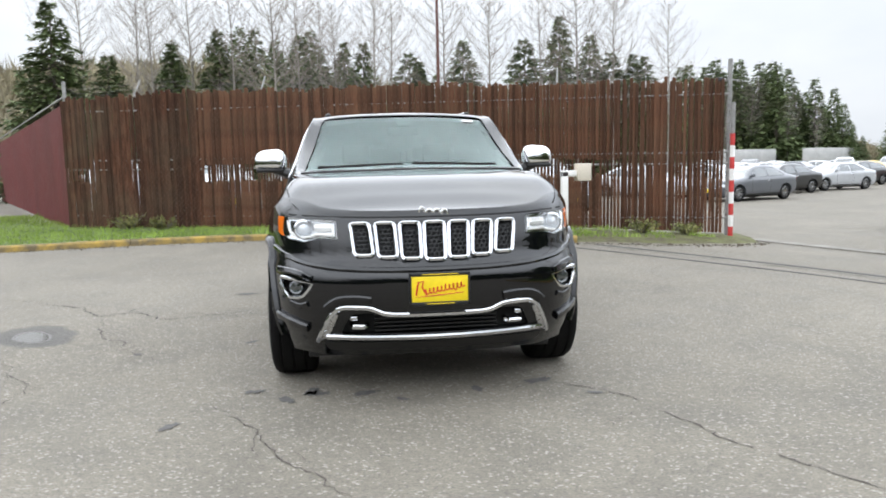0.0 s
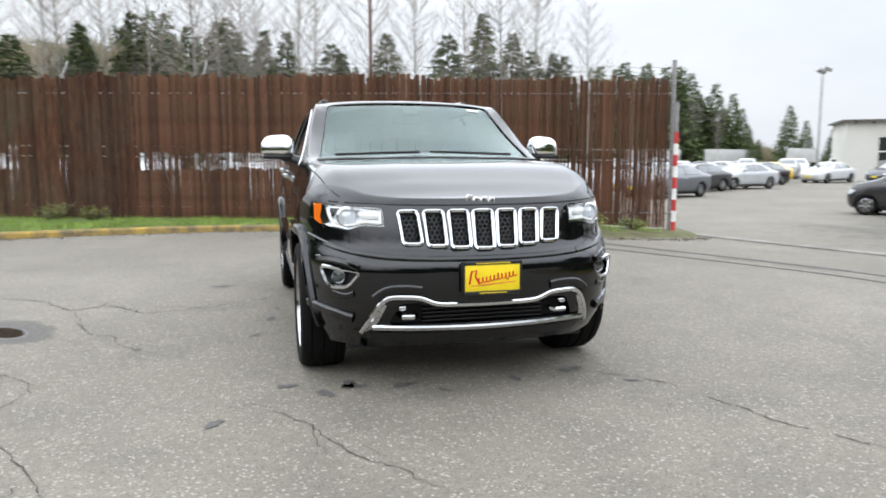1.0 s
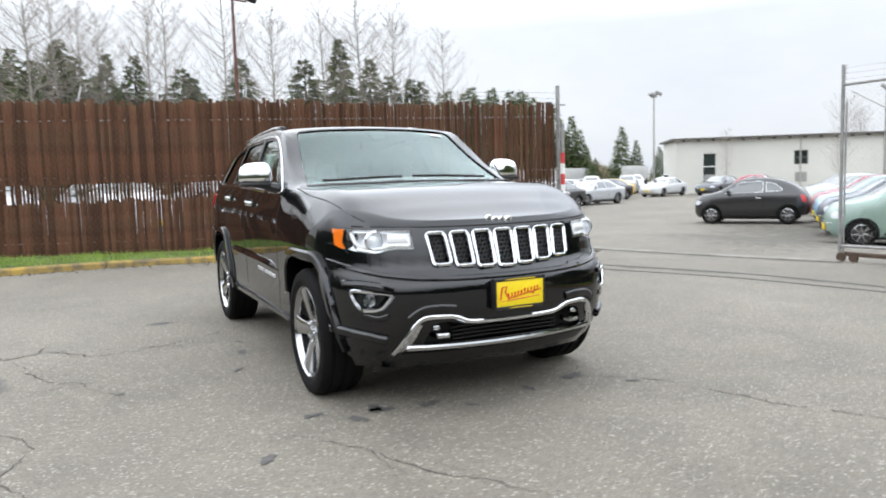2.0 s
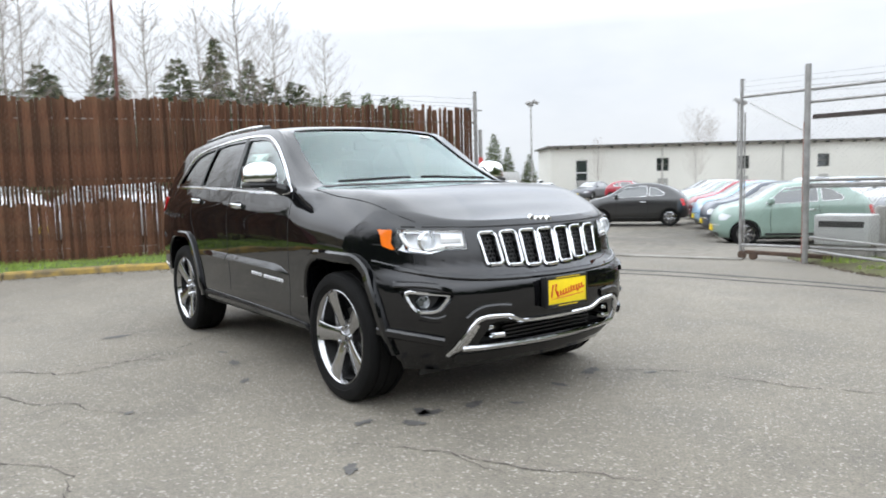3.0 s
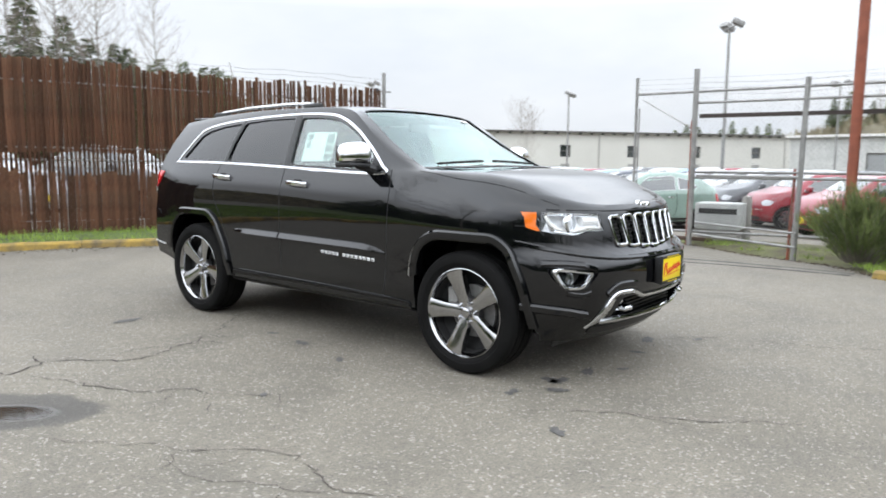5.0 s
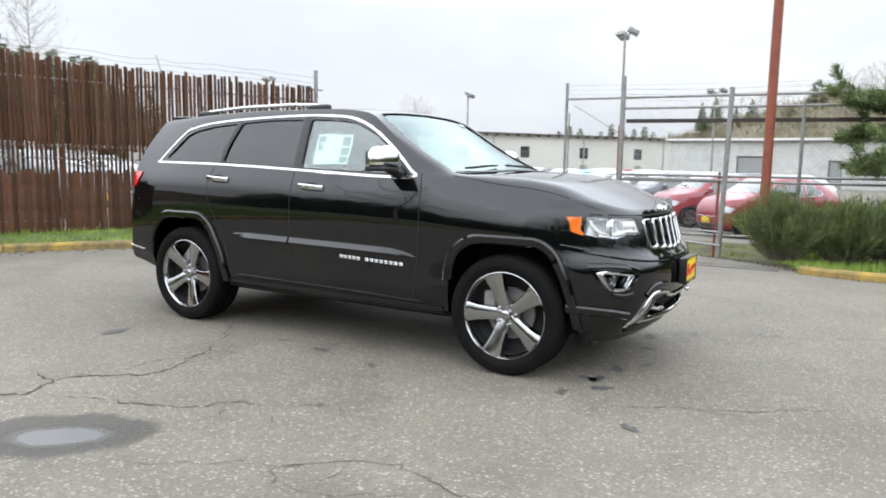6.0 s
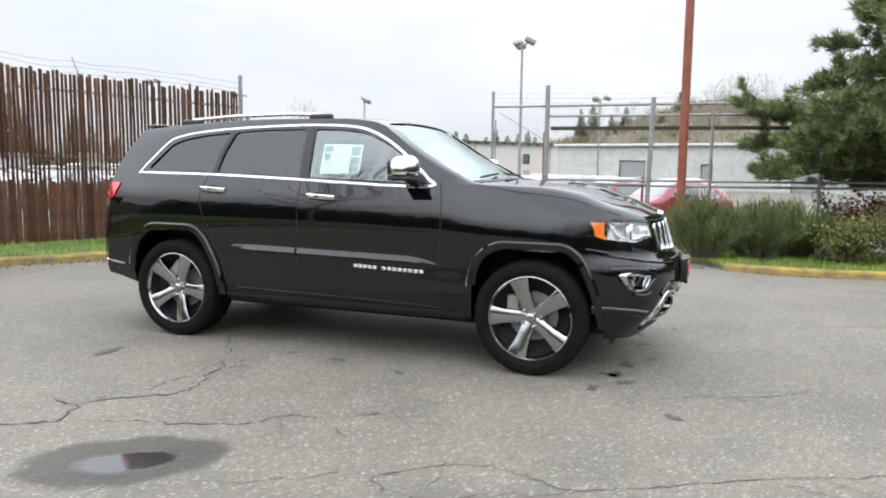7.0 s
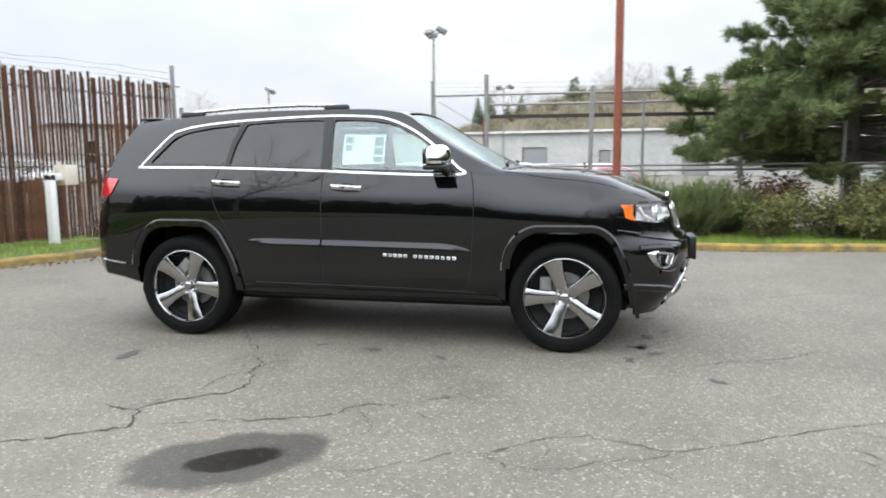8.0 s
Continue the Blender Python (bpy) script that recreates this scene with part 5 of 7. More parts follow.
part("cabinet_body", Geo().box((-0.30, -0.42, 0.28), (0.30, 0.42, 0.78), bevel=0.03), plain_mat("pale_grey_enamel", (0.50, 0.51, 0.49), 0.5, vary=0.25, scale=4), motor)
part("cabinet_stand", Geo().box((-0.25, -0.36, 0.0), (0.25, 0.36, 0.28), bevel=0.01), M_CONCRETE, motor)
part("cabinet_slot", Geo().box((-0.306, -0.34, 0.58), (-0.29, 0.34, 0.68)), M_BLACKTRIM, motor)
bollard = thing("bollard", "weathered concrete-filled bollard by the gate cabinet", "bollard", (9.86, -0.09, GZ), 0)
part("bollard_body", Geo().lathe([(0.0, 0.92), (0.07, 0.90), (0.09, 0.84), (0.09, 0.0)], 18), M_CONCRETE, bollard)

utility = thing("utility_pole", "tall red-brown steel pole rising out of the shrubs", "pole", (8.72, -2.0, -0.15), 0)
part("pole_shaft", Geo().tube([(0, 0, -0.2), (0.04, 0.0, 4.5), (0.10, 0.0, 9.0)], [0.082, 0.079, 0.073], 14), M_RUSTPOLE, utility)

# concrete sill where the gate closes, and the steel track in the paving
sill = along([(6.72, 5.85), (7.35, 4.45), (7.98, 3.0), (8.60, 1.60)], 0.5)
g = Geo()
for k, (x, y) in enumerate(sill):
    n = Vector((0.91, 0.41, 0)) * 0.14
    z = level(x, y) + 0.03
    g.v += [(x - n.x, y - n.y, z - 0.08), (x - n.x * 0.9, y - n.y * 0.9, z), (x + n.x * 0.9, y + n.y * 0.9, z), (x + n.x, y + n.y, z - 0.08)]
g.f += [(4 * k + i, 4 * k + i + 1, 4 * k + 5 + i, 4 * k + 4 + i) for k in range(len(sill) - 1) for i in range(3)]
M_OLDCONCRETE = rough_mat("grimy_old_concrete", (0.13, 0.12, 0.10), (0.27, 0.255, 0.225), 2.5, 0.9, 50.0)
tagged(part("gate_sill", g, M_OLDCONCRETE), "worn concrete strip across the gateway", "paving strip", kind="structure")
# the joint where two layers of paving meet: a pale worn lip with tar seams on both sides
M_TAR = rough_mat("tar_joint", (0.045, 0.042, 0.038), (0.10, 0.095, 0.088), 3.0, 0.9)
NEAR_SEAM = along(smooth_line([(2.9, 4.75), (4.05, 2.95), (4.95, 1.60), (5.42, 0.75), (5.72, -0.35), (5.95, -1.3), (6.0, -2.5)], 5), 0.25)
FAR_SEAM = along(smooth_line([(3.5, 4.95), (4.75, 3.05), (5.62, 1.70), (6.02, 0.85), (6.25, -0.2), (6.38, -1.2), (6.30, -2.5)], 5), 0.25)
for seam, wide in ((NEAR_SEAM, 0.05), (FAR_SEAM, 0.075)):
    g = Geo().sweep([(x, y, level(x, y)) for x, y in seam], [Vector((0, 0, 1))] * len(seam), wide, 0.010)
    tagged(part("paving_joint", g, M_TAR), "dark raised tar joint in the asphalt", "joint", kind="structure")
lip, rng = Geo(), random.Random(3)
for x, y in along([((a[0] + 2 * b[0]) / 3, (a[1] + 2 * b[1]) / 3) for a, b in zip(NEAR_SEAM, FAR_SEAM)], 0.25):
    w = rng.uniform(0.015, 0.045)
    lip.v += [(x - w, y - 0.3 * w, level(x, y) + 0.004), (x - 0.5 * w, y, level(x, y) + 0.014), (x + w, y + 0.3 * w, level(x, y) + 0.004)]
lip.f += [(3 * k + i, 3 * k + i + 1, 3 * k + 4 + i, 3 * k + 3 + i) for k in range(len(lip.v) // 3 - 1) for i in range(2)]
tagged(part("paving_lip", lip, M_OLDCONCRETE), "pale worn concrete lip between two layers of paving", "paving strip", kind="structure")

# ---- the long low building ----
M_STUCCO = rough_mat("cream_painted_block", (0.57, 0.56, 0.51), (0.68, 0.67, 0.615), 0.12, 0.85, 14.0, relief=0.05)
M_EAVE = plain_mat("dark_eave_board", (0.10, 0.095, 0.085), 0.7)


def build_warehouse():
    a, b = Vector((42.7, 39.9, 0)), Vector((101.4, -2.1, 0))
    u = (b - a).normalized()
    turn = math.degrees(math.atan2(u.y, u.x))
    house = thing("warehouse", "long low cream warehouse with dark windows and a flat roof", "building", (a.x, a.y, -0.4), turn)
    length, high, deep = (b - a).length, 4.5, 7.0
    holes = []
    for k in range(10):
        s = 2.75 + 7.2 * k
        holes.append((s - 0.55, s + 0.55, 1.1 if k == 0 else 2.2, 3.35))
    spans = [0.0] + [v for h in holes for v in h[:2]] + [length]
    for k in range(0, len(spans), 2):
        part("wall", Geo().box((spans[k], 0.0, 0.0), (spans[k + 1], 0.3, high)), M_STUCCO, house)
    for k, (s0, s1, lo, hi) in enumerate(holes):
        part("wall", Geo().box((s0, 0.0, 0.0), (s1, 0.3, lo)), M_STUCCO, house)
        part("wall", Geo().box((s0, 0.0, hi), (s1, 0.3, high)), M_STUCCO, house)
        win = part("window", Geo().box((s0, 0.16, lo), (s1, 0.2, hi)), M_FARGLASS, house, "dark steel-framed window")
        for x0, x1, zz0, zz1 in ((s0, s0 + 0.06, lo, hi), (s1 - 0.06, s1, lo, hi), (s0 + 0.06, s1 - 0.06, lo, lo + 0.07), (s0 + 0.06, s1 - 0.06, hi - 0.06, hi), (s0 + 0.06, s1 - 0.06, (lo + hi) / 2 - 0.04, (lo + hi) / 2 + 0.04)):
            part("frame", Geo().box((x0, 0.08, zz0), (x1, 0.16, zz1)), M_EAVE if k else M_WHITE, win)
        part("panel_below", Geo().box((s0 + 0.1, -0.03, 0.75), (s1 - 0.1, 0.0, 1.55)), plain_mat("grey_vent", (0.28, 0.28, 0.26), 0.6), house)
    part("wall", Geo().box((0.0, 0.3, 0.0), (0.3, deep, high)), M_STUCCO, house)
    part("wall", Geo().box((length - 0.3, 0.3, 0.0), (length, deep, high)), M_STUCCO, house)
    part("wall", Geo().box((0.3, deep - 0.3, 0.0), (length - 0.3, deep, high)), M_STUCCO, house)
    part("roof", Geo().box((-0.35, -0.45, high), (length + 0.35, deep + 0.3, high + 0.14)), M_EAVE, house)
    rafter = Geo().box((-0.07, -0.40, -0.16), (0.07, 0.0, 0.0)).mesh("rafter", M_EAVE, 0)
    for k in range(int(length / 1.2)):
        r = part("rafter", rafter, None, house)
        r.matrix_basis = pose(0.6 + 1.2 * k, 0, high)
    for k in range(6):
        s = 9.9 + 10.8 * k
        part("downpipe", Geo().box((s - 0.05, -0.09, 0.0), (s + 0.05, -0.0, high - 0.2)), plain_mat("grey_downpipe", (0.36, 0.35, 0.32), 0.5), house)


build_warehouse()


def build_shed():
    """The grey block building past the warehouse's far end."""
    a, b = Vector((63.0, 11.5, 0)), Vector((57.0, -26.0, 0))
    u = (b - a).normalized()
    house = thing("storage_shed", "pale grey block storage building with a white eave line", "building", (a.x, a.y, -0.4), math.degrees(math.atan2(u.y, u.x)))
    m_wall = rough_mat("pale_grey_block", (0.50, 0.51, 0.49), (0.63, 0.63, 0.60), 0.3, 0.85, 2.0, relief=0.05)
    length, high, deep = (b - a).length, 4.0, 6.0
    doors = [(6.0, 8.4, 2.6), (13.2, 14.2, 2.3), (20.4, 22.6, 2.6), (30.0, 31.0, 2.3)]
    spans = [0.0] + [v for d in doors for v in d[:2]] + [length]
    for k in range(0, len(spans), 2):
        part("wall", Geo().box((spans[k], 0.0, 0.0), (spans[k + 1], 0.3, high)), m_wall, house)
    m_door = plain_mat("dull_grey_door", (0.30, 0.31, 0.31), 0.6)
    for s0, s1, hi in doors:
        part("wall", Geo().box((s0, 0.0, hi), (s1, 0.3, high)), m_wall, house)
        door = part("door", Geo().box((s0 + 0.08, 0.12, 0.0), (s1 - 0.08, 0.18, hi - 0.08)), m_door, house)
        for x0, x1, z0 in ((s0, s0 + 0.08, 0.0), (s1 - 0.08, s1, 0.0), (s0 + 0.08, s1 - 0.08, hi - 0.08)):
            part("door_frame", Geo().box((x0, 0.04, z0), (x1, 0.2, hi)), M_EAVE, door)
    for box in (((0.0, 0.3, 0.0), (0.3, deep, high)), ((length - 0.3, 0.3, 0.0), (length, deep, high)), ((0.3, deep - 0.3, 0.0), (length - 0.3, deep, high))):
        part("wall", Geo().box(*box), m_wall, house)
    part("roof", Geo().box((-0.3, -0.35, high), (length + 0.3, deep + 0.3, high + 0.10)), M_EAVE, house)
    part("fascia", Geo().box((-0.3, -0.38, high - 0.08), (length + 0.3, -0.354, high + 0.12)), M_WHITE, house, "white eave board")


build_shed()


def lamp_post(at, high, turn, color, heads=2):
    lp = thing("light_pole", "tall lot light pole with floodlight heads", "light pole", at, turn, group="lot light poles")
    m = M_DARKRUST if color else M_STEEL
    part("pole_shaft", Geo().tube([(0, 0, 0), (0, 0, high)], [0.085, 0.05], 10), m, lp)
    part("pole_base", Geo().lathe([(0.0, 0.5), (0.24, 0.5), (0.26, 0.46), (0.26, 0.0)], 16), M_CONCRETE, lp)
    part("cross_arm", Geo().tube([(-0.55, 0, high - 0.05), (0.55, 0, high - 0.05)], 0.035, 6), m, lp)
    for k in range(heads):
        x = -0.55 + 1.1 * k / max(heads - 1, 1)
        part("flood_head", Geo().add(*box_lists((-0.24, -0.30, -0.10), (0.24, 0.22, 0.12), 0.04), pose(x, -0.1, high + 0.08, 28, 0, 25 if k else -20)), M_STEEL if not color else M_MATTEBLACK, lp, "grey floodlight head")


lamp_post((28.2, 6.2, -0.4), 7.6, 40, 0, 2)
lamp_post((40.2, 20.6, -0.4), 6.3, 20, 0)
lamp_post((37.6, 37.0, -0.4), 7.8, 70, 0)
lamp_post((3.25, 22.2, 0.0), 8.3, 15, 1)
lamp_post((52.0, 6.0, -0.4), 7.2, 60, 0)


# ---- parked cars ----
HATCH_Y = [-1.80, -1.60, -1.15, -0.85, -0.55, -0.2, 0.4, 0.9, 1.3, 1.55, 1.8]
HATCH_ROWS = [
    (0, .22, .62, .23, .74, .36, .765, .55, .74, .72, .66, .80, .52, .84, .26, .86, 0, .87),
    (0, .20, .66, .21, .78, .36, .800, .55, .785, .75, .72, .85, .56, .90, .28, .925, 0, .93),
    (0, .19, .68, .20, .80, .36, .815, .56, .805, .80, .76, .94, .66, 1.00, .32, 1.02, 0, 1.025),
    (0, .19, .68, .20, .80, .36, .815, .56, .810, .82, .77, .965, .66, 1.08, .34, 1.12, 0, 1.13),
    (0, .19, .68, .20, .80, .36, .815, .56, .812, .83, .775, .975, .63, 1.25, .34, 1.30, 0, 1.31),
    (0, .19, .68, .20, .80, .36, .815, .56, .812, .84, .778, .985, .585, 1.41, .34, 1.455, 0, 1.465),
    (0, .19, .68, .20, .80, .36, .815, .56, .812, .85, .778, 1.0, .575, 1.44, .34, 1.48, 0, 1.49),
    (0, .20, .68, .21, .80, .36, .815, .56, .810, .85, .770, 1.0, .560, 1.37, .34, 1.415, 0, 1.425),
    (0, .22, .66, .24, .78, .38, .800, .56, .795, .84, .750, 1.0, .555, 1.22, .34, 1.265, 0, 1.275),
    (0, .26, .64, .28, .76, .40, .780, .56, .770, .82, .72, .97, .56, 1.08, .34, 1.12, 0, 1.13),
    (0, .30, .60, .32, .72, .42, .740, .56, .73, .80, .68, .92, .54, .98, .34, 1.00, 0, 1.01),
]


def hatch_front(x, z):
    return curve_at([.2, .35, .55, .72, .85, .95], [-1.66, -1.76, -1.78, -1.74, -1.66, -1.55], z) + 0.22 * x * x + 0.22 * (abs(x) / 0.75) ** 8


def hatch_rear(x, z):
    return curve_at([.2, .35, .6, .85, 1.1, 1.35, 1.5], [1.64, 1.73, 1.76, 1.72, 1.58, 1.22, 1.0], z) - 0.14 * x * x - 0.16 * (abs(x) / 0.75) ** 8


SEDAN_Y = [-2.4, -2.1, -1.5, -0.95, -0.6, -0.15, 0.4, 0.9, 1.35, 1.75, 2.1, 2.4]
SEDAN_ROWS = [
    (0, .24, .70, .25, .82, .36, .85, .52, .83, .66, .74, .72, .56, .75, .28, .77, 0, .78),
    (0, .21, .74, .22, .87, .36, .89, .54, .88, .70, .80, .79, .60, .84, .30, .865, 0, .87),
    (0, .20, .76, .21, .89, .36, .91, .55, .905, .76, .84, .88, .66, .94, .32, .96, 0, .965),
    (0, .20, .76, .21, .89, .36, .91, .55, .905, .80, .85, .93, .70, 1.01, .34, 1.03, 0, 1.035),
    (0, .20, .76, .21, .89, .36, .91, .55, .905, .81, .85, .945, .68, 1.17, .34, 1.21, 0, 1.215),
    (0, .20, .76, .21, .89, .36, .91, .55, .905, .82, .85, .955, .60, 1.38, .34, 1.42, 0, 1.425),
    (0, .20, .76, .21, .89, .36, .91, .55, .905, .83, .85, .965, .585, 1.42, .34, 1.46, 0, 1.465),
    (0, .20, .76, .21, .89, .36, .91, .55, .905, .84, .85, .975, .585, 1.39, .34, 1.43, 0, 1.435),
    (0, .21, .76, .22, .89, .37, .91, .55, .905, .84, .85, .985, .62, 1.24, .34, 1.29, 0, 1.295),
    (0, .22, .75, .23, .88, .38, .90, .55, .895, .84, .84, .985, .68, 1.07, .34, 1.10, 0, 1.105),
    (0, .25, .73, .26, .86, .40, .88, .56, .87, .82, .80, .96, .64, 1.02, .34, 1.05, 0, 1.055),
    (0, .30, .70, .32, .82, .42, .84, .58, .83, .78, .76, .92, .60, .98, .34, 1.01, 0, 1.015),
]


def sedan_front(x, z):
    return curve_at([.2, .35, .55, .68, .8, .9], [-2.18, -2.32, -2.36, -2.32, -2.22, -2.1], z) + 0.16 * x * x + 0.25 * (abs(x) / 0.85) ** 8


def sedan_rear(x, z):
    return curve_at([.22, .4, .6, .85, 1.0, 1.08], [2.2, 2.34, 2.38, 2.36, 2.30, 2.2], z) - 0.10 * x * x - 0.18 * (abs(x) / 0.85) ** 8


def wheel_of(radius, rim_r, spokes, parent, at, turn):
    """A wheel of a parked car; far ones have a plain disc."""
    w = new("wheel")
    w.parent = parent
    w.matrix_basis = pose(*at, 0, 0, turn)
    m = pose(0, 0, 0, 0, -90, 0)
    r, q = radius, rim_r
    part("tyre", Geo().lathe([(q, -0.08), (r - 0.02, -0.092), (r, -0.07), (r, 0.07), (r - 0.02, 0.092), (q + 0.015, 0.094), (q, 0.085)], 28, m), M_RUBBER, w)
    part("rim", Geo().lathe([(q + 0.004, 0.086), (q - 0.012, 0.09), (q - 0.02, 0.05), (q - 0.02, -0.06)], 28, m), M_ALLOY, w)
    part("hub", Geo().lathe([(0.0, 0.075), (0.04, 0.073), (0.05, 0.05), (0.05, 0.0), (q - 0.02, -0.03)], 20, m), M_DARKALLOY, w)
    for k in range(spokes):
        rot = Matrix.Rotation(2 * math.pi * k / spokes, 4, "X")
        part("spoke", Geo().box((-0.078, -0.022, 0.03), (-0.055, 0.022, q - 0.008), rot, 0.006), M_ALLOY, w)


def small_car(name, rows, ys, front, rear, axles, track, radius, windows, shield, lights, tail, plate_z, label, far=False):
    car = thing(name, label, "car", group="parked cars")
    shell = Shell(ys, rows, front, rear, 3)
    shell_geo = shell.build(28 if far else 46, 5 if far else 7, 0.6)
    whole = shell_geo.mesh("body", None, 0)
    tree = tree_of(whole)
    cuts = []
    for s in (-1, 1):
        for y in axles:
            c = [(y + (radius + 0.045) * math.cos(a), radius + (radius + 0.045) * math.sin(a)) for a in [2 * math.pi * k / 20 for k in range(20)]]
            cuts.append(Geo().prism(c, track - 0.16, 1.3, side3(s)))
    body = part("body", finish(carve(whole, cuts), M_ANYPAINT, 0.6), None, car)
    for side in ("right", "left"):
        for w in windows:
            part("side_window", panel(tree, rounded(w, 0.04), side, 0.004, 0.012, 0.12), M_FARGLASS, car)
            part("window_trim", bead(tree, rounded(w, 0.04), side, 0.018, 0.006, True, 0), M_SATIN if name == "hatchback" else M_BLACKTRIM, car)
        part("door_seam", bead(tree, [(windows[0][0][0] + 0.12, 0.9), (windows[0][0][0] + 0.10, 0.6), (windows[0][0][0] + 0.12, 0.34)], side, 0.012, 0.002), M_MATTEBLACK, car)
        part("door_seam", bead(tree, [(0.42, 0.95), (0.45, 0.6), (0.38, 0.34)], side, 0.012, 0.002), M_MATTEBLACK, car)
        p = drop(tree, 0.28, 0.84, side)[0]
        part("door_handle", Geo().box((p.x - 0.02, 0.20, 0.825), (p.x + 0.02, 0.38, 0.86), bevel=0.012), M_CHROME, car)
        part("sill_trim", bead(tree, [(axles[0] + 0.42, 0.29), (0, 0.285), (axles[1] - 0.42, 0.29)], side, 0.05, 0.012), M_BLACKTRIM, car)
        s = -1 if side == "right" else 1
        p = drop(tree, windows[0][0][0] + 0.12, windows[0][0][1] + 0.02, side)[0]
        part("door_mirror", Geo().box((p.x + s * 0.09 - 0.09, p.y - 0.07, p.z - 0.02), (p.x + s * 0.09 + 0.09, p.y + 0.05, p.z + 0.12), bevel=0.04), M_ANYPAINT, car)
        for y in axles:
            wheel_of(radius, radius * 0.66, 0 if far else 7, car, (s * track, y, radius), 0 if s < 0 else 180)
        part("tail_lamp", panel(tree, rounded(tail, 0.03), side, 0.008, 0.02, 0.06), M_REDLENS, car)
    part("windscreen", panel(tree, rounded(shield, 0.06), "top", 0.004, 0.012, 0.12), M_FARGLASS, car)
    for s in (-1, 1):
        part("headlamp", panel(tree, rounded([(s * a, b) for a, b in lights], 0.03), "front", 0.006, 0.02, 0.05), plain_mat("pale_lamp", (0.55, 0.57, 0.6), 0.12, coat=1.0), car)
    y = front(0, plate_z)
    part("number_plate", Geo().box((-0.15, y - 0.02, plate_z - 0.07), (0.15, y + 0.02, plate_z + 0.07), bevel=0.004), plain_mat("yellow_plate", (0.75, 0.55, 0.02), 0.4), car, "yellow dealer plate")
    part("grille", panel(tree, rounded([(-0.42, plate_z - 0.10), (0.42, plate_z - 0.10), (0.38, plate_z - 0.19), (-0.38, plate_z - 0.19)], 0.03), "front", 0.004, 0.02, 0.08), M_BLACKTRIM, car)
    part("bumper_strip", bead(tree, [(-0.55, plate_z + 0.09), (0, plate_z + 0.09), (0.55, plate_z + 0.09)], "front", 0.018, 0.008), M_CHROME, car)
    part("underbody", Geo().box((-track + 0.15, axles[0] - 0.3, 0.15), (track - 0.15, axles[1] + 0.3, 0.26)), M_MATTEBLACK, car)
    return car


hatch = small_car(
    "hatchback", HATCH_ROWS, HATCH_Y, hatch_front, hatch_rear, (-1.15, 1.15), 0.70, 0.30,
    ([(-0.72, 0.985), (-0.28, 1.345), (0.30, 1.385), (0.42, 1.37), (0.42, 1.03)], [(0.50, 1.035), (0.50, 1.345), (0.74, 1.30), (0.98, 1.13), (0.95, 1.06)]),
    [(-0.52, -0.30), (0.52, -0.30), (0.62, -0.82), (0.3, -0.90), (-0.3, -0.90), (-0.62, -0.82)],
    [(0.72, 0.74), (0.56, 0.78), (0.46, 0.71), (0.52, 0.62), (0.68, 0.62)], [(1.50, 0.93), (1.60, 0.92), (1.66, 0.70), (1.56, 0.70)], 0.42, "small three-door hatchback parked on the lot")
sedan = small_car(
    "sedan", SEDAN_ROWS, SEDAN_Y, sedan_front, sedan_rear, (-1.42, 1.40), 0.78, 0.33,
    ([(-0.78, 0.985), (-0.22, 1.335), (0.28, 1.365), (0.28, 1.0)], [(0.36, 1.005), (0.36, 1.365), (0.85, 1.335), (1.36, 1.06), (1.28, 1.025)]),
    [(-0.52, -0.25), (0.52, -0.25), (0.66, -0.90), (0.3, -0.98), (-0.3, -0.98), (-0.66, -0.90)],
    [(0.84, 0.70), (0.58, 0.72), (0.56, 0.63), (0.72, 0.60), (0.82, 0.62)], [(2.10, 0.93), (2.28, 0.93), (2.28, 0.80), (2.12, 0.80)], 0.46, "four-door sedan parked on the lot")

WHITE, SILVER, GREY, BLACKC, RED, MINT, SKY, NAVY, YELLOW, ORANGE = (0.58, 0.59, 0.595), (0.38, 0.39, 0.40), (0.085, 0.09, 0.10), (0.008, 0.008, 0.008), (0.27, 0.008, 0.022), (0.225, 0.315, 0.27), (0.27, 0.42, 0.55), (0.03, 0.04, 0.06), (0.75, 0.48, 0.02), (0.55, 0.14, 0.05)
NAMES = {WHITE: "white", SILVER: "silver", GREY: "dark grey", BLACKC: "black", RED: "red", MINT: "mint green", SKY: "pale blue", NAVY: "dark navy", YELLOW: "yellow", ORANGE: "orange"}
KINDS = {"hatchback": "small three-door hatchback", "sedan": "four-door sedan", "van": "crossover wagon"}
used, stands = {}, []


def park(kind, x, y, heading, color):
    """Stands a car with its middle at x, y; heading is the way of its nose, in degrees from -y."""
    if kind in used and kind is not hatch and any((x - a) ** 2 + (y - b) ** 2 < 3.05 ** 2 for a, b in stands):
        return
    stands.append((x, y))
    m = pose(x, y, level(x, y), 0, 0, heading)
    if kind not in used:
        used[kind] = kind
        kind.matrix_basis = m
        made = kind
    else:
        made = copy_thing(kind, m)
    for o in (made, *made.children_recursive):
        o.color = (*color, 1)
    tagged(made, f"{NAMES[color]} {KINDS[kind.name.split('.')[0]]} parked on the lot")


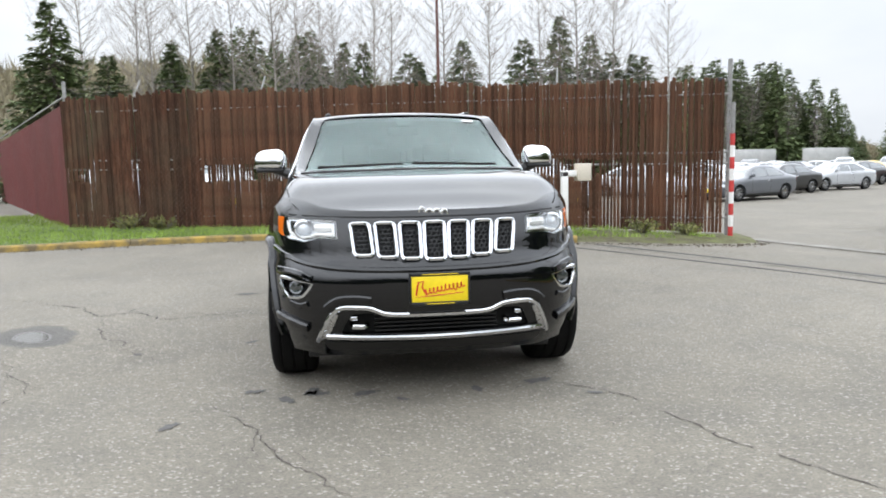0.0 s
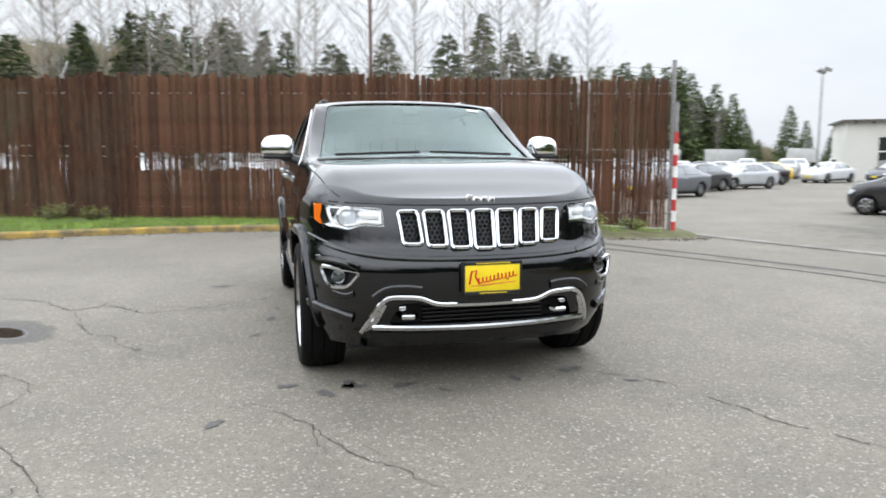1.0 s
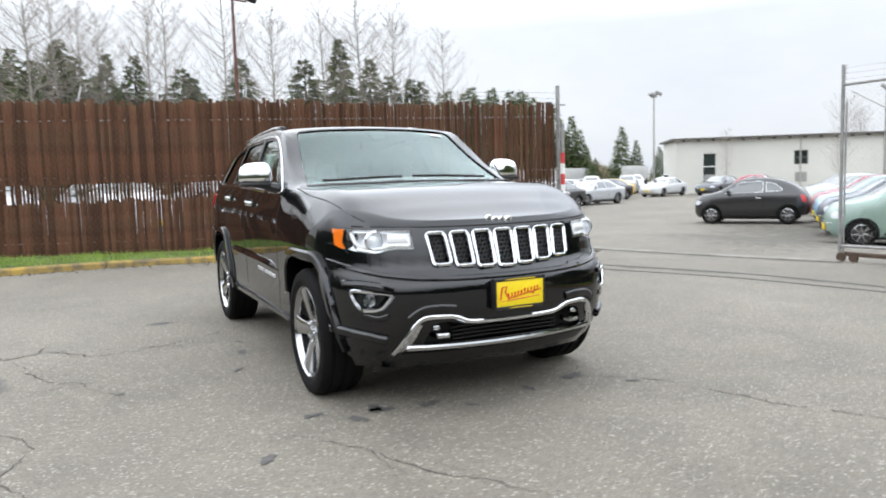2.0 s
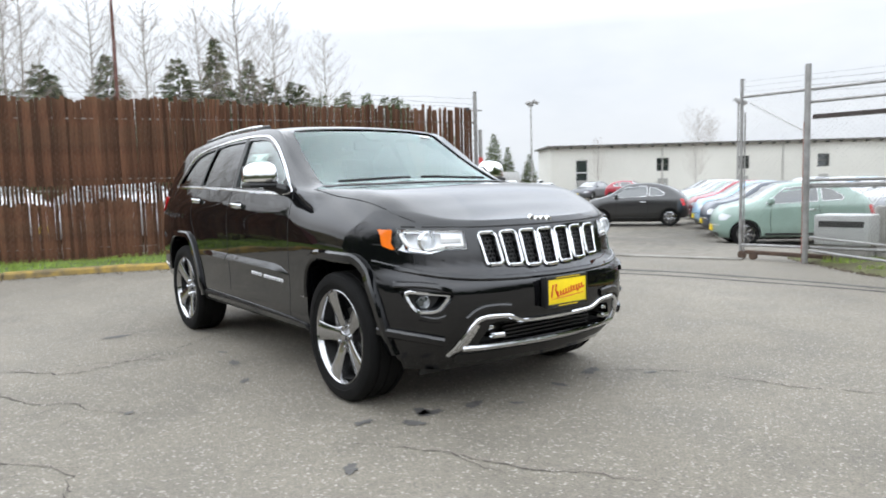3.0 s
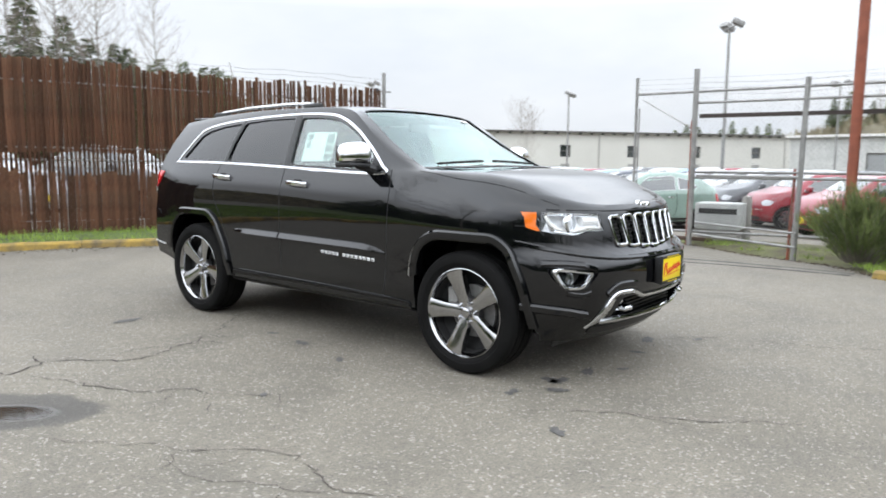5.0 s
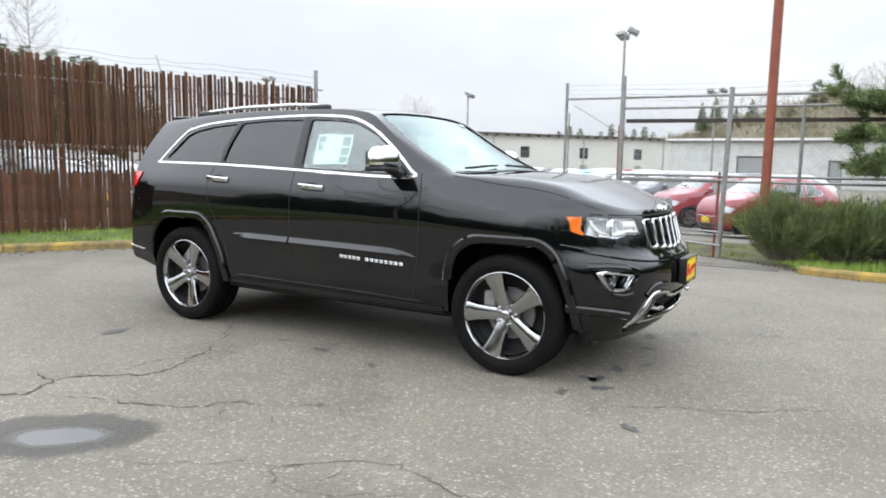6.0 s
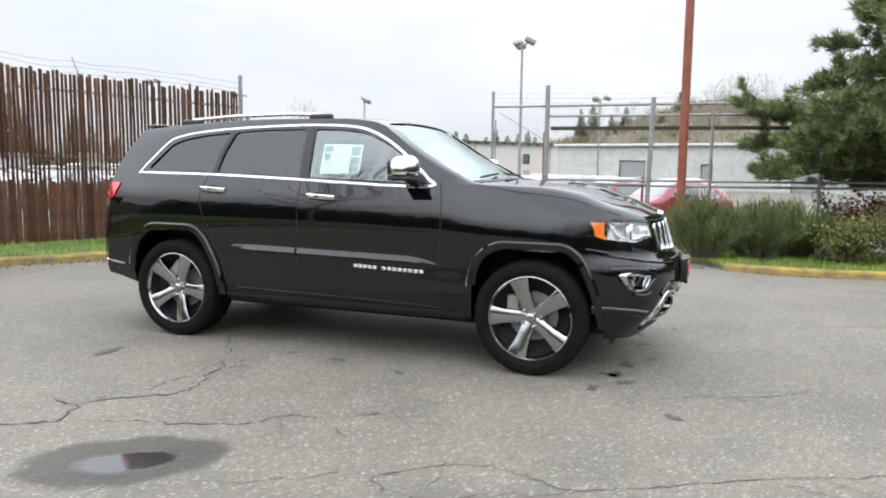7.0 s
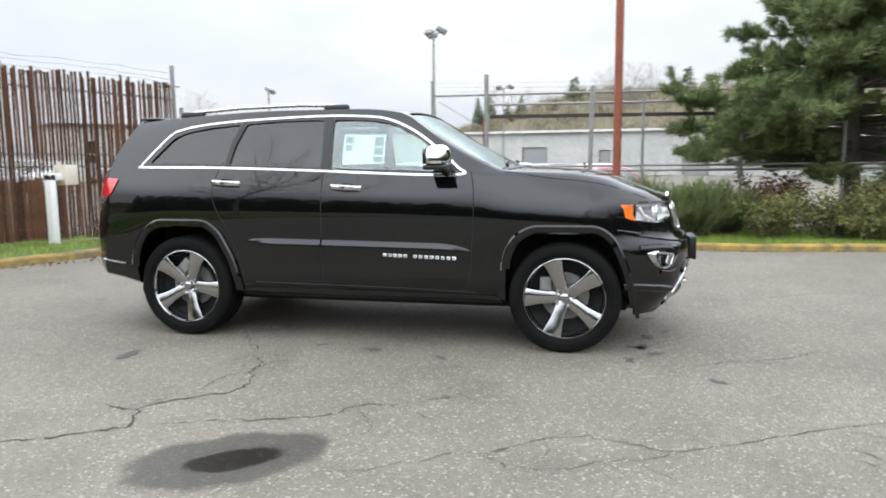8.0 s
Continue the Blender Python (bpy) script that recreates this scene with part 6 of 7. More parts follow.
# row A behind the gate, noses towards the gateway
ROW = Vector((2.2, 1.74))
HEAD_A = 180 + 43.0
for k, c in enumerate((MINT, NAVY, SKY, RED, MINT, WHITE, WHITE, GREY)):
    p = Vector((14.0, 3.6)) + ROW * k
    park(hatch, p.x, p.y, HEAD_A, c)
park(hatch, 17.7, 11.0, 180 + 33, BLACKC)
for k, c in enumerate((RED, RED, GREY, WHITE, WHITE, SKY, WHITE, GREY, WHITE)):
    p = Vector((14.9, -1.5)) + ROW * k
    park(hatch, p.x, p.y, HEAD_A, c)
for k, c in enumerate((WHITE, GREY, WHITE, SILVER, WHITE, RED, WHITE)):
    p = Vector((22.6, -1.3)) + ROW * k * 1.05
    park(hatch, p.x, p.y, HEAD_A, c)
# cars farther off across the lot
for kind, x, y, h, c in ((sedan, 16.4, 22.4, -70, GREY), (sedan, 20.8, 27.0, -74, BLACKC), (sedan, 25.4, 29.2, -78, SILVER), (sedan, 30.5, 34.2, -76, BLACKC), (sedan, 33.4, 37.4, -78, YELLOW), (sedan, 38.2, 36.6, -74, WHITE), (sedan, 41.6, 34.2, -78, GREY),
                         (sedan, 22.5, 36.0, 28, WHITE), (sedan, 26.0, 40.0, 28, SILVER), (sedan, 29.5, 44.0, 28, WHITE), (sedan, 34.0, 48.0, 28, WHITE), (sedan, 39.0, 52.0, 28, GREY), (sedan, 44.0, 56.0, 28, WHITE), (sedan, 49.0, 60.0, 28, SILVER),
                         (sedan, 31.0, 60.0, 28, WHITE), (sedan, 37.0, 65.0, 28, WHITE), (sedan, 43.0, 70.0, 28, SILVER), (sedan, 49.0, 75.0, 28, WHITE), (sedan, 55.0, 80.0, 28, WHITE), (hatch, 41.0, 30.0, 20, RED), (sedan, 12.5, 24.0, 28, WHITE)):
    park(kind, x, y, h, c)


# the rows of vehicles at the far side of the lot
van = small_car(
    "van", [tuple(v * (1.18 if i % 2 and i > 9 else 1.0) for i, v in enumerate(r)) for r in SEDAN_ROWS], SEDAN_Y, sedan_front, lambda x, z: sedan_rear(x, min(z, 0.9)), (-1.42, 1.40), 0.78, 0.33,
    ([(-0.70, 1.13), (-0.22, 1.50), (0.28, 1.56), (0.28, 1.15)], [(0.36, 1.15), (0.36, 1.56), (0.85, 1.52), (1.30, 1.25), (1.28, 1.17)]),
    [(-0.52, -0.25), (0.52, -0.25), (0.66, -0.90), (0.3, -0.98), (-0.3, -0.98), (-0.66, -0.90)],
    [(0.84, 0.72), (0.58, 0.74), (0.56, 0.63), (0.72, 0.60), (0.82, 0.62)], [(2.10, 0.93), (2.28, 0.93), (2.28, 0.80), (2.12, 0.80)], 0.46, "crossover wagon parked on the lot", True)
rng = random.Random(14)
for row, (az0, az1, dist, count) in enumerate(((29.0, 43.0, 56.0, 5), (28.5, 43.5, 68.0, 6), (28.5, 43.5, 82.0, 7))):
    for k in range(count):
        a = radians(az0 + (az1 - az0) * k / (count - 1) + rng.uniform(-0.25, 0.25))
        park(van, -1.2 + dist * math.sin(a), -5.9 + dist * math.cos(a), -42 + rng.uniform(-5, 5), rng.choice((WHITE, WHITE, WHITE, SILVER, SILVER, GREY, BLACKC)))
for x, y, c in ((4.6, 13.6, GREY), (1.6, 14.6, SILVER), (-1.4, 15.4, WHITE), (-4.4, 16.4, SILVER), (-7.6, 17.4, WHITE), (7.4, 12.6, GREY)):
    park(van, x, y, 20, c)


def box_trailer():
    """A white semi-trailer, its middle over its origin, long side along x."""
    t = thing("box_trailer", "white box trailer parked far across the lot", "trailer", group="far trailers")
    part("trailer_box", Geo().box((-6.5, -1.25, 1.1), (6.5, 1.25, 3.4), bevel=0.05), rough_mat("dull_white_sheet", (0.40, 0.40, 0.39), (0.55, 0.55, 0.53), 0.6, 0.6, 6.0, relief=0.05), t)
    part("trailer_frame", Geo().box((-6.2, -0.5, 0.85), (6.2, 0.5, 1.1)), M_MATTEBLACK, t)
    for x in (4.2, 5.4):
        for y in (-1.1, 0.8):
            part("trailer_wheel", Geo().lathe([(0.0, 0.0), (0.5, 0.0), (0.5, 0.3), (0.0, 0.3)], 20, pose(x, y + 0.3, 0.5, 90, 0, 0)), M_RUBBER, t)
    for y in (-1.0, 1.0):
        part("landing_leg", Geo().box((-3.6, y - 0.06, 0.0), (-3.48, y + 0.06, 0.9)), M_STEEL, t)
    return t


trailer = box_trailer()
for k, (az, dist) in enumerate(((30.8, 136.0), (36.2, 142.0), (41.2, 138.0))):
    a = radians(az)
    m = pose(-1.2 + dist * math.sin(a), -5.9 + dist * math.cos(a), -0.4, 0, 0, 20 + 9 * (k % 3))
    if k:
        copy_thing(trailer, m)
    else:
        trailer.matrix_basis = m


# ---- trees, shrubs and grass ----
def leaf_mat(name, dark, light, scale=1.5):
    n = Nodes(name)
    tone = n.ramp(n.noise(scale, 4), [(0.3, dark), (0.7, light)])
    isle = n.add("ShaderNodeNewGeometry")
    tone = n.mix(tone, n.ramp(isle.outputs["Random Per Island"], [(0.0, 0.55), (1.0, 1.25)]), 1.0, "MULTIPLY")
    n.set(Base_Color=tone, Roughness=0.7, Specular_IOR_Level=0.3)
    return n.m


M_SPRUCE = leaf_mat("spruce_needles", (0.080, 0.118, 0.048), (0.190, 0.235, 0.098))
M_PINE = leaf_mat("pine_needles", (0.085, 0.120, 0.045), (0.25, 0.31, 0.125), 0.8)
M_BROOM = leaf_mat("broom_green", (0.065, 0.090, 0.030), (0.16, 0.20, 0.06), 2.0)
M_BRUSH = leaf_mat("winter_brush", (0.19, 0.165, 0.10), (0.35, 0.305, 0.20), 0.08)
M_SHRUB = leaf_mat("mixed_shrub_leaves", (0.085, 0.100, 0.030), (0.24, 0.23, 0.075), 1.2)
M_GRASS = leaf_mat("spring_grass", (0.13, 0.20, 0.03), (0.30, 0.42, 0.075), 1.3)
M_BARK = rough_mat("grey_bark", (0.09, 0.075, 0.06), (0.20, 0.175, 0.15), 3.0, 0.9, 40.0, stretch=(1, 1, 0.3), relief=0.6, dist=0.02)
M_PALEBARK = rough_mat("pale_alder_bark", (0.19, 0.17, 0.145), (0.38, 0.35, 0.31), 2.0, 0.9, 25.0, stretch=(1, 1, 0.4))
M_TWIG = plain_mat("tan_twigs", (0.28, 0.24, 0.21), 0.9)


def card(g, p, d, up, long, wide):
    """A small pointed leaf or spray."""
    s = d.cross(up)
    s = s.normalized() if s.length > 1e-4 else Vector((1, 0, 0))
    g.add([p, p + d * long * 0.5 + s * wide * 0.5, p + d * long, p + d * long * 0.5 - s * wide * 0.5], [(0, 1, 2, 3)])


def needle(g, p, d, up, long, wide):
    """A thin pointed needle or stalk."""
    s = d.cross(up)
    s = s.normalized() * wide * 0.5 if s.length > 1e-4 else Vector((wide, 0, 0))
    g.add([p - s, p + s, p + d * long], [(0, 1, 2)])


def wander(rng, k=1.0):
    return Vector((rng.uniform(-k, k), rng.uniform(-k, k), rng.uniform(-k, k)))


def conifer(seed, high, wide, name="spruce_tree", label="dark green spruce tree behind the fence", droop=0.25, thin=1.0):
    rng = random.Random(seed)
    t = thing(name, label, "tree", group="spruce trees")
    part("trunk", Geo().tube([(0, 0, 0), (0.05, 0, high * 0.5), (0, 0, high * 0.98)], [high * 0.016, high * 0.010, 0.01], 7), M_BARK, t)
    g, limbs = Geo(), Geo()
    z = high * 0.08
    while z < high * 0.985:
        q = 1 - z / high
        reach = wide * 1.25 * (q ** 0.85) * rng.uniform(0.86, 1.06) + 0.06
        for k in range(int(8 + 11 * q)):
            a = rng.uniform(0, 2 * math.pi)
            r = reach * rng.uniform(0.7, 1.06)
            out = Vector((math.cos(a), math.sin(a), 0))
            base = Vector((0, 0, z + rng.uniform(-0.1, 0.1)))
            tip = base + out * r + Vector((0, 0, -droop * r + rng.uniform(-0.05, 0.15)))
            if q > 0.25 and thin == 1.0:
                limbs.tube([base, tip], [0.012 + 0.012 * r, 0.005], 3, caps=False)
            for j in range(int(thin * (10 + 20 * min(r / 1.2, 1.5)))):
                u = rng.uniform(0.12, 1.0) ** 0.8
                p = base.lerp(tip, u) + wander(rng, 0.05)
                d = (out * 1.1 + wander(rng, 0.55) + Vector((0, 0, -0.15))).normalized()
                card(g, p, d, Vector((0, 0, 1)) + wander(rng, 0.5), rng.uniform(0.22, 0.46) * (0.6 + 0.5 * q) / thin ** 0.4, rng.uniform(0.08, 0.15) / thin ** 0.4)
        z += high * rng.uniform(0.014, 0.024)
    if limbs.v:
        part("branchwork", limbs, M_BARK, t)
    part("crown", g, M_SPRUCE, t, smooth=0)
    return t


def bare_tree(seed, high, spread_out=0.19, name="bare_tree", label="tall leafless pale-barked tree with fine twigs"):
    rng = random.Random(seed)
    t = thing(name, label, "tree", group="bare trees")
    trunk, limbs, twigs = Geo(), Geo(), Geo()
    line = [Vector((0, 0, 0))]
    for k in range(1, 9):
        line.append(Vector((line[-1].x + rng.uniform(-0.02, 0.02) * high * 0.3, line[-1].y + rng.uniform(-0.02, 0.02) * high * 0.3, high * k / 8)))
    trunk.tube(line, [high * 0.0065 * (1 - 0.92 * k / 8) + 0.006 for k in range(9)], 8)

    def at(u):
        i = min(int(u * 8), 7)
        return line[i].lerp(line[i + 1], u * 8 - i)

    for k in range(58):
        u = 0.30 + 0.68 * (k + rng.random()) / 58
        a = k * 2.4 + rng.uniform(-0.4, 0.4)
        out = Vector((math.cos(a), math.sin(a), 0))
        # the crown is widest below its middle and closes to a rounded top
        size = high * spread_out * (math.sin(math.pi * min(1.0, (u - 0.08) / 0.95)) ** 0.7) * rng.uniform(0.65, 1.1) + 0.25
        base = at(u)
        rise = rng.uniform(0.75, 1.15)
        pts = [base, base + (out * 0.55 + Vector((0, 0, 0.38 * rise))) * size * 0.6 + wander(rng, 0.05 * size), base + (out * 0.88 + Vector((0, 0, 0.85 * rise))) * size + wander(rng, 0.07 * size)]
        limbs.tube(pts, [0.007 + 0.006 * size, 0.005 + 0.003 * size, 0.003], 4, caps=False)
        for j in range(9):
            v = rng.uniform(0.25, 1.0)
            b = pts[0].lerp(pts[1], v * 2) if v < 0.5 else pts[1].lerp(pts[2], v * 2 - 1)
            d2 = ((pts[2] - pts[0]).normalized() + wander(rng, 0.75) + Vector((0, 0, 0.25))).normalized()
            l2 = size * rng.uniform(0.2, 0.45)
            mid, tip = b + d2 * l2 * 0.5 + wander(rng, 0.05), b + d2 * l2 + Vector((0, 0, 0.16 * l2))
            twigs.tube([b, mid, tip], [0.005, 0.0035, 0.002], 3, caps=False)
            for _ in range(5):
                c = b.lerp(tip, rng.uniform(0.2, 1.0))
                d3 = (d2 + wander(rng, 0.9) + Vector((0, 0, 0.2))).normalized()
                twigs.tube([c, c + d3 * l2 * rng.uniform(0.25, 0.6)], [0.0028, 0.0015], 3, caps=False)
    part("trunk", trunk, M_PALEBARK, t)
    part("branchwork", limbs, M_PALEBARK, t)
    part("twig_spray", twigs, M_TWIG, t)
    return t


EYE = Vector((-1.18, -5.92))


def spot(az, d):
    a = radians(az)
    return EYE.x + d * math.sin(a), EYE.y + d * math.cos(a)


def plant(kinds, spots, rng, base=-0.45):
    """Stands trees at (bearing, distance, height) rows, in turn from the kinds (tree, height)."""
    for k, (az, d, h) in enumerate(spots):
        src, full = kinds[k % len(kinds)]
        x, y = spot(az, d)
        m = pose(x, y, base, 0, 0, rng.uniform(0, 360))
        s = h / full
        if src not in planted:
            planted.add(src)
            made = src
            src.matrix_basis = m
        else:
            made = copy_thing(src, m)
        made.scale = (s * rng.uniform(0.9, 1.1), s * rng.uniform(0.9, 1.1), s)


planted = set()
rng = random.Random(5)
spruces = [(conifer(1, 10.0, 3.0), 10.0), (conifer(2, 10.0, 3.4, droop=0.15), 10.0), (conifer(3, 10.0, 2.7, droop=0.35), 10.0)]
plant(spruces, [(-19.4, 40, 10.2), (-16.0, 43, 8.2), (-11.7, 44, 9.1), (-8.3, 45, 10.1), (-6.1, 46, 9.1), (-4.0, 54, 10.4), (-2.4, 50, 10.8), (-1.1, 56, 11.2), (0.9, 56, 11.4), (2.5, 46, 9.6), (6.0, 56, 10.6), (6.8, 56, 9.9), (10.2, 56, 11.4), (15.0, 56, 11.4), (17.7, 56, 12.9), (20.0, 56, 11.4), (21.6, 56, 10.1), (23.2, 56, 9.8), (24.1, 56, 9.6), (13.0, 66, 9.0), (4.6, 60, 9.2)], rng)
bares = [(bare_tree(21, 12.0), 12.0), (bare_tree(22, 12.0, 0.15), 12.0), (bare_tree(23, 12.0, 0.23), 12.0)]
plant(bares, [(-17.7, 43.6, 12.7), (-14.0, 43.6, 13.3), (-13.2, 47.6, 13.4), (-10.3, 45.7, 13.7), (-7.4, 44.0, 13.0), (-4.4, 42.5, 13.4), (-2.5, 47.2, 13.2), (-1.0, 51.8, 13.4), (0.3, 46.2, 11.9), (3.4, 44.1, 13.8), (4.6, 48.1, 14.8), (9.0, 46.0, 14.0), (12.5, 47.0, 13.0), (16.3, 49.9, 14.1), (19.1, 49.9, 14.6), (21.9, 51.8, 14.0), (25.9, 53.8, 12.6), (55.4, 93.7, 9.6), (56.3, 95.0, 8.8), (47.3, 58.9, 4.9), (54.7, 58.7, 4.3)], rng)
# the wood on the hill, and the trees at the lot's far side
far_kinds = [(conifer(7, 10.0, 2.4, label="distant dark green conifer on the skyline", thin=0.3), 10.0), (conifer(8, 10.0, 2.9, label="distant dark green conifer on the skyline", thin=0.3), 10.0)]
plant(far_kinds, [(-24 + 1.1 * k + rng.uniform(-0.5, 0.5), 78 + rng.uniform(-8, 12), 13.0 - 0.22 * abs(k - 16) + rng.uniform(-4.0, 2.0)) for k in range(32)], rng, 2.0)
plant(far_kinds, [(25.6 + 0.6 * k, 152 + rng.uniform(-6, 6), float(np.interp(25.6 + 0.6 * k, [25.6, 32.4, 34.3, 36.6, 37.6, 39.0], [20.0, 19.6, 17.6, 13.4, 10.4, 7.0])) + rng.uniform(-3.4, 0.8)) for k in range(22)], rng)
plant(far_kinds, [(28.6, 150, 21.0), (30.2, 150, 20.8), (32.4, 150, 19.8), (40.2, 150, 11.8), (41.3, 150, 8.8), (43.0, 156, 7.6)], rng)
plant(bares, [(27.4, 146, 16.0), (29.4, 144, 15.0), (31.2, 146, 15.5), (33.6, 145, 13.0), (35.4, 146, 11.0)], rng)
plant(far_kinds, [(67.5 + 0.8 * k, 190 + rng.uniform(-8, 25), 12.0 + rng.uniform(-2.5, 2.0)) for k in range(11)] + [(86.5, 175, 21.0), (87.8, 180, 18.0), (95.0, 170, 22.0), (96.5, 180, 21.0)], rng)
plant(bares, [(88.6, 160, 20.0), (89.8, 165, 22.0), (91.0, 160, 21.0), (92.4, 170, 22.0), (84.0, 170, 16.0)], rng)


def hill(name, az, d, across, deep, high, seed, label):
    """A long low hill with brush over it."""
    x0, y0 = spot(az, d)
    a = radians(-az)
    g, n = Geo(), 28
    for j in range(n + 1):
        for i in range(n + 1):
            u, v = 2 * i / n - 1, 2 * j / n - 1
            q = max(0.0, 1 - u * u) * max(0.0, 1 - v * v)
            z = high * q ** 0.8 * (0.85 + 0.3 * noise.noise((u * 3 + seed, v * 3, seed))) - 0.3
            px, py = u * across, v * deep
            g.v.append((x0 + px * math.cos(a) - py * math.sin(a), y0 + px * math.sin(a) + py * math.cos(a), z))
    g.f += [(j * (n + 1) + i, j * (n + 1) + i + 1, (j + 1) * (n + 1) + i + 1, (j + 1) * (n + 1) + i) for j in range(n) for i in range(n)]
    ob = tagged(part(name, g, rough_mat("brushy_hillside", (0.13, 0.115, 0.075), (0.22, 0.195, 0.135), 0.08, 0.95, 1.5, relief=0.6, dist=0.3)), label, "hill", kind="structure")
    rng = random.Random(seed)
    brush = Geo()
    me = ob.data
    for p in me.polygons:
        if p.center.z < 0.4:
            continue
        for _ in range(15):
            i, j = rng.random(), rng.random()
            c = [me.vertices[v].co for v in p.vertices]
            b = c[0].lerp(c[1], i).lerp(c[3].lerp(c[2], i), j)
            h = rng.uniform(0.9, 2.6)
            for _ in range(7):
                d2 = (Vector((0, 0, 1)) + wander(rng, 0.75)).normalized()
                needle(brush, b + wander(rng, 0.9), d2, wander(rng), h * rng.uniform(0.5, 1.1), 0.11 * h)
    tagged(part("hill_brush", brush, M_BRUSH, smooth=0), "tangled tan winter brush on the hillside", "brush", kind="stuff")


hill("hill", -14.0, 92.0, 52.0, 34.0, 14.0, 2, "brush-covered hill beyond the fence")
hill("hill", 101.0, 185.0, 95.0, 45.0, 22.0, 6, "brushy wooded hill beyond the warehouse")
plant(far_kinds, [(79.0 + 1.15 * k + rng.uniform(-0.4, 0.4), 176 + rng.uniform(-8, 14), rng.uniform(5.0, 9.5)) for k in range(20)], rng, 9.0)
plant(bares, [(80.5 + 1.3 * k + rng.uniform(-0.4, 0.4), 168 + rng.uniform(-8, 12), rng.uniform(7.0, 11.0)) for k in range(16)], rng, 8.0)
hill("hill", 30.0, 176.0, 30.0, 18.0, 8.0, 9, "low brushy rise at the lot's far side")

# an unseen conifer belt, added so the paint and glass mirror a dark skyline
plant(far_kinds, [(108 + 1.35 * k + rng.uniform(-0.5, 0.5), 41 + 5.5 * (k % 3) + rng.uniform(-1.5, 1.5), 9.2 + 0.9 * (k % 3) + rng.uniform(-1.2, 1.0)) for k in range(158)], rng)
# an unseen bank, added to close the mirrored skyline behind the belt
hill("hill", -130.0, 66.0, 60.0, 14.0, 6.0, 12, "unseen brushy bank added beyond the lot's open side")
lone = bare_tree(24, 10.0, 0.34, label="broad leafless tree at the lot's open side")
lone.matrix_basis = pose(-12.2, 6.9, 0.0, 0, 0, 30)
plant(bares, [(-96, 21, 10.0), (-118, 28, 11.0), (-150, 32, 11.0)], rng)


def big_pine():
    rng = random.Random(77)
    t = thing("pine_tree", "broad dark green pine with layered boughs over shrubs", "tree", (10.6, -6.9, -0.1))
    trunk = [(0, 0, 0), (0.05, 0.1, 1.2), (-0.12, 0.15, 2.4), (0.05, 0.0, 3.8), (0.1, -0.1, 5.5)]
    part("trunk", Geo().tube(smooth_line(trunk, 4), [0.22 - 0.012 * k for k in range(17)], 12), M_BARK, t)
    limbs, needles = Geo(), Geo()

    def tuft(p, d, size):
        for _ in range(40):
            n = (d * 0.8 + wander(rng, 0.85)).normalized()
            needle(needles, p + wander(rng, 0.05 * size), n, wander(rng), size * rng.uniform(0.10, 0.19), size * 0.017)

    for k in range(112):
        z = 1.15 + 4.35 * (k + rng.random()) / 112
        q = (z - 1.0) / 4.6
        a = rng.uniform(0, 2 * math.pi)
        reach = float(curve_at([1.1, 1.6, 2.2, 3.0, 3.6, 4.3, 5.0, 5.6], [2.2, 3.6, 4.3, 3.9, 3.4, 2.4, 1.3, 0.5], z)) * rng.uniform(0.55, 1.03)
        out = Vector((math.cos(a), math.sin(a), 0))
        base = Vector((0, 0, z))
        bend = rng.uniform(-0.12, 0.20) - 0.16 * (1 - q)
        pts = [base, base + out * reach * 0.5 + Vector((0, 0, bend * reach * 0.3)), base + out * reach + Vector((0, 0, bend * reach * 0.9 + 0.12))]
        limbs.tube(pts, [0.028 + 0.012 * reach, 0.03, 0.012], 6, caps=False)
        side = Vector((-out.y, out.x, 0))
        for j in range(int(9 + 5 * reach)):
            u = rng.uniform(0.28, 1.0)
            p = pts[0].lerp(pts[1], u * 2) if u < 0.5 else pts[1].lerp(pts[2], u * 2 - 1)
            spray = (out * rng.uniform(0.2, 0.9) + side * rng.uniform(-1, 1) + Vector((0, 0, rng.uniform(0.0, 0.5)))).normalized()
            length = rng.uniform(0.25, 0.75) * (1.25 - 0.5 * u)
            tip = p + spray * length
            limbs.tube([p, tip], [0.010, 0.004], 3, caps=False)
            for w in (0.35, 0.55, 0.75, 0.9, 1.0):
                tuft(p.lerp(tip, w) + wander(rng, 0.06), (spray + Vector((0, 0, 0.35))).normalized(), rng.uniform(0.8, 1.35))
    part("branchwork", limbs, M_BARK, t)
    part("crown", needles, M_PINE, t, smooth=0)


big_pine()


def broom(at, high, wide, seed, blades=7200):
    rng = random.Random(seed)
    t = thing("broom_bush", "bushy green broom shrub beside the yellow kerb", "shrub", at, group="verge shrubs")
    g, stems = Geo(), Geo()
    for k in range(90):
        a, r = rng.uniform(0, 2 * math.pi), wide * math.sqrt(rng.random())
        top = Vector((r * math.cos(a), r * math.sin(a), high * (1.05 - 0.55 * (r / wide) ** 2) * rng.uniform(0.7, 1.05)))
        root = Vector((0.28 * top.x, 0.28 * top.y, 0))
        mid = root.lerp(top, 0.5) + Vector((0, 0, 0.08))
        stems.tube([root, mid, top], [0.010, 0.006, 0.003], 3, caps=False)
        for j in range(blades // 90):
            u = rng.uniform(0.15, 1.05)
            p = root.lerp(mid, u * 2) if u < 0.5 else mid.lerp(top, u * 2 - 1)
            d = ((top - root).normalized() * 0.9 + wander(rng, 0.6) + Vector((0, 0, 0.3))).normalized()
            needle(g, p + wander(rng, 0.06), d, wander(rng), rng.uniform(0.08, 0.22), rng.uniform(0.007, 0.014))
    part("woody_base", stems, M_BARK, t)
    part("foliage", g, M_BROOM, t, smooth=0)


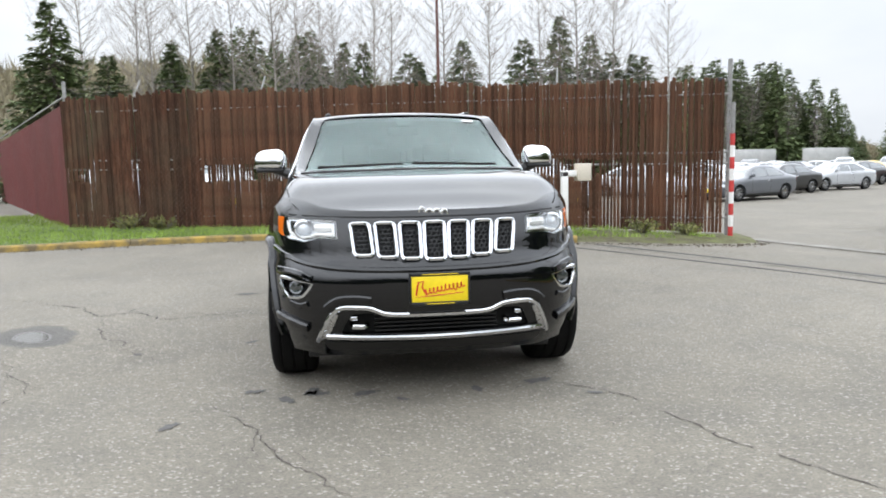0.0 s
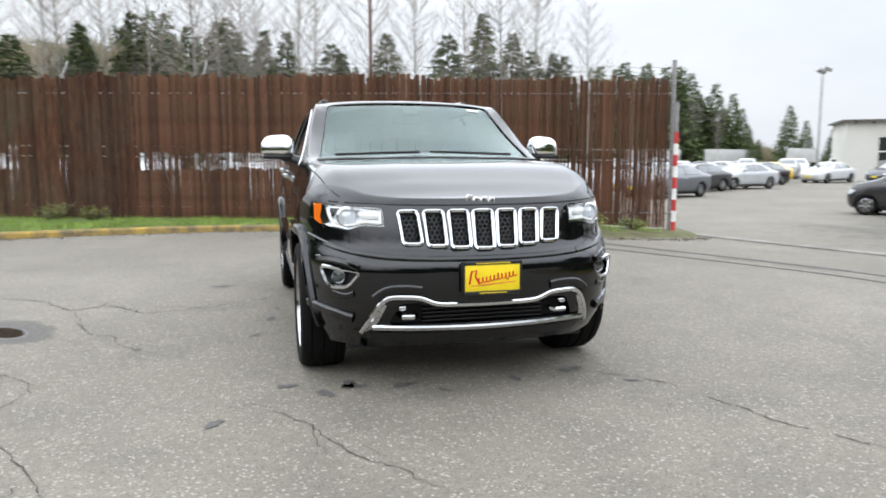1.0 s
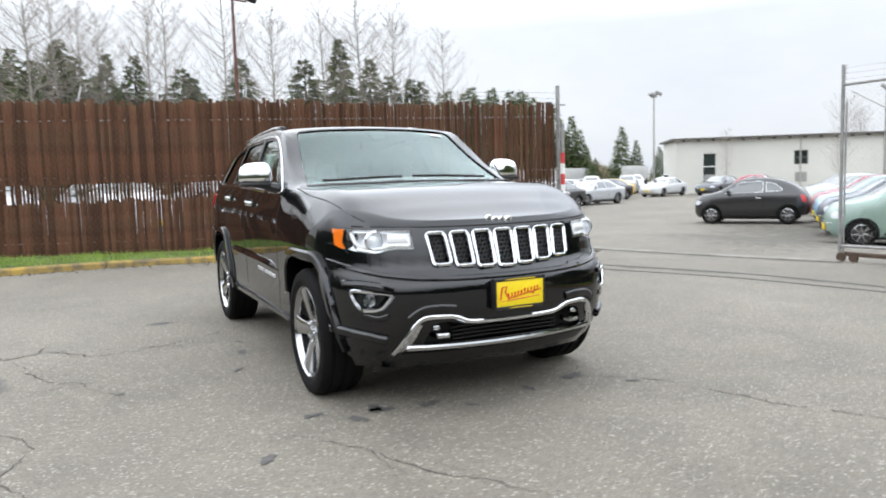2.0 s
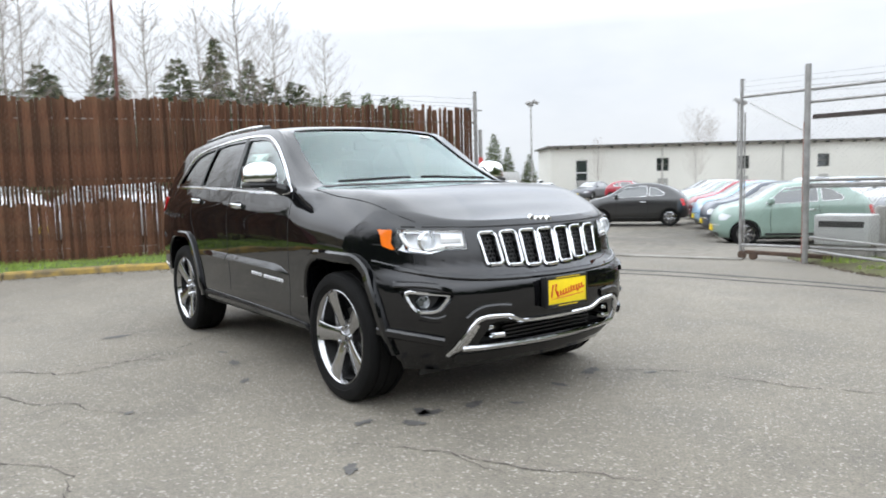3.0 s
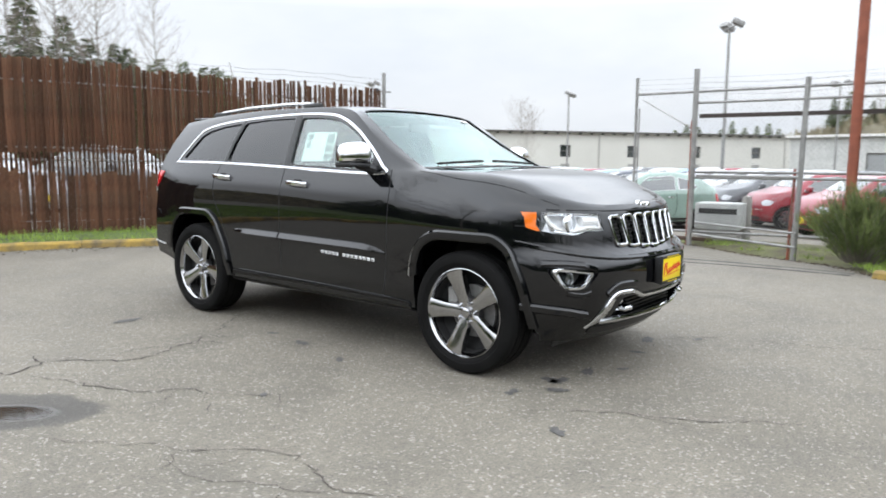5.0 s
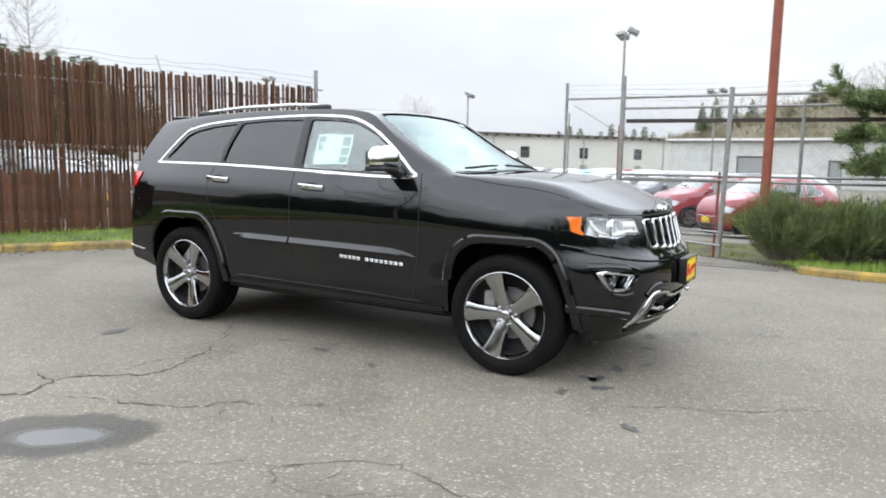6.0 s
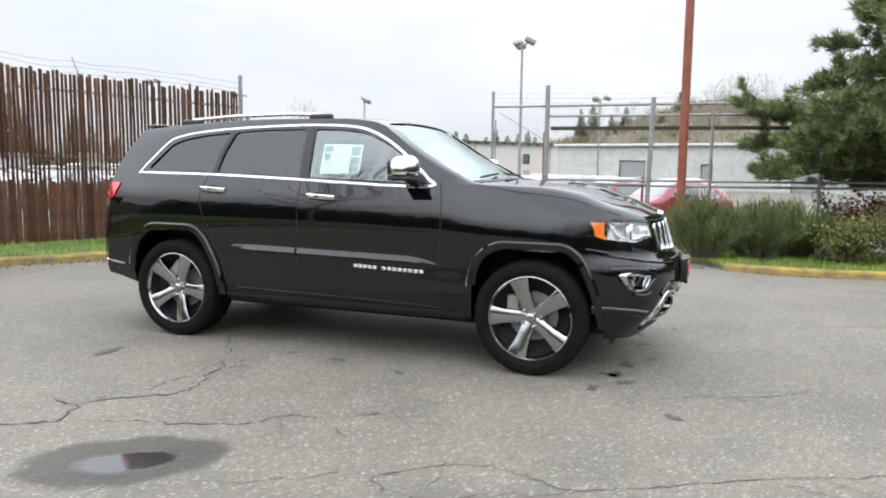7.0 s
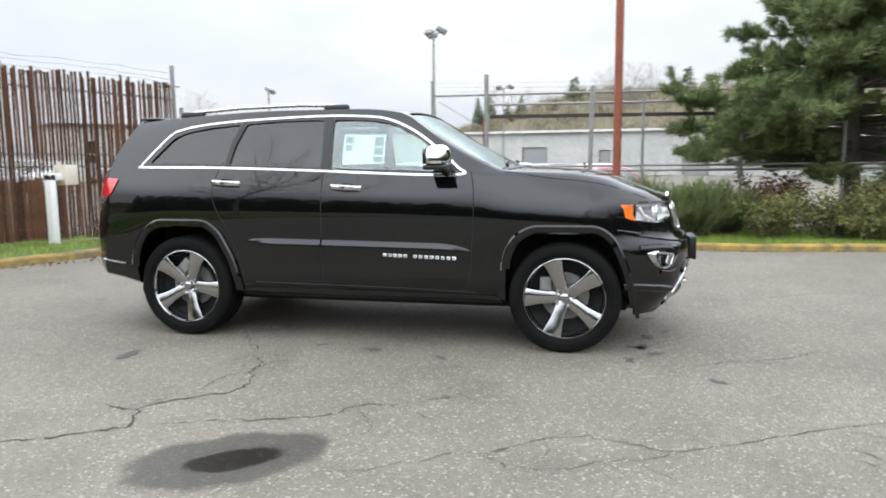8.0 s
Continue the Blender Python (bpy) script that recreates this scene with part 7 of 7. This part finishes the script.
broom((7.0, -2.45, -0.05), 1.02, 0.85, 31)
broom((7.35, -3.25, -0.05), 0.95, 0.8, 32)
broom((7.9, -3.9, -0.05), 0.88, 0.75, 33)


def leafy_shrub(at, high, wide, seed, material, label, name="shrub", leaf=0.06, count=3600):
    rng = random.Random(seed)
    t = thing(name, label, "shrub", at, group="verge shrubs")
    g, stems = Geo(), Geo()
    for k in range(26):
        a, r = rng.uniform(0, 2 * math.pi), wide * math.sqrt(rng.random())
        top = Vector((r * math.cos(a), r * math.sin(a), high * rng.uniform(0.55, 1.0)))
        stems.tube([(0.2 * top.x, 0.2 * top.y, 0), top * 0.6, top], [0.012, 0.008, 0.003], 4, caps=False)
        for j in range(count // 26):
            p = top * rng.uniform(0.35, 1.0) + wander(rng, 0.16 * wide)
            p.z = abs(p.z)
            card(g, p, (wander(rng) + Vector((0, 0, 0.3))).normalized(), wander(rng), leaf * rng.uniform(0.7, 1.5), leaf * rng.uniform(0.4, 0.8))
    part("woody_base", stems, M_BARK, t)
    part("foliage", g, material, t, smooth=0)


M_REDLEAF = leaf_mat("reddish_leaves", (0.09, 0.035, 0.02), (0.18, 0.085, 0.04))
for k, (x, y, h, w, red) in enumerate(((7.5, -4.6, 0.75, 0.8, 0), (7.9, -5.7, 0.85, 0.9, 0), (8.2, -6.9, 0.95, 1.0, 0), (9.4, -5.0, 1.1, 0.8, 1), (8.6, -8.2, 0.9, 1.0, 0), (9.6, -7.6, 1.1, 0.9, 0), (9.0, -3.6, 0.9, 0.6, 0), (9.2, -9.8, 1.0, 1.1, 0), (7.3, -6.2, 0.4, 0.6, 0))):
    leafy_shrub((x, y, -0.08), h, w, 50 + k, M_REDLEAF if red else M_SHRUB, "reddish leafy shrub under the pine" if red else "low leafy green-brown shrub under the pine")
for k, (x, y, h, w) in enumerate(((-5.1, 9.7, 0.35, 0.4), (-4.3, 9.4, 0.28, 0.35), (4.9, 6.35, 0.2, 0.4), (5.7, 6.1, 0.18, 0.4))):
    leafy_shrub((x, y, level(x, y) + 0.08), h, w, 70 + k, M_SHRUB, "small dark weed clump at the fence foot", "weed_clump", 0.05, 500)


def grass(name, inside, box, count, seed, tall, label):
    rng = random.Random(seed)
    g = Geo()
    while count > 0:
        x, y = rng.uniform(box[0], box[1]), rng.uniform(box[2], box[3])
        base = inside(x, y)
        if base is None:
            continue
        count -= 1
        if y > -2.4 and seed == 8 and noise.noise((x * 1.3, y * 1.3, 2.0)) < 0.12:
            continue
        thick = 0.5 + 0.7 * noise.noise((x * 0.8, y * 0.8, seed))
        h = tall * rng.uniform(0.5, 1.2) * max(0.25, thick + 0.4)
        a = rng.uniform(0, 2 * math.pi)
        lean = Vector((rng.uniform(-0.4, 0.4), rng.uniform(-0.4, 0.4), 1)).normalized()
        s = Vector((math.cos(a), math.sin(a), 0)) * rng.uniform(0.004, 0.008)
        p = Vector((x, y, base))
        g.add([p - s, p + s, p + lean * h], [(0, 1, 2)])
    tagged(part(name, g, M_GRASS, smooth=0), label, "grass", kind="stuff")


KL = np.array(along(off(KERB_LEFT, 0.16), 0.2) + along(EDGE_LEFT, 0.2))
ERL = np.array(along(EDGE_RIGHT, 0.2) + along(off(KERB_RIGHT, 0.16), 0.2))


def in_left(x, y):
    edge = np.interp(x, KL[:, 0], KL[:, 1]) if x > KL[0, 0] else 1e9
    far = FENCE_END.y + (x - FENCE_END.x) * F_DIR.y / F_DIR.x if x > FENCE_CORNER.x else FENCE_CORNER.y + (FENCE_CORNER.x - x) * 1.9
    if x > 3.9 and noise.noise((x * 1.7, y * 1.7, 6.0)) < 0.25 * (x - 3.9) - 0.1:
        return None
    return level(x, y) + 0.10 if edge + 0.02 < y < far - 0.03 else None


def in_right(x, y):
    order = np.argsort(ERL[:, 1])
    edge = np.interp(y, ERL[order, 1], ERL[order, 0])
    return level(x, y) + 0.06 if edge + 0.04 < x < 9.4 and y < 0.9 else None


grass("grass", in_left, (-11.0, 6.6, 4.8, 16.0), 24000, 3, 0.095, "short spring grass on the verge by the fence")
grass("grass", in_right, (5.6, 9.4, -9.0, 0.9), 14000, 8, 0.12, "ragged grass and weeds on the verge by the gate")


# ---- marks in the paving: cracks, wet patch, spots, kerbside litter ----
M_CRACK = plain_mat("crack_dirt", (0.052, 0.042, 0.036), 0.95)
M_OIL = rough_mat("oil_soaked_asphalt", (0.06, 0.057, 0.053), (0.11, 0.105, 0.098), 20.0, 0.8, 90.0)


def crack(points, width, seed, branches=4):
    """A jagged crack with thin side branches, lying in the paving."""
    rng = random.Random(seed)
    g = Geo()

    def run(line, w):
        pts = [np.array(p) for p in along(smooth_line(line, 4), 0.035)]
        drift = np.zeros(2)
        out = []
        for k, p in enumerate(pts):
            drift = 0.5 * drift + np.array([rng.gauss(0, 0.011), rng.gauss(0, 0.011)])
            out.append(p + drift)
        for k, p in enumerate(out):
            a, b = out[max(k - 1, 0)], out[min(k + 1, len(out) - 1)]
            t = (b - a) / (np.linalg.norm(b - a) + 1e-9)
            n = np.array([-t[1], t[0]]) * w * 0.58 * rng.uniform(0.15, 1.5) * min(1.0, 0.25 + 3.0 * min(k, len(out) - 1 - k) / len(out))
            for s in (-0.5, 0.5):
                x, y = p + n * s
                g.v.append((x, y, level(x, y) + 0.0035))
        o = len(g.v) - 2 * len(out)
        g.f += [(o + 2 * k, o + 2 * k + 1, o + 2 * k + 3, o + 2 * k + 2) for k in range(len(out) - 1) if noise.noise((out[k][0] * 2.3, out[k][1] * 2.3, seed)) > -0.42]
        return out

    main = run(points, width)
    for _ in range(branches):
        k = rng.randrange(len(main))
        a = rng.uniform(0, 2 * math.pi)
        d = np.array([math.cos(a), math.sin(a)]) * rng.uniform(0.15, 0.45)
        run([main[k], main[k] + d * 0.5 + rng.uniform(-0.05, 0.05), main[k] + d], width * 0.5)
    part("crack", g, M_CRACK, ground, smooth=0)


crack([(-4.1, 1.9), (-3.6, 1.5), (-3.08, 1.16), (-2.94, 0.95), (-2.79, 0.71), (-2.74, 0.67), (-2.53, 0.79), (-2.39, 0.70), (-2.24, 0.53), (-2.12, 0.40), (-1.93, 0.40), (-1.75, 0.49), (-1.50, 0.58), (-1.26, 0.70), (-1.03, 0.90), (-0.82, 1.06)], 0.026, 1, 6)
crack([(-2.53, 0.79), (-2.52, 0.90), (-2.50, 1.02)], 0.018, 11, 0)
crack([(-2.74, 0.63), (-2.66, 0.47), (-2.56, 0.20), (-2.50, -0.06), (-2.44, -0.17), (-2.38, -0.30), (-2.28, -0.34), (-2.21, -0.45), (-2.16, -0.60), (-2.06, -0.80), (-1.96, -0.90), (-1.88, -1.02)], 0.015, 2, 3)
crack([(-3.14, -0.42), (-3.05, -0.62), (-2.95, -0.75), (-2.87, -0.90), (-2.79, -1.0), (-2.70, -1.19), (-2.63, -1.30), (-2.54, -1.40), (-2.46, -1.58), (-2.45, -1.72), (-2.54, -2.06), (-2.39, -2.34), (-2.22, -2.63), (-1.97, -3.14), (-1.7, -3.9)], 0.011, 3, 5)
crack([(-2.70, -1.20), (-2.77, -1.20), (-2.82, -1.28), (-2.90, -1.31)], 0.009, 12, 1)
crack([(-2.86, -1.40), (-2.84, -1.54), (-2.77, -1.66), (-2.73, -1.75), (-2.68, -1.84), (-2.65, -1.92), (-2.58, -2.05)], 0.010, 13, 2)
crack([(-2.33, -2.83), (-2.40, -2.90), (-2.48, -3.0)], 0.012, 14, 1)
crack([(0.55, -1.75), (0.68, -1.97), (0.94, -2.25), (1.07, -2.43), (1.19, -2.86), (1.29, -3.12), (1.41, -3.35), (1.52, -3.57), (1.75, -3.95), (2.0, -4.4)], 0.016, 4, 4)
crack([(-1.25, -2.1), (-0.97, -2.56), (-0.83, -2.91), (-0.72, -3.05), (-0.5, -3.4)], 0.012, 5, 2)
crack([(-5.2, 3.4), (-4.2, 3.1), (-3.4, 3.4), (-2.5, 3.2), (-1.7, 3.7)], 0.016, 6, 5)
crack([(2.6, 0.6), (3.0, 1.2), (3.1, 1.9), (3.6, 2.6)], 0.010, 8, 3)


def patch(name, cx, cy, rx, ry, turn, wobble, lift, material, seed, label, parent=None):
    rng = random.Random(seed)
    g, n = Geo(), 56
    c, s = math.cos(radians(turn)), math.sin(radians(turn))
    rings = 5
    for j in range(1, rings + 1):
        for k in range(n):
            a = 2 * math.pi * k / n
            r = (j / rings) * (1 + wobble * noise.noise((2.2 * math.cos(a) + seed, 2.2 * math.sin(a), seed)) + 0.4 * wobble * noise.noise((7 * math.cos(a), 7 * math.sin(a), seed)))
            x, y = rx * r * math.cos(a), ry * r * math.sin(a)
            px, py = cx + c * x - s * y, cy + s * x + c * y
            g.v.append((px, py, level(px, py) + lift))
    g.v.append((cx, cy, level(cx, cy) + lift))
    g.f += [((j - 1) * n + k, (j - 1) * n + (k + 1) % n, j * n + (k + 1) % n, j * n + k) for j in range(1, rings) for k in range(n)]
    g.f += [(len(g.v) - 1, k, (k + 1) % n) for k in range(n)]
    return part(name, g, material, ground, label)


for k, (x, y, r) in enumerate(((-1.56, 1.56, 0.07), (-1.23, -0.64, 0.035), (-0.71, -1.96, 0.05), (-0.85, -2.09, 0.045), (-0.68, -2.0, 0.05), (0.64, -2.01, 0.06), (-1.42, -2.41, 0.04), (0.25, -2.1, 0.04), (-0.2, -2.2, 0.03), (-1.05, -1.9, 0.04), (-2.0, -0.84, 0.025), (-1.1, -0.1, 0.05), (-1.05, 0.3, 0.03), (0.9, -2.3, 0.03), (-0.4, -2.05, 0.05))):
    patch("oil_spot", x, y, r * 1.5, r * 0.7, 40 * k, 0.7, 0.0045, M_OIL, 20 + k, "small dark oil spot")

rng = random.Random(91)
litter = Geo()
for line, count in ((KERB_LEFT, 900), (EDGE_LEFT, 350), (EDGE_RIGHT, 500), (KERB_RIGHT, 350)):
    pts = along(line, 0.1)
    for _ in range(count):
        x, y = pts[rng.randrange(len(pts))]
        x, y = x + rng.gauss(0, 0.05) - 0.02, y - abs(rng.gauss(0.06, 0.16))
        r = rng.uniform(0.006, 0.022)
        m = pose(x, y, level(x, y) + 0.4 * r, rng.uniform(0, 360), rng.uniform(0, 360), rng.uniform(0, 360))
        litter.add([(r, 0, 0), (-r, 0.2 * r, 0), (0, r * 0.8, 0), (0.1 * r, -r * 0.8, 0), (0, 0, r * 0.6), (0, 0.1 * r, -r * 0.6)], [(0, 2, 4), (2, 1, 4), (1, 3, 4), (3, 0, 4), (2, 0, 5), (1, 2, 5), (3, 1, 5), (0, 3, 5)], m)
tagged(part("kerbside_litter", litter, M_SOIL, smooth=0), "gravel, leaf scraps and dirt along the kerb", "litter", kind="stuff")


# ---- the fence's slats: two tiers, with the upper and lower ends ragged ----
def slat_mesh(length, width, lean, top):
    g, n = Geo(), 3
    half = width / 2
    for z, sx in ((0.0, 0.0), (length * 0.5, lean), (length - top, 0.0)):
        g.v += [(sx - half, -0.006, z), (sx + half, -0.006, z), (sx + half, 0.006, z), (sx - half, 0.006, z)]
    g.v += [(-half * 0.2, -0.006, length), (half, -0.006, length - top * 0.4), (half, 0.006, length - top * 0.4), (-half * 0.2, 0.006, length)]
    g.f += [(4 * j + k, 4 * j + (k + 1) % 4, 4 * j + 4 + (k + 1) % 4, 4 * j + 4 + k) for j in range(3) for k in range(4)] + [(3, 2, 1, 0), (12, 13, 14, 15)]
    return g


rng = random.Random(29)
UPPER = [slat_mesh(1.0, w, l, 0.012).mesh("slat", M_SLAT, 0) for w in (0.050, 0.056, 0.062) for l in (-0.004, 0.004)]
face = math.degrees(math.atan2(F_DIR.y, F_DIR.x))
PITCH = 0.0655
count = int(F_LEN / PITCH)
singles, rest = 0, Geo()
for k in range(count):
    d = 0.12 + PITCH * k
    p = FENCE_END + F_DIR * d
    foot, top = fence_foot(d), fence_top(d) + rng.uniform(-0.07, 0.05)
    patch = noise.noise((d * 0.55, 7.7, 0.0))
    twisted = 1.0 - min(max((d - 5.6) / 1.8, 0.0), 1.0)
    # where the mid band shows daylight, between the tiers
    gap_lo = 1.02 + 0.12 * noise.noise((d * 0.8, 1.0, 5.0)) + rng.uniform(-0.05, 0.05) + foot
    gap_hi = 1.34 + 0.04 * noise.noise((d * 0.6, 4.0, 5.0)) + rng.uniform(-0.012, 0.012) + foot
    closed = noise.noise((d * 0.42, 3.3, 9.1)) > 0.22
    w = rng.uniform(1.22, 1.42) if twisted < 0.5 else rng.uniform(1.12, 1.28)
    loose = (0.96 if d > 2.3 else 0.76) + 0.14 * noise.noise((d * 0.7, 2.0, 1.0))
    tiers = []
    if closed:
        tiers.append((foot + 0.02, top, 1.0))
    else:
        tiers.append((foot + 0.02, gap_lo, loose))
        tiers.append((gap_hi, top, 1.0))
        # broken slats leave thin cores and slits of daylight in between
        if rng.random() < 0.97:
            tiers.append((gap_lo - 0.02, gap_hi + 0.02, rng.uniform(0.58, 0.72)))
    for z0, z1, narrow in tiers:
        scale = w * narrow
        if z1 - z0 < 0.05:
            continue
        m = pose(p.x - F_OUT.x * 0.009 * (k % 2), p.y - F_OUT.y * 0.009 * (k % 2), z0, rng.uniform(-0.4, 0.4), rng.uniform(-0.5, 0.5), face + rng.uniform(-2.5, 2.5) + 30 * twisted * (1.0 if z0 > 1.0 else 0.85 if closed else 0.35 if d < 2.3 else 0.0)) @ Matrix.Diagonal((scale, 1.0, z1 - z0, 1))
        me = UPPER[rng.randrange(len(UPPER))]
        if singles < 298 and d > 0.0 and narrow > 0.74 and d < 10.5:
            ob = new("slat", me)
            ob.parent = fence
            ob.matrix_basis = m
            singles += 1
        else:
            rest.add([v.co for v in me.vertices], [tuple(q.vertices) for q in me.polygons], m)
part("slat_row", rest, M_SLAT, fence, smooth=0)["kind"] = "stuff"
